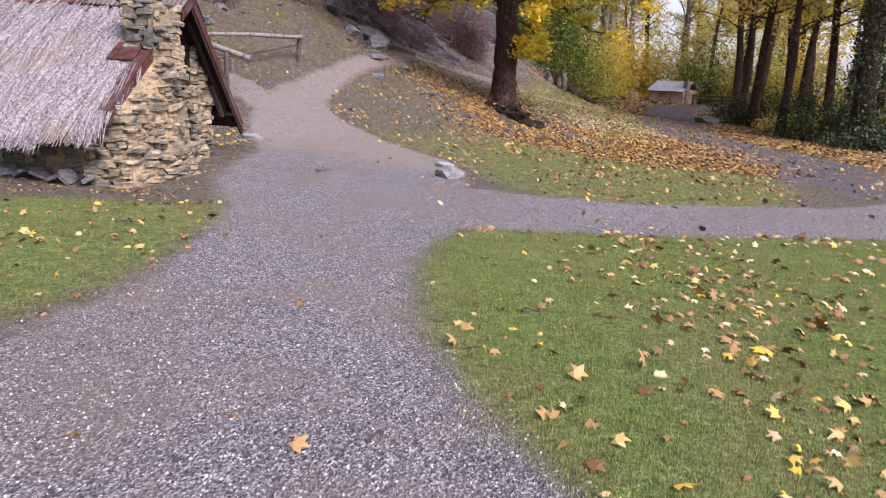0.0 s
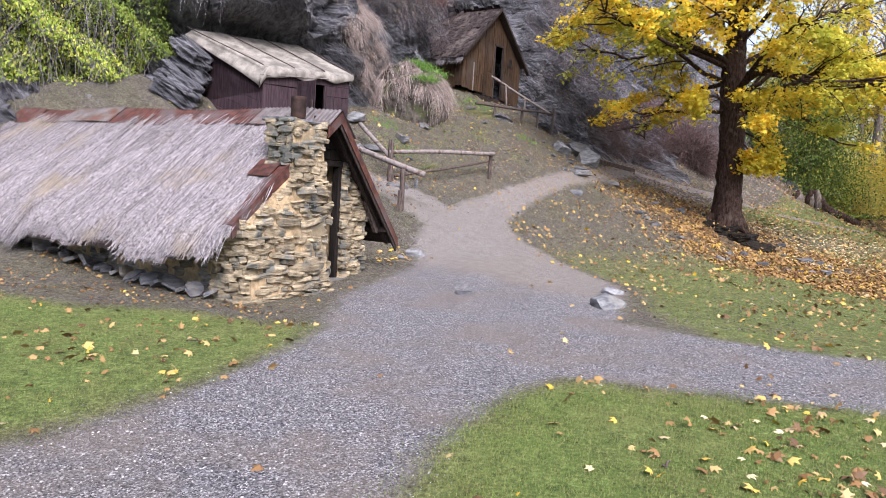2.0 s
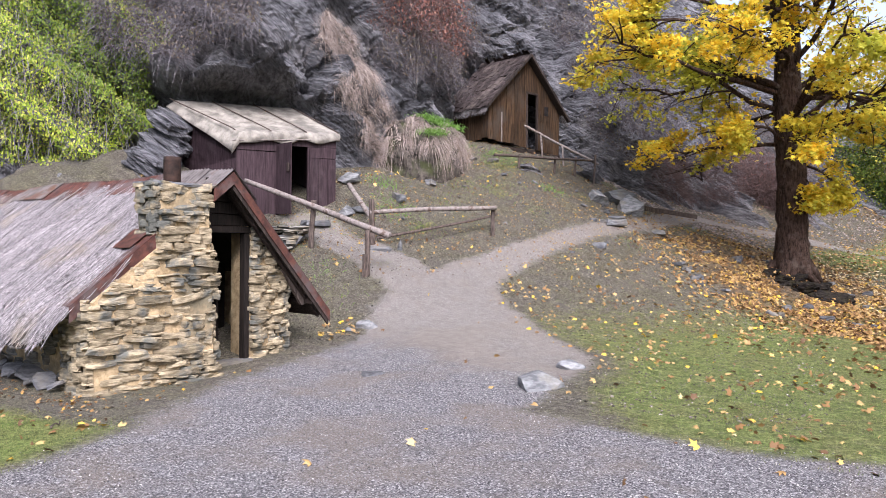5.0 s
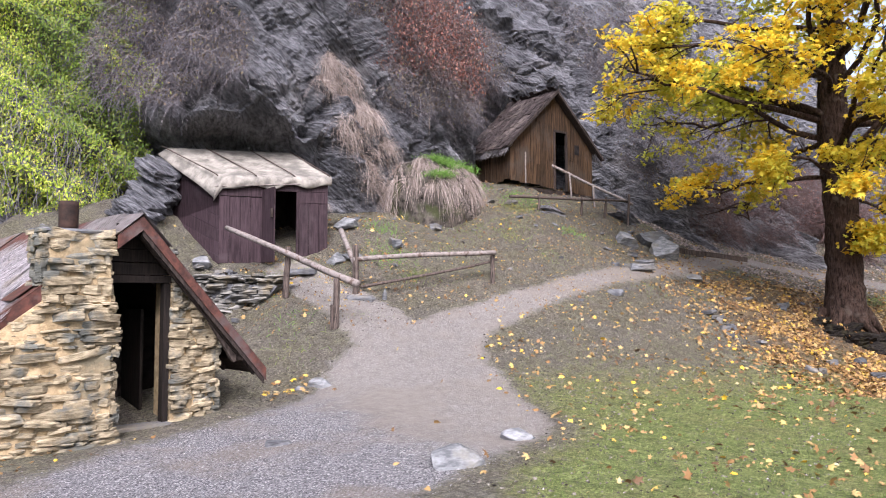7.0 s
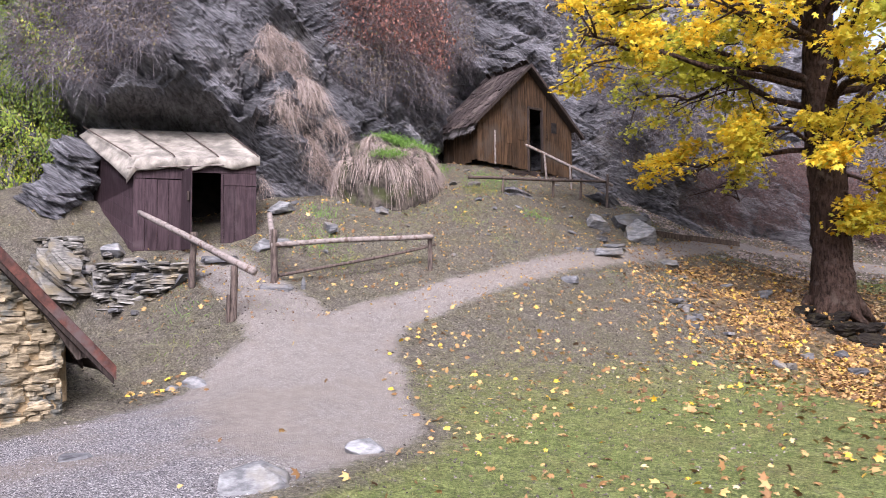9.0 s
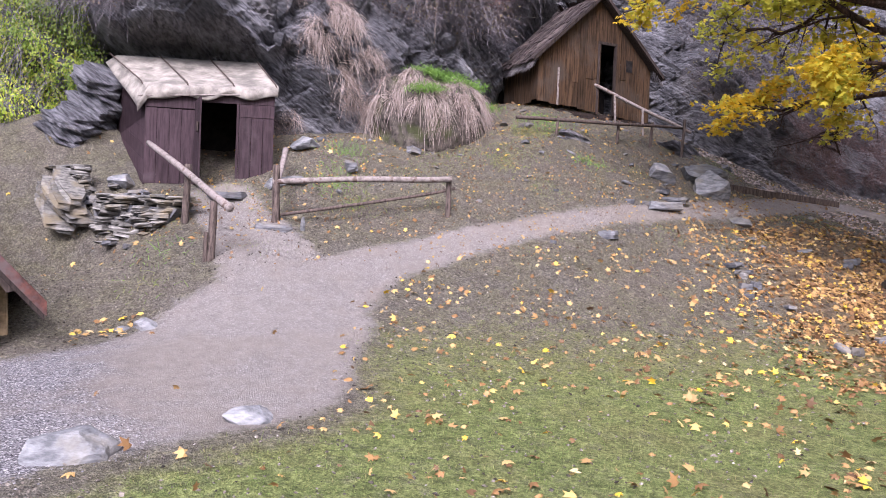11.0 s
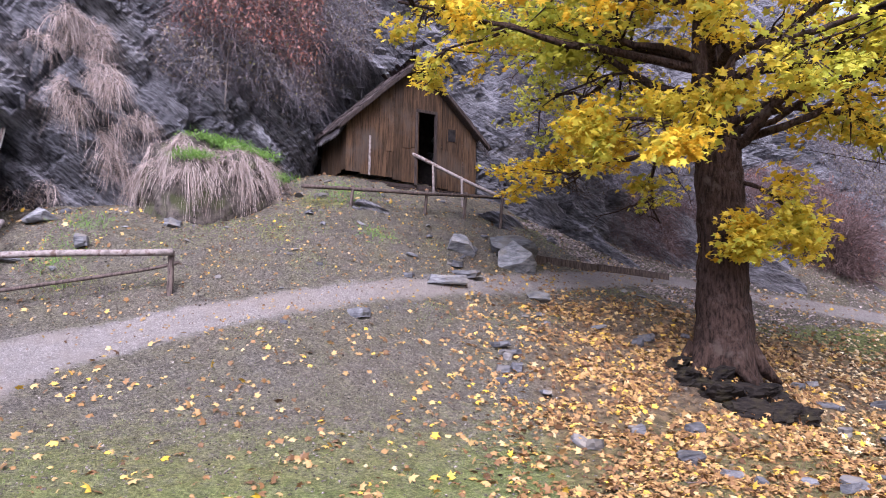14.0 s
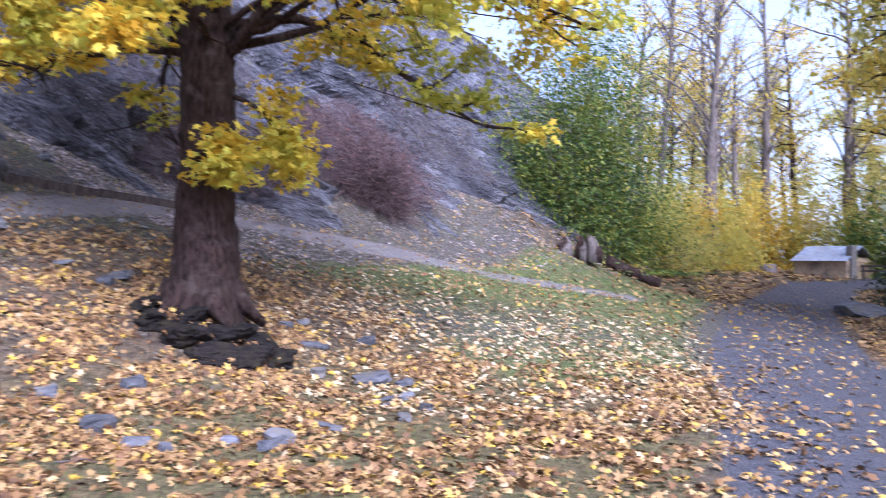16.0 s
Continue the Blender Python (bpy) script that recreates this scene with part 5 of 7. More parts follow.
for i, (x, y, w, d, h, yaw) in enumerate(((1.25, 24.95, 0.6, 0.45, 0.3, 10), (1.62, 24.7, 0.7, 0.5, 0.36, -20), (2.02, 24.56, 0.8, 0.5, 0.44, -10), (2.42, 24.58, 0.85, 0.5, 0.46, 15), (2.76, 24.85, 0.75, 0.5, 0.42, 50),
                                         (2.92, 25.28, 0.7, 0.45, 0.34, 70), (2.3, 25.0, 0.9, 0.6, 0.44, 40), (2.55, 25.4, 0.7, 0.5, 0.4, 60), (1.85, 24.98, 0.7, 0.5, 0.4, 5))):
    stone(LEDGE, i, x, y, w * 0.78, d * 0.8, h * 0.72, yaw, "root_ledge_stone", "mossy slab among the maple's roots, coloured near-black for the hollow's shade", "ledge under the tree", 0.4, (6, -8))
for i, (x, y, w, yaw) in enumerate(((0.38, 25.6, 0.42, 20), (2.22, 23.45, 0.36, 70), (2.62, 22.42, 0.44, 30), (3.4, 27.1, 0.4, 10), (3.37, 25.5, 0.32, 80), (-0.07, 22.78, 0.36, 130), (1.82, 22.72, 0.3, 45), (3.98, 25.75, 0.7, 25), (0.45, 25.2, 0.34, 100))):
    stone(PLATES, i + 2, x, y, w * 0.75, w * 0.5, 0.11, yaw, "flat_stone", "flat grey stone showing through the leaf carpet", "stones round the tree", 0.15, (5, -6))
for i in range(110):
    x, y = rs.uniform(-7.5, -0.8), rs.uniform(18.5, 29)
    z = land1(x, y)
    if z < 1.5 or along(np.array([x]), np.array([y]), GRAVEL_LINES[0])[0] > -0.15:
        continue
    w = rs.uniform(0.05, 0.2) if i % 7 else rs.uniform(0.22, 0.42)
    stone(PLATES if i % 3 else PALE, i, x, y, w, w * rs.uniform(0.5, 0.9), w * rs.uniform(0.25, 0.5), rs.uniform(0, 180), "loose_stone", "loose grey stone on the bare slope", "stones on the slope", 0.3, (rs.normal(0, 12), rs.normal(0, 12)))
# loose slabs leaning on the foot of the hut's side wall
for i in range(17):
    d = 0.35 + i * 0.23 + rs.uniform(-0.05, 0.05)
    p = HUT @ Vector((-2.05 - rs.uniform(0, 0.12), d, 0))
    w = rs.uniform(0.16, 0.34)
    m = pose(p.x, p.y, land1(p.x, p.y) + w * 0.33, rs.uniform(35, 70) * (1 if i % 2 else -0.4), rs.normal(0, 15), 80 + rs.uniform(-40, 40)) @ Matrix.Diagonal((w / 1.7, w / 1.9, 0.05, 1))
    put("leaning_slab", PLATES[i % 8], None, m, "grey stone slab propped at the hut wall's foot", "stone", "slabs by the hut")

# ---- dry-stone retaining walls by the shed ----
drywall = thing("dry_stone_wall", pose(-7.78, 14.9, 0, 0, 0, 26), "low retaining wall of stacked grey schist slabs", "wall")
part("wall_core", prism_bm([(0.1, 0.6), (0.6, 0.6), (1.75, 1.95), (0.0, 2.02)], 0.2, 0.7), SLATE, drywall, "packed rubble behind the slabs")
rw = np.random.default_rng(61)
lay_stones(drywall, lambda z: (-0.02 + (2.15 - z) * 0.12, 1.95 - (2.15 - z) * 1.0), 0.85, 2.1, lambda x, z: 0.0 + 0.12 * z - 0.1, GREYSLABS, rw, course=(0.035, 0.08), length=(0.22, 0.6), depth=0.5, proud=0.14, limit=200)
dry2 = thing("dry_stone_wall", pose(-9.6, 14.75, 0, 0, 0, 10), "short stack of grey schist slabs on the bank", "wall")
lay_stones(dry2, lambda z: (0.0, 1.3), 2.0, 2.62, lambda x, z: 0.0, GREYSLABS, rw, course=(0.04, 0.08), length=(0.25, 0.5), depth=0.3, proud=0.1, limit=60)
for i in range(26):
    x, y = rs.uniform(-8.6, -6.6), rs.uniform(15.1, 15.9)
    w = rs.uniform(0.15, 0.4)
    stone(PLATES, i, x, y, w, w * 0.6, 0.07, rs.uniform(0, 180), "loose_slab", "flat grey slab lying on the retaining wall", "slabs by the shed", 0.1, (rs.normal(0, 6), rs.normal(0, 6)))


def crag(i, x, y, z, w, d, h, tilt, yaw, label, pool=LAYERS):
    ob = thing("rock_outcrop", pose(x, y, z, *tilt, yaw), label, "rock")
    rc = np.random.default_rng(300 + i + int(abs(x * 10)))
    n = 8
    for k in range(n):
        g = 1.0 - 0.35 * abs(k / (n - 1) - 0.35)
        put("layer", pool[rc.integers(len(pool))], ob, pose(rc.normal(0, w * 0.06), rc.normal(0, d * 0.06), (k / (n - 1) - 0.5) * h, rc.normal(0, 3), rc.normal(0, 3), rc.uniform(-25, 25)) @ Matrix.Diagonal((w / 1.7 * g, d / 1.7 * g, h / n * 1.3, 1)))


crag(0, -10.2, 15.85, 4.0, 1.2, 1.1, 1.05, (8, 34), 30, "layered dark schist outcrop beside the shed")
crag(1, -9.98, 15.3, 3.4, 1.15, 0.9, 0.75, (5, 34), 25, "layered dark schist outcrop beside the shed")
crag(2, -8.4, 14.8, 2.0, 1.55, 0.7, 0.6, (0, 36), 15, "tilted yellowish schist slab propped on the bank", [slab_me("layer", DRYSTONE, 270 + k, 11) for k in range(3)])
crag(1, -5.1, 24.4, 3.65, 1.1, 0.8, 0.6, (0, 20), 60, "mossy rock outcrop below the upper hut")
crag(2, -4.4, 27.9, 3.6, 1.8, 1.0, 0.8, (0, 30), 70, "dark schist outcrop under the handrail")
crag(0, -3.7, 28.8, 3.1, 1.6, 0.9, 0.7, (0, 34), 65, "dark schist outcrop under the handrail")


# ---- tussocky mound below the upper hut ----
def mound_shape(p):
    r = 1 + 0.24 * fbm(p * 2.2, 4, 71) + 0.16 * np.abs(fbm(p * np.array([4, 4, 7]), 3, 75))
    return p * r[:, None] * np.array([1.15, 1.5, 1.42])


bm = bmesh.new()
bmesh.ops.create_icosphere(bm, subdivisions=5, radius=1.0)
mv = np.array([q.co[:] for q in bm.verts])
mv[:, 2] = np.sign(mv[:, 2]) * np.abs(mv[:, 2]) ** 0.6
for q, c in zip(bm.verts, mound_shape(mv)):
    q.co = c
MOUND = pose(-7.35, 22.1, 3.75, 0, 0, 18)
mound = thing("earth_mound", MOUND, "steep earth mound overhung with dry grass tussocks", "mound")
part("earth", bm, M("mound_earth", (0.02, 0.017, 0.015), (0.095, 0.08, 0.068), 7, (0.05, 0.055, 0.025), 2.5, relief=0.9, depth=0.05), mound)

# ---- far stone cottage, its fence and cart ----
FAR = pose(15.55, 60.6, 1.62, 0, 0, -46)
cottage = thing("far_cottage", FAR, "small tan stone cottage with a blue-grey iron roof across the clearing", "cottage")
part("front_wall", box_bm(0, 2.95, 0, 0.25, -0.2, 0.75, 0.02), M("tan_stone", (0.3, 0.22, 0.14), (0.52, 0.4, 0.27), 5, (0.16, 0.13, 0.1), 1.5, relief=0.8, depth=0.03), cottage)
part("end_wall", prism_bm([(0, -0.2), (0.25, -0.2), (0.25, 0.9), (0, 0.7)], 0.26, 2.4), MORTAR, cottage)
part("end_wall", prism_bm([(2.7, -0.2), (2.95, -0.2), (2.95, 0.7), (2.7, 0.9)], 0.26, 2.4), MORTAR, cottage)
BLUEIRON = M("blue_grey_iron", (0.2, 0.23, 0.28), (0.36, 0.39, 0.44), 4, (0.28, 0.28, 0.3), 1, rough=0.5, relief=0.3, metal=0.2)
for side in (0, 1):
    for i in range(12):
        x0, x1 = -0.12 + i * 0.265, -0.12 + (i + 1) * 0.265 - 0.01
        y0, y1, za, zb = (-0.18, 1.25, 0.68, 1.5) if side == 0 else (2.6, 1.27, 0.68, 1.5)
        part("roof_sheet", prism_bm([(x0, 0), (x1, 0), (x1, 0.02), (x0, 0.02)], 0, math.hypot(y1 - y0, zb - za)), BLUEIRON, cottage,
             m=pose(0, y0, za, math.degrees(math.atan2(zb - za, abs(y1 - y0))), 0, 0) if side == 0 else pose(2.83, y0, za, math.degrees(math.atan2(zb - za, abs(y1 - y0))), 0, 180))
part("chimney", box_bm(2.72, 3.08, 0.25, 0.7, -0.2, 1.5, 0.03, 0.02), DRYSTONE, cottage, "ivy-grown stone chimney")
bench = thing("rail_fence", pose(18.2, 57.9, 1.5, 0, 0, -40), "low dark rail fence beside the cottage", "fence")
for x in (0, 1.1, 2.2, 3.3):
    part("post", box_bm(x - 0.05, x + 0.05, -0.05, 0.05, -0.3, 0.6, 0.01), POST, bench)
for z in (0.28, 0.52):
    part("rail", box_bm(-0.1, 3.4, -0.08, -0.05, z, z + 0.1, 0.01), POST, bench)
wheel = thing("tree_stump", pose(14.2, 60.3, 1.4), "dark rounded stump beside the cottage", "stump")
v, f = tube_np([(0, 0, -0.2), (0, 0, 0.3), (0.03, 0, 0.6), (0.03, 0, 0.72)], [0.5, 0.46, 0.42, 0.36], 14, 0.2, 4)
put("trunk", mesh_np("trunk", v, f, GREYBARK), wheel)
stone(BOULDERS, 1, 12.9, 38.4, 1.9, 1.3, 0.9, 30, "boulder", "large mossy boulder at the asphalt path's edge")

# ---- stump and fallen log at the foot of the slope ----
def stump():
    st = thing("tree_stump", pose(5.1, 41.0, land1(5.1, 41.0)), "weathered grey split tree stumps with a jagged top", "stump")
    r = np.random.default_rng(81)
    for i in range(13):
        x, y, h = r.uniform(-1.0, 1.0), r.uniform(-0.35, 0.3), r.uniform(0.12, 0.5)
        sx, sy = r.normal(0, 0.14), r.normal(0, 0.1)
        v, f = tube_np([(x, y, -0.3), (x + sx * 0.3, y, h * 0.35), (x + sx * 0.7, y + sy, h * 0.7), (x + sx, y + sy, h), (x + sx * 1.2, y + sy, h * 1.12)], [0.2, 0.15, 0.11, r.uniform(0.04, 0.09), 0.01], 9, 0.55, i)
        put("split_trunk", mesh_np("split_trunk", v, f, BARK if i % 3 == 0 else GREYBARK), st)


stump()
lg = thing("fallen_log", pose(7.4, 42.0, land1(7.4, 42.0)), "dark rotting log lying on the slope", "log")
world_log("trunk", (6.3, 42.2, land1(6.3, 42.2) + 0.2), (8.0, 42.5, land1(8.0, 42.5) + 0.15), 0.25, 0.18, BARK, lg, "", 0.1, 5)


# ---- trees ----
LEAF_V = np.array([(0, 0, 0), (0.20, 0.02, -0.03), (0.46, 0.20, -0.10), (0.26, 0.30, -0.04), (0.50, 0.62, -0.12), (0.22, 0.58, -0.03), (0, 1.0, -0.12), (-0.22, 0.58, -0.03), (-0.50, 0.62, -0.12), (-0.26, 0.30, -0.04), (-0.46, 0.20, -0.10), (-0.20, 0.02, -0.03), (0, 0.42, 0.04)], float)
STAR_V = np.array([(0, 0, 0), (0.42, 0.08, -0.09), (0.22, 0.33, -0.01), (0.56, 0.62, -0.12), (0.19, 0.62, -0.02), (0, 1.05, -0.13), (-0.19, 0.62, -0.02), (-0.56, 0.62, -0.12), (-0.22, 0.33, -0.01), (-0.42, 0.08, -0.09)], float)
STAR_F = [(0, 1, 2), (2, 3, 4), (0, 2, 4), (4, 5, 6), (0, 4, 6), (6, 7, 8), (0, 6, 8), (0, 8, 9)]
LEAF_F = [(12, i, i + 1) for i in range(0, 11)] + [(12, 11, 0)]
OVAL_V = np.array([(0, 0, 0), (0.26, 0.4, -0.05), (0, 1.0, -0.08), (-0.26, 0.4, -0.05)], float)
OVAL_F = [(0, 1, 2, 3)]


def limb_path(start, way, length, rng, n=9, droop=0.0, wander=0.12):
    """Points of a crooked branch."""
    p, d = np.array(start, float), np.array(way, float)
    d /= np.linalg.norm(d)
    pts = [p.copy()]
    for i in range(n - 1):
        d = d + rng.normal(0, wander, 3) + np.array([0, 0, -droop / n])
        d /= np.linalg.norm(d)
        p = p + d * length / (n - 1)
        pts.append(p.copy())
    return np.array(pts)


def join(chunks):
    vs, fs, o = [], [], 0
    for v, f in chunks:
        vs.append(v)
        fs.append(f + o)
        o += len(v)
    return np.vstack(vs), np.vstack(fs)


def leafy_limb(pts, r0, rng, twigs, tubes, spots, sub_len=0.45, levels=2, start=0.3, low=None):
    """Adds a limb with its side shoots; spots gathers where leaves hang."""
    n = len(pts)
    length = np.linalg.norm(np.diff(pts, axis=0), axis=1).sum()
    tubes.append(tube_np(pts, np.linspace(r0, r0 * 0.22, n), 7 if r0 > 0.04 else 4, 0.15, rng.integers(1000)))
    for _ in range(twigs):
        q = rng.uniform(start, 1.0)
        i = min(int(q * (n - 1)), n - 2)
        base = pts[i] + (pts[i + 1] - pts[i]) * (q * (n - 1) - i)
        along_way = pts[i + 1] - pts[i]
        along_way /= np.linalg.norm(along_way)
        way = along_way * 0.6 + rng.normal(0, 0.6, 3) * np.array([1, 1, 0.6]) + np.array([0, 0, 0.02])
        ln = length * sub_len * rng.uniform(0.5, 1.1) * (1.15 - 0.6 * q)
        sp = limb_path(base, way, ln, rng, 6, 0.25, 0.18)
        if low is not None and sp[-1][2] < low:
            sp[:, 2] = base[2] + 0.6 * np.abs(sp[:, 2] - base[2])
        if levels > 1:
            leafy_limb(sp, max(r0 * 0.35, 0.01), rng, max(3, twigs // 2), tubes, spots, 0.5, levels - 1, 0.2, low)
        else:
            tubes.append(tube_np(sp, np.linspace(max(r0 * 0.3, 0.007), 0.003, 6), 4))
            for t in (1, 2, 3, 4, 5):
                spots.append(sp[t])
    spots.append(pts[-1])


def leaves_at(spots, per, spread, size, rng, material, name, template=(LEAF_V, LEAF_F), tilt=0.55):
    c = np.repeat(np.array(spots), per, axis=0)
    c = c + rng.normal(0, spread, c.shape)
    rot = turns(len(c), tilt, rng)
    v, f = scatter(template[0], template[1], c, rot, rng.uniform(size[0], size[1], len(c)))
    return mesh_np(name, v, f, material, False)


def maple():
    rng = np.random.default_rng(5)
    z0 = land1(1.7, 25.5)
    tree = thing("maple_tree", pose(1.7, 25.5, z0), "broad maple in yellow autumn leaf with a dark trunk", "tree")
    hs = [-0.3, 0.0, 0.15, 0.4, 0.9, 1.8, 3.0, 4.2, 5.2, 6.4, 8.0, 10.0, 11.5]
    rr = [0.58, 0.53, 0.47, 0.43, 0.395, 0.37, 0.35, 0.34, 0.32, 0.26, 0.17, 0.09, 0.04]
    tp = np.array([(-0.02 * h + 0.05 * math.sin(h), 0.03 * h, h) for h in hs])
    tp, rr = np.array([[np.interp(h, hs, tp[:, c]) for c in range(3)] for h in np.arange(-0.3, 11.5, 0.12)]), np.interp(np.arange(-0.3, 11.5, 0.12), hs, rr)
    hs = tp[:, 2]
    v, f = tube_np(tp, rr, 30, 0.13, 3)
    v = v + 0.035 * fbm(v * np.array([9, 9, 1.6]), 3, 77)[:, None] * np.array([1, 1, 0]) * np.sign(v - np.array([0, 0.1, 0]))
    put("trunk", mesh_np("trunk", v, f, BARK), tree, label="dark furrowed trunk flaring at the roots")
    for i in range(6):
        a = i * 1.05 + 0.3
        v, f = tube_np([(0.35 * math.cos(a), 0.35 * math.sin(a), 0.28), (0.55 * math.cos(a), 0.55 * math.sin(a), 0.0), (0.8 * math.cos(a + 0.2), 0.8 * math.sin(a + 0.2), -0.25)], [0.18, 0.12, 0.05], 8, 0.2, i)
        put("root", mesh_np("root", v, f, BARK), tree)
    limbs = [(3.3, (-0.35, -0.9, 0.35), 2.6, 0.08, 0.0), (2.8, (0.9, 0.05, 0.1), 1.7, 0.06, 2.0), (2.6, (0.93, -0.3, 0.05), 1.35, 0.05, 2.2), (3.3, (0.95, 0.3, 0.3), 5.6, 0.1, 0.4), (3.7, (0.9, -0.5, 0.25), 5.2, 0.1, 0.3), (3.5, (0.6, 0.9, 0.3), 5.2, 0.1, 0.3), (3.4, (0.7, -0.8, 0.3), 3.2, 0.08, 0.9), (4.2, (-0.95, -0.35, 0.40), 5.2, 0.11, 0.4), (3.2, (0.95, -0.15, 0.35), 5.6, 0.13, 0.45), (4.2, (-0.6, 0.7, 0.4), 5.0, 0.11, 0.4),
             (3.9, (0.25, -1.0, 0.4), 4.6, 0.12, 0.3), (4.6, (-0.75, -0.7, 0.5), 5.2, 0.12, 0.5), (3.6, (0.75, 0.65, 0.35), 5.2, 0.12, 0.4), (4.4, (0.95, 0.1, 0.45), 5.6, 0.12, 0.5), (4.7, (-1.0, 0.05, 0.45), 5.8, 0.12, 0.4), (4.0, (0.8, -0.6, 0.4), 5.2, 0.12, 0.5), (4.6, (-0.5, -1.0, 0.5), 5.2, 0.11, 0.3), (5.2, (0.2, -1.0, 0.35), 4.6, 0.1, 0.3), (5.6, (-0.7, -0.6, 0.35), 5.2, 0.1, 0.3), (6.2, (-0.2, -1.0, 0.3), 5.0, 0.1, 0.3), (6.0, (0.7, -0.7, 0.3), 4.8, 0.1, 0.3), (6.8, (-0.9, -0.2, 0.3), 5.0, 0.1, 0.3), (7.2, (0.3, -1.0, 0.3), 4.6, 0.09, 0.3)]
    for h, way, ln in ((3.3, (-0.75, -0.7, 0.12), 3.9), (3.6, (0.9, -0.45, 0.2), 4.6), (3.5, (0.98, 0.15, 0.2), 4.8)):
        limbs.append((h, way, ln, 0.085, 0.35))
    for i in range(24):
        a = i * 2.4 + 0.7
        h = 4.6 + i * 0.28
        limbs.append((h, (math.cos(a), math.sin(a), 0.40 + 0.06 * i), 6.0 - 0.14 * i, 0.11 - 0.003 * i, 0.5))
    crown, droops = [], []
    for k, (h, way, ln, r, droop) in enumerate(limbs):
        start = np.array([np.interp(h, hs, tp[:, 0]), np.interp(h, hs, tp[:, 1]), h])
        tubes, spots = [], []
        hanging = k in (1, 2)
        pts = limb_path(start, way, ln, rng, 12, droop, 0.06 if hanging else 0.17)
        if not hanging:
            pts[:, 2] = np.maximum(pts[:, 2], 2.85 + 0.1 * np.sin(np.arange(12)))
        leafy_limb(pts, r * 0.72, rng, 10, tubes, spots, 0.42, 2, 0.25, None if hanging else 2.6)
        v, f = join(tubes)
        put("limb", mesh_np("limb", v, f, BARK), tree)
        (droops if hanging else crown).extend(q for q in spots if hanging or q[2] > 2.35 + 0.9 * vnoise(q[None] * 0.8, 2)[0])
    allspots = np.array(crown)
    out = np.hypot(allspots[:, 0], allspots[:, 1])
    allspots = allspots[(out > 1.5 - 0.25 * np.clip(allspots[:, 2] - 4, 0, 4)) | (allspots[:, 2] > 8)]
    full = vnoise(allspots * np.array([1.1, 1.1, 1.9]), 61) * 0.65 + vnoise(allspots * 2.6, 62) * 0.35
    allspots = np.vstack([allspots[full > 0.42], np.array(droops)[::2]])
    me = leaves_at(allspots, 7, np.array([0.15, 0.15, 0.06]), (0.07, 0.145), rng, MAPLE, "crown", (STAR_V, STAR_F), 0.55)
    put("crown", me, tree, label="dense yellow and yellow-green lobed leaves", kind="stuff")
    return tree


maple()


def forest_tree(seed, height, trunk_r, material, bark, crown_from, spread, limbs, per, size, bare=0.0, rise=(0.2, 0.9)):
    """A tall slim tree of the wood, at the origin."""
    rng = np.random.default_rng(seed)
    tree = new("forest_tree")
    hs = np.linspace(-0.4, height, 12)
    wob = np.cumsum(rng.normal(0, 0.07, (12, 2)), axis=0)
    tp = np.column_stack([wob, hs])
    tp[0, :2] = tp[1, :2] = 0
    v, f = tube_np(tp, np.append(trunk_r * 1.35, np.linspace(trunk_r, trunk_r * 0.15, 11)), 10, 0.15, seed)
    put("trunk", mesh_np("trunk", v, f, bark), tree)
    tubes, spots = [], []
    for i in range(limbs):
        h = height * rng.uniform(crown_from, 0.97)
        start = np.array([np.interp(h, hs, tp[:, 0]), np.interp(h, hs, tp[:, 1]), h])
        a = rng.uniform(0, 6.28)
        ln = spread * rng.uniform(0.5, 1.1) * (1.2 - 0.7 * h / height)
        pts = limb_path(start, (math.cos(a), math.sin(a), rng.uniform(*rise)), ln, rng, 6, 0.4, 0.15)
        leafy_limb(pts, trunk_r * 0.22, rng, 5, tubes, spots, 0.5, 1, 0.25)
    v, f = join(tubes)
    put("branchwork", mesh_np("branchwork", v, f, bark), tree)
    spots = [s for s in spots if rng.random() > bare]
    put("crown", leaves_at(spots, per, 0.22, size, rng, material, "crown", (OVAL_V, OVAL_F), 0.8), tree, kind="stuff")
    return tree


GOLDEN = tagged(forest_tree(11, 15, 0.24, GOLD, BARK, 0.34, 3.9, 36, 4, (0.13, 0.27)), "tall dark-trunked tree with golden autumn leaves", "tree", "trees of the wood")
LIME = tagged(forest_tree(12, 13, 0.2, YELLOWGREEN, BARK, 0.3, 3.5, 34, 4, (0.13, 0.28)), "slim woodland tree with yellow-green leaves", "tree", "trees of the wood")
BARE = tagged(forest_tree(13, 17, 0.26, GOLD, GREYBARK, 0.3, 6.5, 26, 2, (0.14, 0.26), 0.55, (1.2, 2.6)), "tall grey tree, nearly bare with a few yellow leaves", "tree", "trees of the wood")
GOLDEN.matrix_basis = pose(14.8, 37.5, land1(14.8, 37.5))
LIME.matrix_basis = pose(14.4, 33.2, land1(14.4, 33.2), 0, 0, 40)
BARE.matrix_basis = pose(10.2, 57.0, land1(10.2, 57.0), 0, 3, 0)
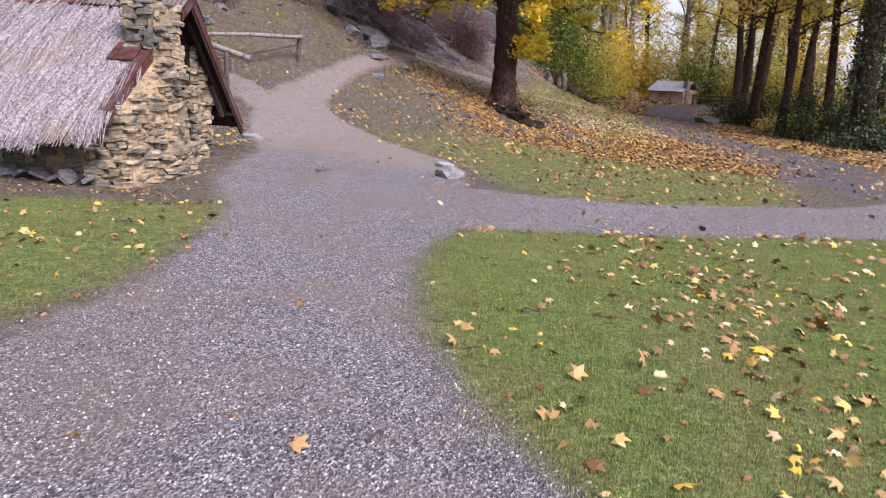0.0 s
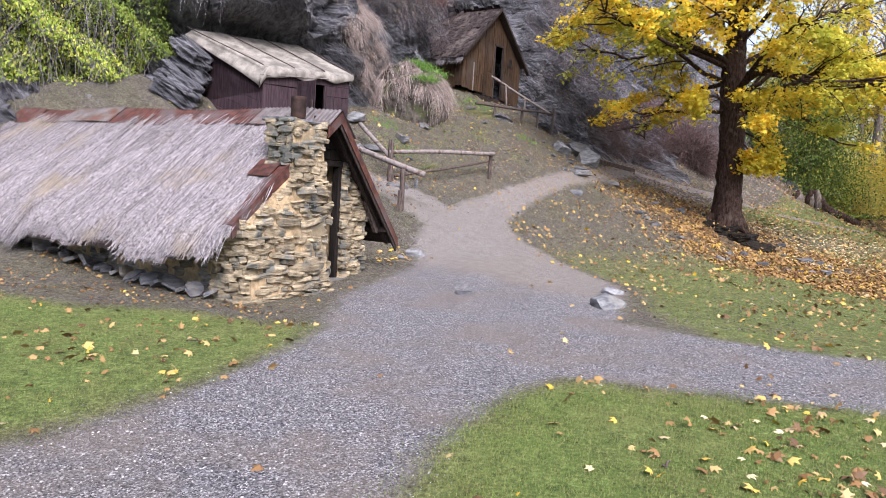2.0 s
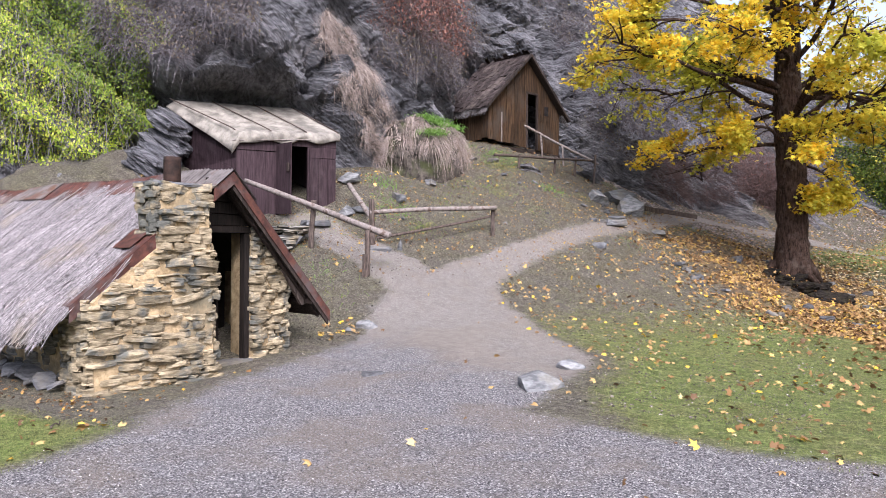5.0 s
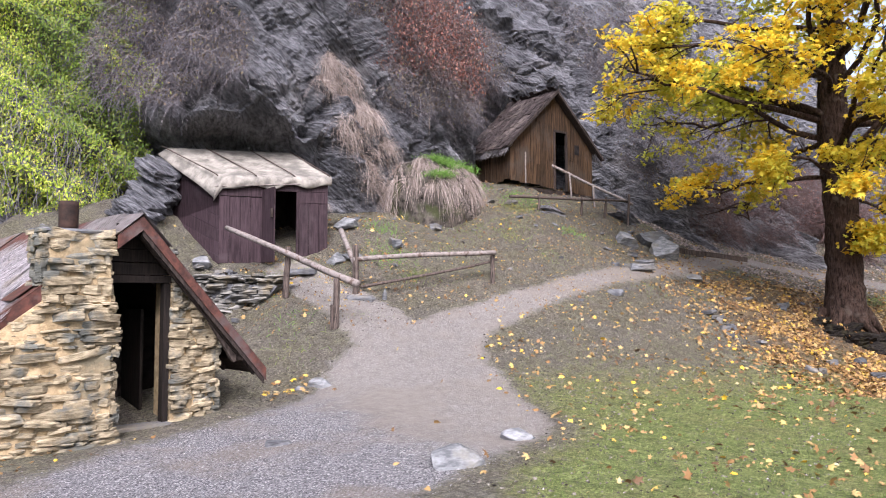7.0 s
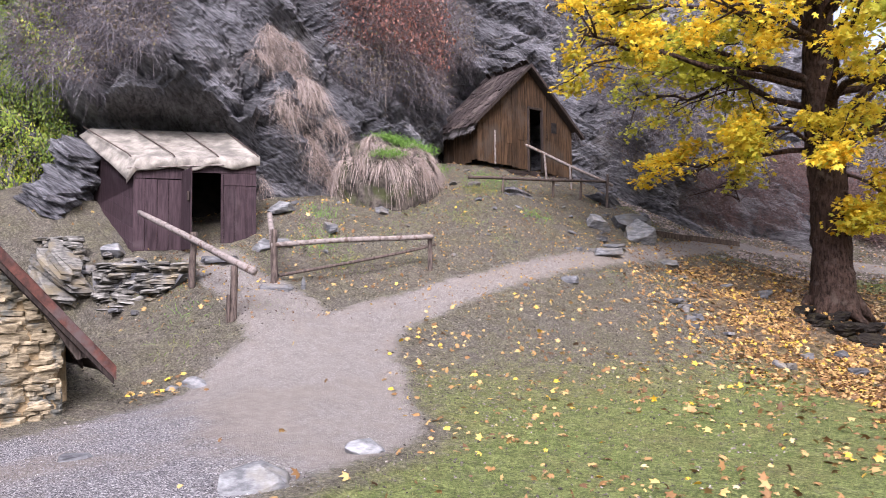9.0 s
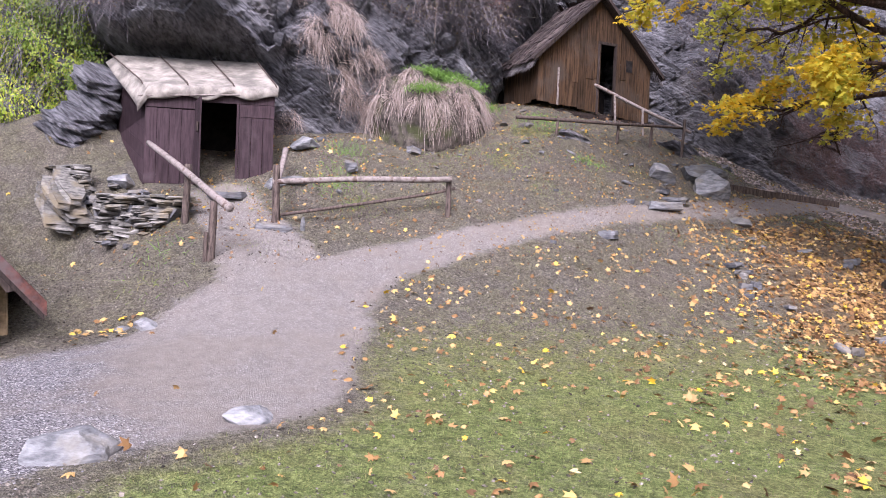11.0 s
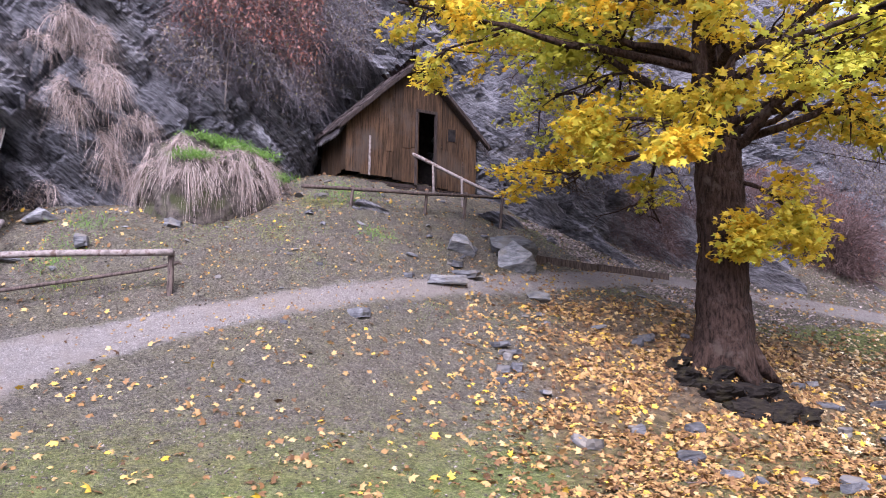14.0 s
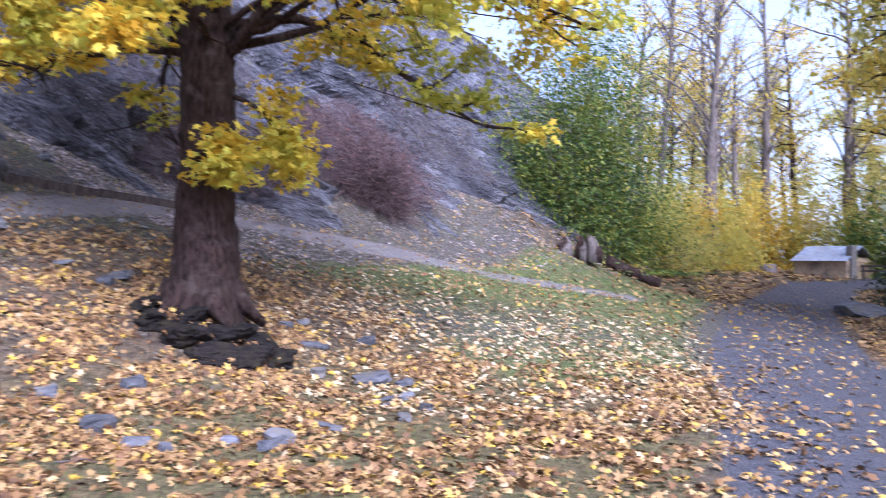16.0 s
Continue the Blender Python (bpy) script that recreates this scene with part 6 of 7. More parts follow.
PLACES = {0: [(18.6, 41), (15.6, 29.3), (17.2, 35), (21, 38), (16.5, 44.5), (20.5, 47), (24, 31), (25, 43), (19.8, 27), (28, 36), (22, 55), (27, 60), (32, 50), (30, 72), (36, 62), (18, 72), (9.5, 74), (24, 76), (14, 80), (19.5, 84), (6, 86)],
          1: [(16.9, 31.6), (19.6, 33), (18.3, 29.3), (22.8, 34.5), (17.8, 48), (23.5, 50), (26, 39), (29, 45), (24, 66), (33, 58), (4, 70), (27, 80), (38, 74), (15.6, 41.2), (21, 63), (34, 84), (0, 78), (22, 24), (16.2, 74), (11.5, 77), (21.5, 71), (8, 80), (26, 70), (17, 88), (12, 92)],
          2: [(13, 66), (11.7, 61.5), (8.4, 62), (15.5, 68), (20, 66.5), (12.6, 70.5), (7, 68)]}
rt = np.random.default_rng(91)
for k, src in ((0, GOLDEN), (1, LIME), (2, BARE)):
    for x, y in PLACES[k]:
        s = rt.uniform(0.85, 1.2)
        ob = copy_thing(src, pose(x, y, land1(x, y) - 0.05, rt.normal(0, 2), rt.normal(0, 2), rt.uniform(0, 360)))
        ob.scale = (s, s, s * rt.uniform(0.9, 1.15))


def bush(name, x, y, z, rx, ry, rz, count, size, material, label, twig=None, twigs=0, seed=0, clumps=26, kindname="shrub", spread=0.24):
    """A shrub: clumps of leaves through an uneven dome, with stems."""
    rng = np.random.default_rng(seed)
    ob = thing(name, pose(x, y, z), label, kindname)
    u = rng.normal(0, 1, (clumps, 3))
    u /= np.linalg.norm(u, axis=1)[:, None]
    u[:, 2] = np.abs(u[:, 2])
    cen = u * rng.uniform(0.55, 1.0, clumps)[:, None] * np.array([rx, ry, rz])
    stems = []
    for c in cen:
        pts = limb_path((c[0] * 0.15, c[1] * 0.15, -0.2), c, np.linalg.norm(c) + 0.2, rng, 6, 0.0, 0.07)
        stems.append(tube_np(pts, np.linspace(0.03, 0.008, 6), 4))
    v, f = join(stems)
    put("stemwork", mesh_np("stemwork", v, f, twig or GREYBARK), ob)
    if count:
        w = rng.integers(0, clumps, count)
        pos = cen[w] + rng.normal(0, 1, (count, 3)) * np.array([rx, ry, rz]) * spread
        pos[:, 2] = np.maximum(pos[:, 2], -0.1)
        v, f = scatter(OVAL_V, OVAL_F, pos, turns(count, 0.7, rng), rng.uniform(*size, count))
        put("foliage", mesh_np("foliage", v, f, material, False), ob, kind="stuff")
    if twigs:
        w = rng.integers(0, clumps, twigs)
        pos = cen[w] * rng.uniform(0.3, 1.0, (twigs, 1)) + rng.normal(0, 1, (twigs, 3)) * np.array([rx, ry, rz]) * 0.16
        way = pos / np.array([rx, ry, rz]) + rng.normal(0, 0.7, (twigs, 3)) + np.array([0, 0, 0.3])
        put("brush", strands_me("brush", pos, way, rng.uniform(0.3, 0.8, twigs), 0.006, 0.35, twig or TWIG, rng), ob, kind="stuff")
    return ob


def strands_me(name, pos, way, length, width, droop, material, rng):
    """Thin bent ribbons from pos along way that sag under their weight."""
    n = len(pos)
    way = way / (np.linalg.norm(way, axis=1)[:, None] + 1e-9)
    side = np.cross(way, rng.normal(0, 1, (n, 3)))
    side /= np.linalg.norm(side, axis=1)[:, None] + 1e-9
    verts = np.zeros((n, 8, 3))
    curl = rng.normal(0, 0.12, (n, 3))
    for k, t in enumerate((0.0, 0.35, 0.7, 1.0)):
        p = pos + way * (length * t)[:, None] + curl * (length * t * t)[:, None]
        p[:, 2] -= droop * length * t * t
        hw = width * (1 - 0.7 * t)
        verts[:, 2 * k], verts[:, 2 * k + 1] = p - side * hw, p + side * hw
    f0 = np.array([[0, 1, 3, 2], [2, 3, 5, 4], [4, 5, 7, 6]])
    return mesh_np(name, verts.reshape(-1, 3), (f0[None] + (np.arange(n) * 8)[:, None, None]).reshape(-1, 4), material)


# reddish brush and pale rock at the cliff's shoulder
bush("reddish_bush", 0.35, 35.9, land1(0.35, 35.9), 1.2, 0.9, 2.2, 500, (0.05, 0.09), REDLEAF, "dense reddish leafless bush at the cliff foot", REDTWIG, 7000, 181, 34)
# shrubs at the foot of the slope and along the wood's edge
bush("large_shrub", 5.3, 45.2, 1.7, 3.1, 2.5, 8.3, 60000, (0.08, 0.17), GREENBUSH, "tall dense green shrub turning yellow at the slope's foot", seed=1, clumps=75)
bush("shrub", 7.9, 47.0, 1.2, 1.7, 1.7, 3.1, 7000, (0.1, 0.22), YELLOWGREEN, "pale yellow-green shrub beside the clearing", seed=2, clumps=30)
bush("shrub", 8.6, 51.5, 1.3, 2.0, 1.8, 4.2, 6500, (0.12, 0.26), YELLOWGREEN, "yellowing shrub at the wood's edge", seed=3)
bush("shrub", 10.4, 55.5, 1.4, 2.2, 1.8, 3.6, 5500, (0.12, 0.26), GOLD, "golden shrub at the wood's edge", seed=4)
for i, (x, y, h) in enumerate(((12.3, 64.5, 4.2), (15, 66, 4.5), (18, 65, 5), (20.5, 62, 4), (23, 59, 4.5), (25.5, 55, 5), (9, 66, 5), (27.5, 50, 5), (22.5, 68, 6), (5, 62, 6), (14, 71, 6), (28, 64, 6))):
    bush("shrub", x, y, land1(x, y), 2.5, 2.2, h, 5200, (0.16, 0.34), (YELLOWGREEN, GOLD, YELLOWGREEN, GREENBUSH)[i % 4], "leafy autumn shrub at the far wood's edge", seed=20 + i, clumps=24)
for i, (x, y) in enumerate(((15.2, 27.8), (16.4, 30.2), (14.9, 32), (15.5, 35), (17.5, 33), (16.2, 38.5), (18.6, 30.5), (14.8, 40), (17, 26.2), (19.6, 36))):
    bush("undergrowth_shrub", x, y, land1(x, y), 1.3, 1.3, 0.9 + 0.5 * (i % 3), 3600, (0.08, 0.17), YELLOWGREEN if i in (3, 9) else IVY, "dark ivy and low shrubs under the trees", seed=50 + i, clumps=20)
ivyt = np.random.default_rng(7)
cnt = 5200
ang, hh = ivyt.uniform(0, 6.28, cnt), ivyt.uniform(0, 7.5, cnt) ** 1.0
rad = 0.42 + 0.25 * (1 - hh / 8) + ivyt.normal(0, 0.07, cnt)
iv = thing("ivy_covered_trunk", pose(15.7, 29.3, land1(15.7, 29.3)), "tree trunk wrapped thickly in dark ivy", "ivy")
v, f = scatter(OVAL_V, OVAL_F, np.stack([rad * np.cos(ang), rad * np.sin(ang), hh], 1), turns(cnt, 0.9, ivyt), ivyt.uniform(0.09, 0.17, cnt))
put("ivy", mesh_np("ivy", v, f, IVY, False), iv, kind="stuff")
v, f = tube_np([(0, 0, -0.3), (0, 0, 3), (0.1, 0, 8), (0.1, 0, 13)], [0.4, 0.36, 0.3, 0.15], 10, 0.1)
put("trunk", mesh_np("trunk", v, f, BARK), iv)

# ---- growth on the cliff ----
fine_s = np.arange(0, chord[-1] - 1, 0.1)
fine_x, fine_y, _ = face_line(fine_s)


def s_at(x, y):
    return float(fine_s[np.argmin((fine_x - x) ** 2 + (fine_y - y) ** 2)])


def cliff_growth(name, label, s0, s1, z0, z1, n, rng, seed, cut=0.0, scale=0.7):
    """Random places on the face in a patch with ragged edges, and its outward ways."""
    s, z = rng.uniform(s0, s1, n), rng.uniform(z0, z1, n)
    u, w = (s - s0) / (s1 - s0) * 2 - 1, (z - z0) / (z1 - z0) * 2 - 1
    keep = fbm(np.stack([s * scale, z * scale, s * 0], 1), 3, seed) + 0.75 - (u ** 4 + w ** 4) * 0.8 > cut
    s, z = s[keep], z[keep]
    return cliff_at(s, z)


def vines():
    rng = np.random.default_rng(101)
    ob = thing("vine_curtain", pose(-13, 12.5, 3), "curtain of lime-green and yellow vine leaves over the bank", "vines")
    base = Vector((-13, 12.5, 3))
    p, o = cliff_growth("v", "", s_at(-19, 7), s_at(-10.3, 16.1), 2.2, 13.5, 200000, rng, 3, 0.05, 0.6)
    p = p + o * rng.uniform(0.0, 0.38, (len(p), 1)) ** 1.0 + rng.normal(0, 0.03, p.shape)
    v, f = scatter(OVAL_V, OVAL_F, p - np.array(base), turns(len(p), 0.8, rng, o * 0.6 + np.array([0, 0, 0.6])), rng.uniform(0.045, 0.1, len(p)))
    put("foliage", mesh_np("foliage", v, f, VINE, False), ob, kind="stuff")
    q, o = cliff_growth("v", "", s_at(-20, 6), s_at(-10.7, 15.6), 2.2, 8.2, 5000, rng, 4, 0.4)
    put("bine", strands_me("bine", q + o * 0.25 - np.array(base), o * 0.4 + rng.normal(0, 0.3, q.shape) + np.array([0, 0, -0.4]), rng.uniform(0.4, 1.1, len(q)), 0.006, 0.7, TWIG, rng), ob, kind="stuff")


vines()


def bramble(name, label, s0, s1, z0, z1, n, leaves, seed, leafmat, twigmat, out=0.5, cut=0.35, size=(0.04, 0.09), length=(0.3, 0.9)):
    rng = np.random.default_rng(seed)
    p, o = cliff_growth(name, label, s0, s1, z0, z1, n, rng, seed, cut)
    base = p.mean(0)
    ob = thing(name, pose(*base), label, "shrub")
    q = p + o * rng.uniform(-0.05, out, (len(p), 1))
    put("brush", strands_me("brush", q - base, o * 0.5 + rng.normal(0, 0.8, q.shape) + np.array([0, 0, 0.1]), rng.uniform(*length, len(q)) * 0.8, 0.0042, 0.55, twigmat, rng), ob, kind="stuff")
    if leaves:
        p, o = cliff_growth(name, label, s0, s1, z0, z1, leaves, rng, seed, cut)
        q = p + o * rng.uniform(0.05, out * 1.2, (len(p), 1)) + rng.normal(0, 0.05, p.shape)
        v, f = scatter(OVAL_V, OVAL_F, q - base, turns(len(q), 0.9, rng), rng.uniform(*size, len(q)))
        put("foliage", mesh_np("foliage", v, f, leafmat, False), ob, kind="stuff")


bramble("bramble_thicket", "grey leafless bramble thicket on the cliff", s_at(-11.5, 14.8), s_at(-9.3, 17.7), 5.8, 10.5, 18000, 9000, 111, BRAMBLE, TWIG, 0.7, 0.3)
bramble("bramble_thicket", "dark tangled bramble hanging on the cliff", s_at(-8.6, 20.6), s_at(-7.0, 26.8), 6.4, 11.5, 20000, 16000, 112, BRAMBLE, TWIG, 0.7, 0.3)
bramble("red_leaved_shrub", "shrub with dull red leaves on the cliff", s_at(-8.4, 21.4), s_at(-7.5, 24.9), 7.4, 10.8, 8000, 5500, 113, REDLEAF, REDTWIG, 1.1, 0.2, (0.06, 0.12))
bramble("bramble_thicket", "leafy climbers along the upper cliff", s_at(-14, 12), s_at(-8.4, 21), 9.5, 15, 9000, 14000, 114, GREENBUSH, TWIG, 0.7, 0.45, (0.06, 0.13))
bramble("reddish_thicket", "reddish leafless thicket at the cliff foot", s_at(-2.4, 35.2), s_at(-0.5, 39.3), 3.4, 6.6, 13000, 900, 115, REDLEAF, REDTWIG, 0.9, 0.3)
bramble("reddish_thicket", "reddish dry brush at the cliff foot", s_at(-4.4, 31.2), s_at(-2.5, 35), 3.2, 5.4, 6000, 0, 116, REDLEAF, REDTWIG, 0.5, 0.45)
bramble("cliff_shrub", "grey-green shrub hanging on the cliff's shoulder", s_at(-0.6, 39.2), s_at(2.0, 44), 4.5, 9, 9000, 7000, 117, BRAMBLE, TWIG, 0.9, 0.35)
bramble("bramble_thicket", "sparse dry brush high on the cliff", s_at(-6.8, 27.4), s_at(-2.5, 35), 8, 15, 9000, 5000, 118, BRAMBLE, TWIG, 0.5, 0.55)

bramble("bramble_thicket", "dark reddish-brown brush over the cliff behind the maple", s_at(-5.6, 29.0), s_at(-2.2, 35.4), 4.4, 10.5, 15000, 5000, 119, BRAMBLE, TWIG, 0.6, 0.25)


def hanging_grass(label, s0, s1, z0, z1, n, seed, length=(0.5, 1.2)):
    rng = np.random.default_rng(seed)
    p, o = cliff_growth("g", "", s0, s1, z0, z1, n, rng, seed, 0.66, 1.6)
    base = p.mean(0)
    ob = thing("hanging_grass", pose(*base), label, "grass", kind="stuff")
    put("strands", strands_me("strands", p - base + o * 0.05, o * 0.8 + 0.9 * np.stack([fbm(p * 2.5, 2, 7), fbm(p * 2.5, 2, 8), fbm(p * 2.5, 2, 9)], 1) + rng.normal(0, 0.6, p.shape) + np.array([0, 0, 0.2]), rng.uniform(*length, len(p)), 0.004, 1.1, DRYGRASS, rng), ob, kind="stuff")


hanging_grass("bleached dry grass hanging down the rock face", s_at(-9.0, 18.9), s_at(-8.3, 20.6), 4.6, 7.8, 15000, 121, (0.2, 0.55))
hanging_grass("bleached dry grass hanging down the rock face", s_at(-8.6, 19.8), s_at(-8.3, 21.4), 3.8, 5.8, 7000, 122, (0.2, 0.5))
hanging_grass("dry grass fringe over the shed's rock", s_at(-9.0, 18.2), s_at(-8.6, 19.8), 3.0, 4.4, 1500, 123, (0.2, 0.5))

# grass on the mound
rm = np.random.default_rng(131)
a, e = rm.uniform(0, 6.28, 22000), np.arcsin(rm.uniform(0.2, 0.85, 22000))
dirs = np.stack([np.cos(a) * np.cos(e), np.sin(a) * np.cos(e), np.sin(e)], 1)
shaped = np.column_stack([dirs[:, :2], np.abs(dirs[:, 2]) ** 0.6])
mp = mound_shape(shaped)
cent = mp[rm.integers(0, len(mp), 95)]
gap = ((mp[:, None] - cent[None]) ** 2).sum(-1)
own, nearest = np.argmin(gap, 1), np.min(gap, 1)
tufty = nearest < 0.016
dirs, mp, own = dirs[tufty], mp[tufty], own[tufty]
lean = rm.normal(0, 0.7, (95, 3))[own] + (mp - cent[own]) * 5
long = rm.uniform(0.6, 1.6, 95)[own]
put("dry_grass", strands_me("dry_grass", mp, dirs * np.array([1, 1, 0.6]) + lean + rm.normal(0, 0.4, mp.shape), rm.uniform(0.16, 0.44, len(mp)) * long, 0.0042, 1.25, DRYGRASS, rm), mound, label="bleached overhanging grass", kind="stuff")
crest = np.array([(0.35, -0.1, 0.9), (0.55, 0.3, 0.75), (0.2, -0.4, 0.9), (0.6, -0.15, 0.75), (-0.1, 0.2, 0.95), (0.75, 0.55, 0.45), (0.5, -0.8, 0.45)])
crest = mound_shape(np.column_stack([crest[:, :2], crest[:, 2] ** 0.6]))
top = crest[rm.integers(0, 7, 5200)] + rm.normal(0, 1, (5200, 3)) * np.array([0.17, 0.2, 0.05])
put("green_tuft", strands_me("green_tuft", top, rm.normal(0, 0.4, top.shape) + np.array([0.2, -0.2, 0.9]), rm.uniform(0.07, 0.2, len(top)), 0.007, 0.6, FRESH, rm), mound, label="fresh green grass tuft", kind="stuff")


def tuft(x, y, n, r, size, material, label, seed, z=None):
    rng = np.random.default_rng(seed)
    pos = np.column_stack([rng.normal(0, r, n), rng.normal(0, r, n), np.zeros(n)])
    z0 = land1(x, y) if z is None else z
    pos[:, 2] = land(pos[:, 0] + x, pos[:, 1] + y) - z0 if z is None else 0
    ob = thing("grass_tuft", pose(x, y, z0), label, "grass", "tufts on the slope")
    put("grass", strands_me("grass", pos, rng.normal(0, 0.5, pos.shape) + np.array([0, 0, 0.8]), rng.uniform(*size, n), 0.005, 0.4, material, rng), ob, kind="stuff")


for i, (x, y, n, r) in enumerate(((-5.9, 24.2, 500, 0.3), (-5.6, 23.4, 400, 0.25), (-6.0, 18.7, 300, 0.22), (-5.2, 18.6, 200, 0.2), (-5.3, 15.3, 60, 0.22), (-4.7, 14.8, 70, 0.25), (-6.8, 19.4, 260, 0.25), (-4.9, 22.0, 200, 0.25), (-4.1, 23.6, 160, 0.2))):
    tuft(x, y, n, r, (0.06, 0.2), FRESH if i % 2 == 0 else BLADES, "small weedy green tuft on bare earth", 140 + i)


# ---- fallen leaves, gravel and grass ----
rl = np.random.default_rng(201)


def litter(name, label, x0, x1, y0, y1, density, n, size, material, lift=0.012, tilt=0.22):
    """Leaves strewn on the ground; density(x, y, z) from 0 to 1 thins them."""
    x, y = rl.uniform(x0, x1, n), rl.uniform(y0, y1, n)
    z = land(x, y)
    keep = rl.random(n) < density(x, y, z)
    x, y, z = x[keep], y[keep], z[keep]
    up = normals(x, y)
    rot = turns(len(x), tilt, rl, up)
    curl = rl.uniform(0.6, 2.6, len(x))
    sz = rl.uniform(size[0], size[1], len(x))
    v, f = scatter(STAR_V, STAR_F, np.stack([x, y, z + lift + rl.uniform(0, 0.012, len(x))], 1), rot, np.stack([sz, sz, sz * curl], 1))
    put(name, mesh_np(name, v, f, material, False), label=label, category="leaves", kind="stuff")


def near_hut(x, y):
    c, s = math.cos(radians(80.2)), math.sin(radians(80.2))
    u, w = (x + 3.95) * c + (y - 11.6) * s, -(x + 3.95) * s + (y - 11.6) * c
    return (u > -2.0) & (u < 1.3) & (w > -0.2)


def sparse(x, y, z):
    g, t, a = zones(x, y, z)
    d = 0.035 + 0.22 * np.clip(t, 0, 1) + 0.06 * sstep(0.3, 1.0, z) * sstep(5.2, 4.2, z)
    d *= 0.25 + 0.75 * (1 - np.clip(g, 0, 1))
    d *= 0.45 + 0.55 * sstep(-1, 4, x) + 0.3 * sstep(0, -3, x) * sstep(9, 7, y)
    d *= 0.25 + 1.9 * sstep(0.36, 0.72, 0.6 * vnoise(flat3(x, y, 0.9), 6) + 0.4 * vnoise(flat3(x, y, 4.5), 66))
    m = inside(x, y, MEADOW)
    d += 0.42 * sstep(-0.3, 0.6, m) * sstep(12, 18, y) * sstep(0.38, 0.7, 0.6 * vnoise(flat3(x, y, 1.4), 8) + 0.4 * vnoise(flat3(x, y, 5), 68))
    d += 0.25 * sstep(-0.25, 0.05, m) * sstep(0.35, 0.05, m) * sstep(1.5, -1.0, x)
    d += 0.11 * sstep(0.6, 2.0, z) * sstep(5.4, 4.8, z) * vnoise(flat3(x, y, 0.8), 31) + 0.12 * sstep(2, 3.5, x) * sstep(25, 28, y)
    d += 0.10 * a + 0.42 * sstep(0.6, 2.4, x) * sstep(10, 8, y) * vnoise(flat3(x, y, 1.1), 23)
    return np.where(near_hut(x, y), 0, d)


def dense(x, y, z):
    m = inside(x, y, CARPETS) + 0.5 * fbm(flat3(x, y, 0.8), 3, 12)
    return np.clip(sstep(-2.0, 1.3, m) ** 1.8, 0, 1) * (0.05 + 0.95 * sstep(0.36, 0.66, 0.6 * vnoise(flat3(x, y, 2.2), 15) + 0.4 * vnoise(flat3(x, y, 6), 16)))


litter("fallen_leaves", "yellow and tan maple leaves strewn over grass and paths", -10, 12, 1.2, 42, sparse, 66000, (0.045, 0.115), FALLEN, 0.014, 0.5)
litter("leaf_carpet", "thick carpet of tan and orange leaves under the maple", -4, 9.5, 15.5, 31, dense, 160000, (0.045, 0.1), CARPET, 0.02, 0.4)


def roadside(x, y, z):
    r = along(x, y, ROAD)
    return sstep(0.0, -0.3, r) * sstep(-4.5, -1.0, r) * sstep(9, 10.5, x) * sstep(15, 19, y)


litter("leaf_carpet", "brown leaf litter along the asphalt path's edge", 6.5, 20, 12, 50, roadside, 70000, (0.06, 0.12), CARPET, 0.02, 0.3)
litter("fallen_leaves", "pale yellow leaves dropped on the asphalt", 6.5, 20, 12, 50, lambda x, y, z: sstep(-0.1, 0.2, along(x, y, ROAD)), 3600, (0.05, 0.11), FALLEN, 0.012, 0.15)
litter("leaf_carpet", "pale fallen leaves across the far clearing", 3, 22, 42, 66, lambda x, y, z: 0.8 * sstep(0.0, -0.6, along(x, y, ROAD)), 9000, (0.16, 0.3), CARPET, 0.02, 0.3)
litter("fallen_leaves", "pale tan leaves thinning out over short grass", 2, 8.3, 24.5, 35, lambda x, y, z: sstep(-1.0, 0.3, inside(x, y, MEADOW)) * (0.25 + 0.75 * vnoise(flat3(x, y, 1.1), 57)) * sstep(34, 28, y), 7000, (0.05, 0.105), PALELEAF, 0.015, 0.3)
litter("leaf_litter", "pale dry leaves scattered over the talus slope", -3, 8, 31, 45, lambda x, y, z: sstep(1.4, 2.2, z) * (0.4 + 0.6 * vnoise(flat3(x, y, 1.2), 17)), 3000, (0.06, 0.12), CARPET, 0.02, 0.3)
litter("fallen_leaves", "pale tan leaves strewn over the near lawn", 0.4, 8, 2.2, 10, lambda x, y, z: np.clip(zones(x, y, z)[1], 0, 1) * (0.15 + 0.85 * vnoise(flat3(x, y, 0.9), 91)) * sstep(0.2, 3.2, x), 1150, (0.05, 0.1), PALELEAF, 0.014, 0.35)
litter("fallen_leaves", "yellow leaves lying in drifts at the bank's foot", -4.6, -3.4, 13.4, 14.6, lambda x, y, z: np.exp(-((x + 4.05) ** 2 + (y - 14.0) ** 2) / 0.10), 170, (0.07, 0.12), FALLEN, 0.02, 0.3)


def pebbles(name, label, x0, x1, y0, y1, density, n, size, material):
    x, y = rl.uniform(x0, x1, n), y0 + (y1 - y0) * rl.uniform(0, 1, n) ** 1.6
    z = land(x, y)
    keep = rl.random(n) < density(x, y, z)
    x, y, z = x[keep], y[keep], z[keep]
    ov = np.array([(1, 0, 0), (0, 1, 0), (-1, 0, 0), (0, -1, 0), (0.1, 0.1, 0.7), (0, 0, -0.6)], float)
    of = [(0, 1, 4), (1, 2, 4), (2, 3, 4), (3, 0, 4), (1, 0, 5), (2, 1, 5), (3, 2, 5), (0, 3, 5)]
    sz = rl.uniform(size[0], size[1], len(x)) * rl.uniform(0.6, 1.2, len(x))
    v, f = scatter(ov, of, np.stack([x, y, z + sz * 0.2], 1), turns(len(x), 0.4, rl), np.stack([sz, sz * 0.75, sz * 0.7], 1))
    put(name, mesh_np(name, v, f, material, False), label=label, category="gravel", kind="stuff")


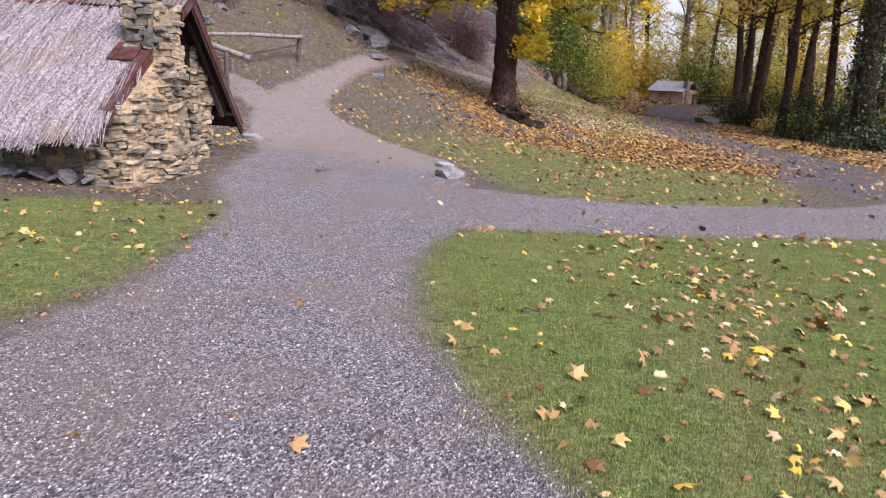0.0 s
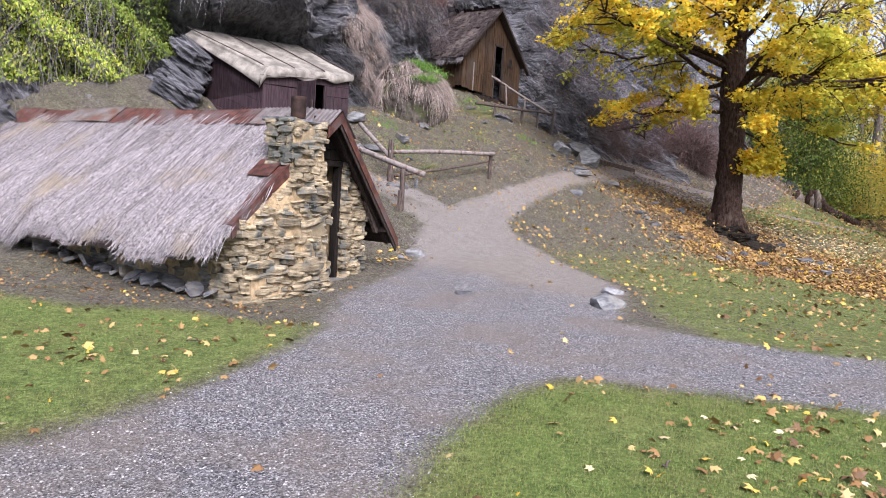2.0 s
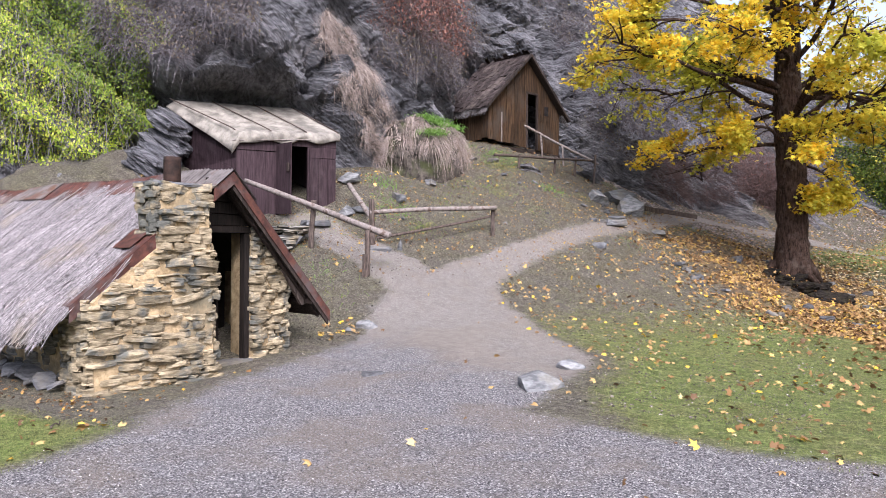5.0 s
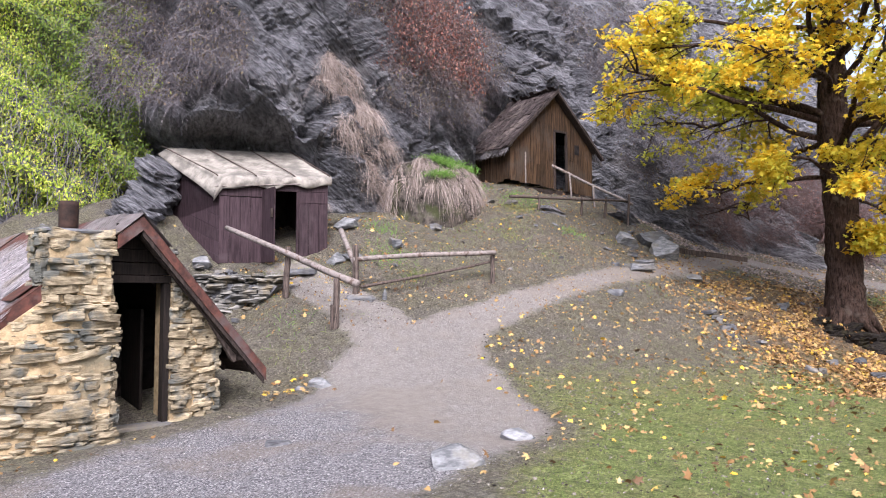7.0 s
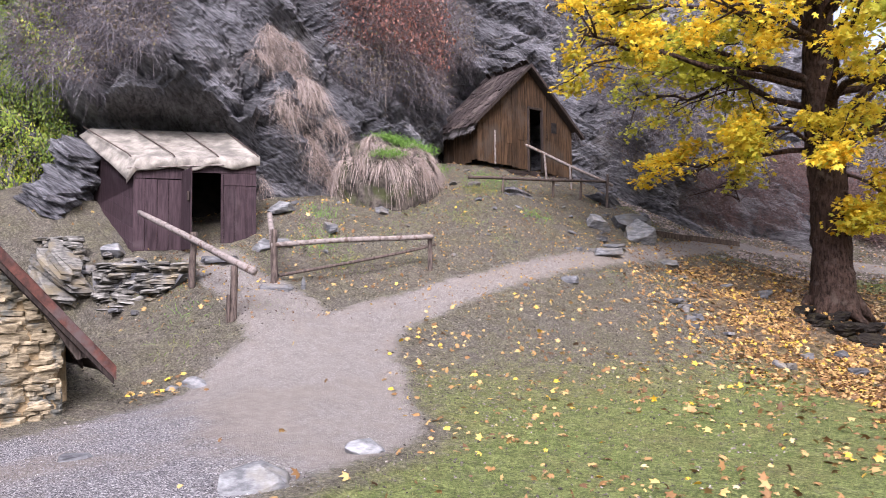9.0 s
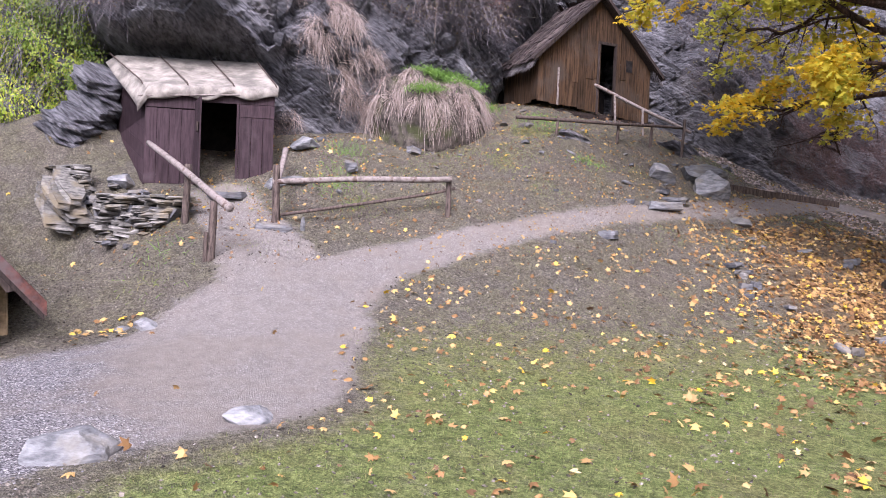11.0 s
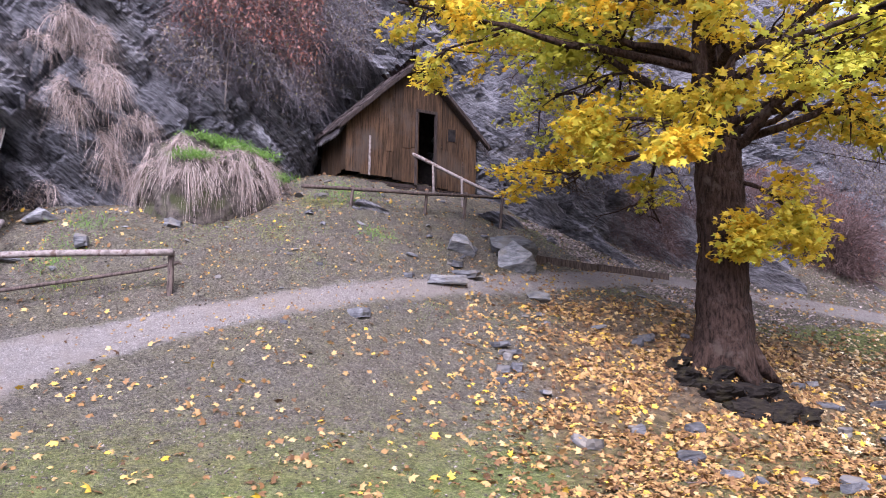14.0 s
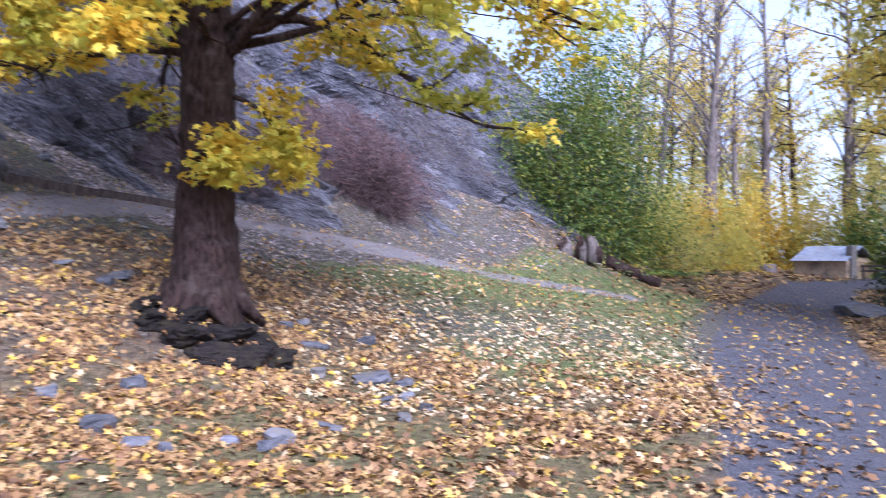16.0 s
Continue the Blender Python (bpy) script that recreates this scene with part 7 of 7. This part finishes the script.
CHIP = M("gravel_chip", (0.11, 0.105, 0.112), (0.26, 0.25, 0.255), 20, (0.45, 0.42, 0.4), 40, (0.56, 0.62), rough=0.8, relief=0.2, vary="island", spread=0.75)
pebbles("gravel_chips", "fine grey gravel chips on the path", -5, 6, 1.4, 13, lambda x, y, z: zones(x, y, z)[0], 110000, (0.005, 0.012), CHIP)
CLOD = M("earth_clod", (0.04, 0.034, 0.028), (0.15, 0.13, 0.108), 15, (0.27, 0.25, 0.225), 30, (0.58, 0.64), rough=0.9, relief=0.3, vary="island", spread=0.6)
pebbles("loose_pebbles", "small grey pebbles on trodden earth", -8, 3, 12, 30, lambda x, y, z: (0.2 + 0.8 * sstep(0.2, 0.6, z)) * (1 - 0.9 * np.clip(zones(x, y, z)[0], 0, 1)) * (along(x, y, GRAVEL_LINES[0]) < 0), 45000, (0.006, 0.026), CLOD)

SCREE = M("pale_scree", (0.12, 0.1, 0.095), (0.33, 0.285, 0.27), 12, (0.3, 0.24, 0.2), 6, rough=0.9, relief=0.3, vary="island", spread=0.5)
pebbles("scree", "pale pinkish-grey stone scree on the talus slope", -4.5, 8, 28.5, 46, lambda x, y, z: sstep(1.4, 2.2, z) * (along(x, y, GRAVEL_LINES[0]) < -0.1) * (0.35 + 0.65 * vnoise(flat3(x, y, 0.9), 27)), 50000, (0.015, 0.055), SCREE)


def turf(name, label, x0, x1, y0, y1, n, height, cover):
    x, y = rl.uniform(x0, x1, n), rl.uniform(y0, y1, n)
    z = land(x, y)
    keep = rl.random(n) < cover(x, y, z)
    x, y, z = x[keep], y[keep], z[keep]
    tv = np.array([(-1, 0, 0), (1, 0, 0), (0.2, 0.35, 1)], float)
    h = rl.uniform(height[0], height[1], len(x))
    v, f = scatter(tv, [(0, 1, 2)], np.stack([x, y, z - 0.003], 1), turns(len(x), 0.35, rl), np.stack([np.full(len(x), 0.0026), h, h], 1))
    put(name, mesh_np(name, v, f, BLADES, False), label=label, category="grass", kind="stuff")


turf("lawn_grass", "short mown grass with yellowed patches", -0.5, 7, 2.0, 9.6, 380000, (0.014, 0.034), lambda x, y, z: np.clip(zones(x, y, z)[1] - 0.3 * vnoise(flat3(x, y, 3), 5), 0, 1))
turf("lawn_grass", "short worn grass beside the hut", -9, -2.2, 3.5, 9.3, 110000, (0.014, 0.032), lambda x, y, z: np.clip(zones(x, y, z)[1] - 0.35 * vnoise(flat3(x, y, 3), 5), 0, 1) * (x < -2.3))
turf("meadow_grass", "thin olive grass on the lower slope", -2.5, 8.2, 10.8, 24, 110000, (0.02, 0.05), lambda x, y, z: np.clip(zones(x, y, z)[1] - 0.35 * vnoise(flat3(x, y, 2), 5), 0, 1))
turf("meadow_grass", "short bright grass between the leaf carpet and the slope", 2.0, 9.0, 23, 40, 90000, (0.03, 0.06), lambda x, y, z: np.clip(zones(x, y, z)[1] - 0.3 * vnoise(flat3(x, y, 2), 5), 0, 1) * (inside(x, y, CARPETS) < 0.3))

turf("slope_weeds", "thin weedy green growth on the bare slope", -7.5, 1.5, 15, 29, 130000, (0.015, 0.05), lambda x, y, z: sstep(1.2, 2.0, z) * sstep(4.6, 4.0, z) * sstep(0.52, 0.72, vnoise(flat3(x, y, 1.1), 33)) * (along(x, y, GRAVEL_LINES[0]) < -0.2))
litter("leaf_litter", "dark brown leaf crumbs on the bare slope", -8, 2.5, 14.5, 30, lambda x, y, z: sstep(1.0, 1.8, z) * sstep(5.4, 4.8, z) * (0.2 + 0.8 * vnoise(flat3(x, y, 1.3), 41)), 16000, (0.02, 0.055), CARPET, 0.012, 0.5)

litter("fallen_leaves", "yellow and brown leaves caught on the root ledge", 1.2, 3.1, 24.3, 25.7, lambda x, y, z: np.exp(-(((x - 2.15) / 0.8) ** 2 + ((y - 24.9) / 0.42) ** 2)), 520, (0.05, 0.1), CARPET, 0.13, 0.5)
litter("leaf_litter", "reddish-brown leaf crumbs on bare earth by the hut", -8, -2.6, 8.4, 10.6, lambda x, y, z: np.where(near_hut(x, y), 0, (0.25 + 0.75 * vnoise(flat3(x, y, 1.5), 47)) * sstep(-0.1, 0.3, -inside(x, y, LEFT_LAWN)) * sstep(-0.2, -0.7, along(x, y, GRAVEL_LINES[0]))), 1500, (0.02, 0.06), CARPET, 0.012, 0.4)

# ---- dead stems and fallen sticks ----
def loose_stick(a, b, r, material, name, label, seed):
    ob = thing(name, pose(*a), label, "stick")
    world_log("stem", a, b, r, r * 0.6, material, ob, "", 0.05, seed)


p, o = cliff_at(np.array([s_at(-8.3, 22.6)]), np.array([7.0]))
loose_stick(tuple(p[0] + o[0] * 0.7 + np.array([0, 0, -0.9])), tuple(p[0] + o[0] * 0.75 + np.array([0.05, 0, 1.5])), 0.022, POLE, "dead_stem", "thin bleached dead stem standing against the cliff", 3)
for i, (x, y, ln, yaw) in enumerate(((0.6, 5.3, 0.14, 20), (1.2, 6.4, 0.1, 70), (-3.4, 7.6, 0.2, 15), (-0.3, 3.2, 0.12, 60), (-0.2, 21.0, 0.3, 120), (-1.2, 22.4, 0.25, 40), (0.4, 20.2, 0.22, 160), (3.0, 21.5, 0.3, 30), (-3.2, 8.6, 0.25, 130), (2.6, 5.1, 0.12, 100))):
    c, q = ln * math.cos(radians(yaw)), ln * math.sin(radians(yaw))
    loose_stick((x, y, land1(x, y) + 0.015), (x + c, y + q, land1(x + c, y + q) + 0.02), 0.009, POST, "fallen_twig", "short dark fallen twig on the ground", 60 + i)
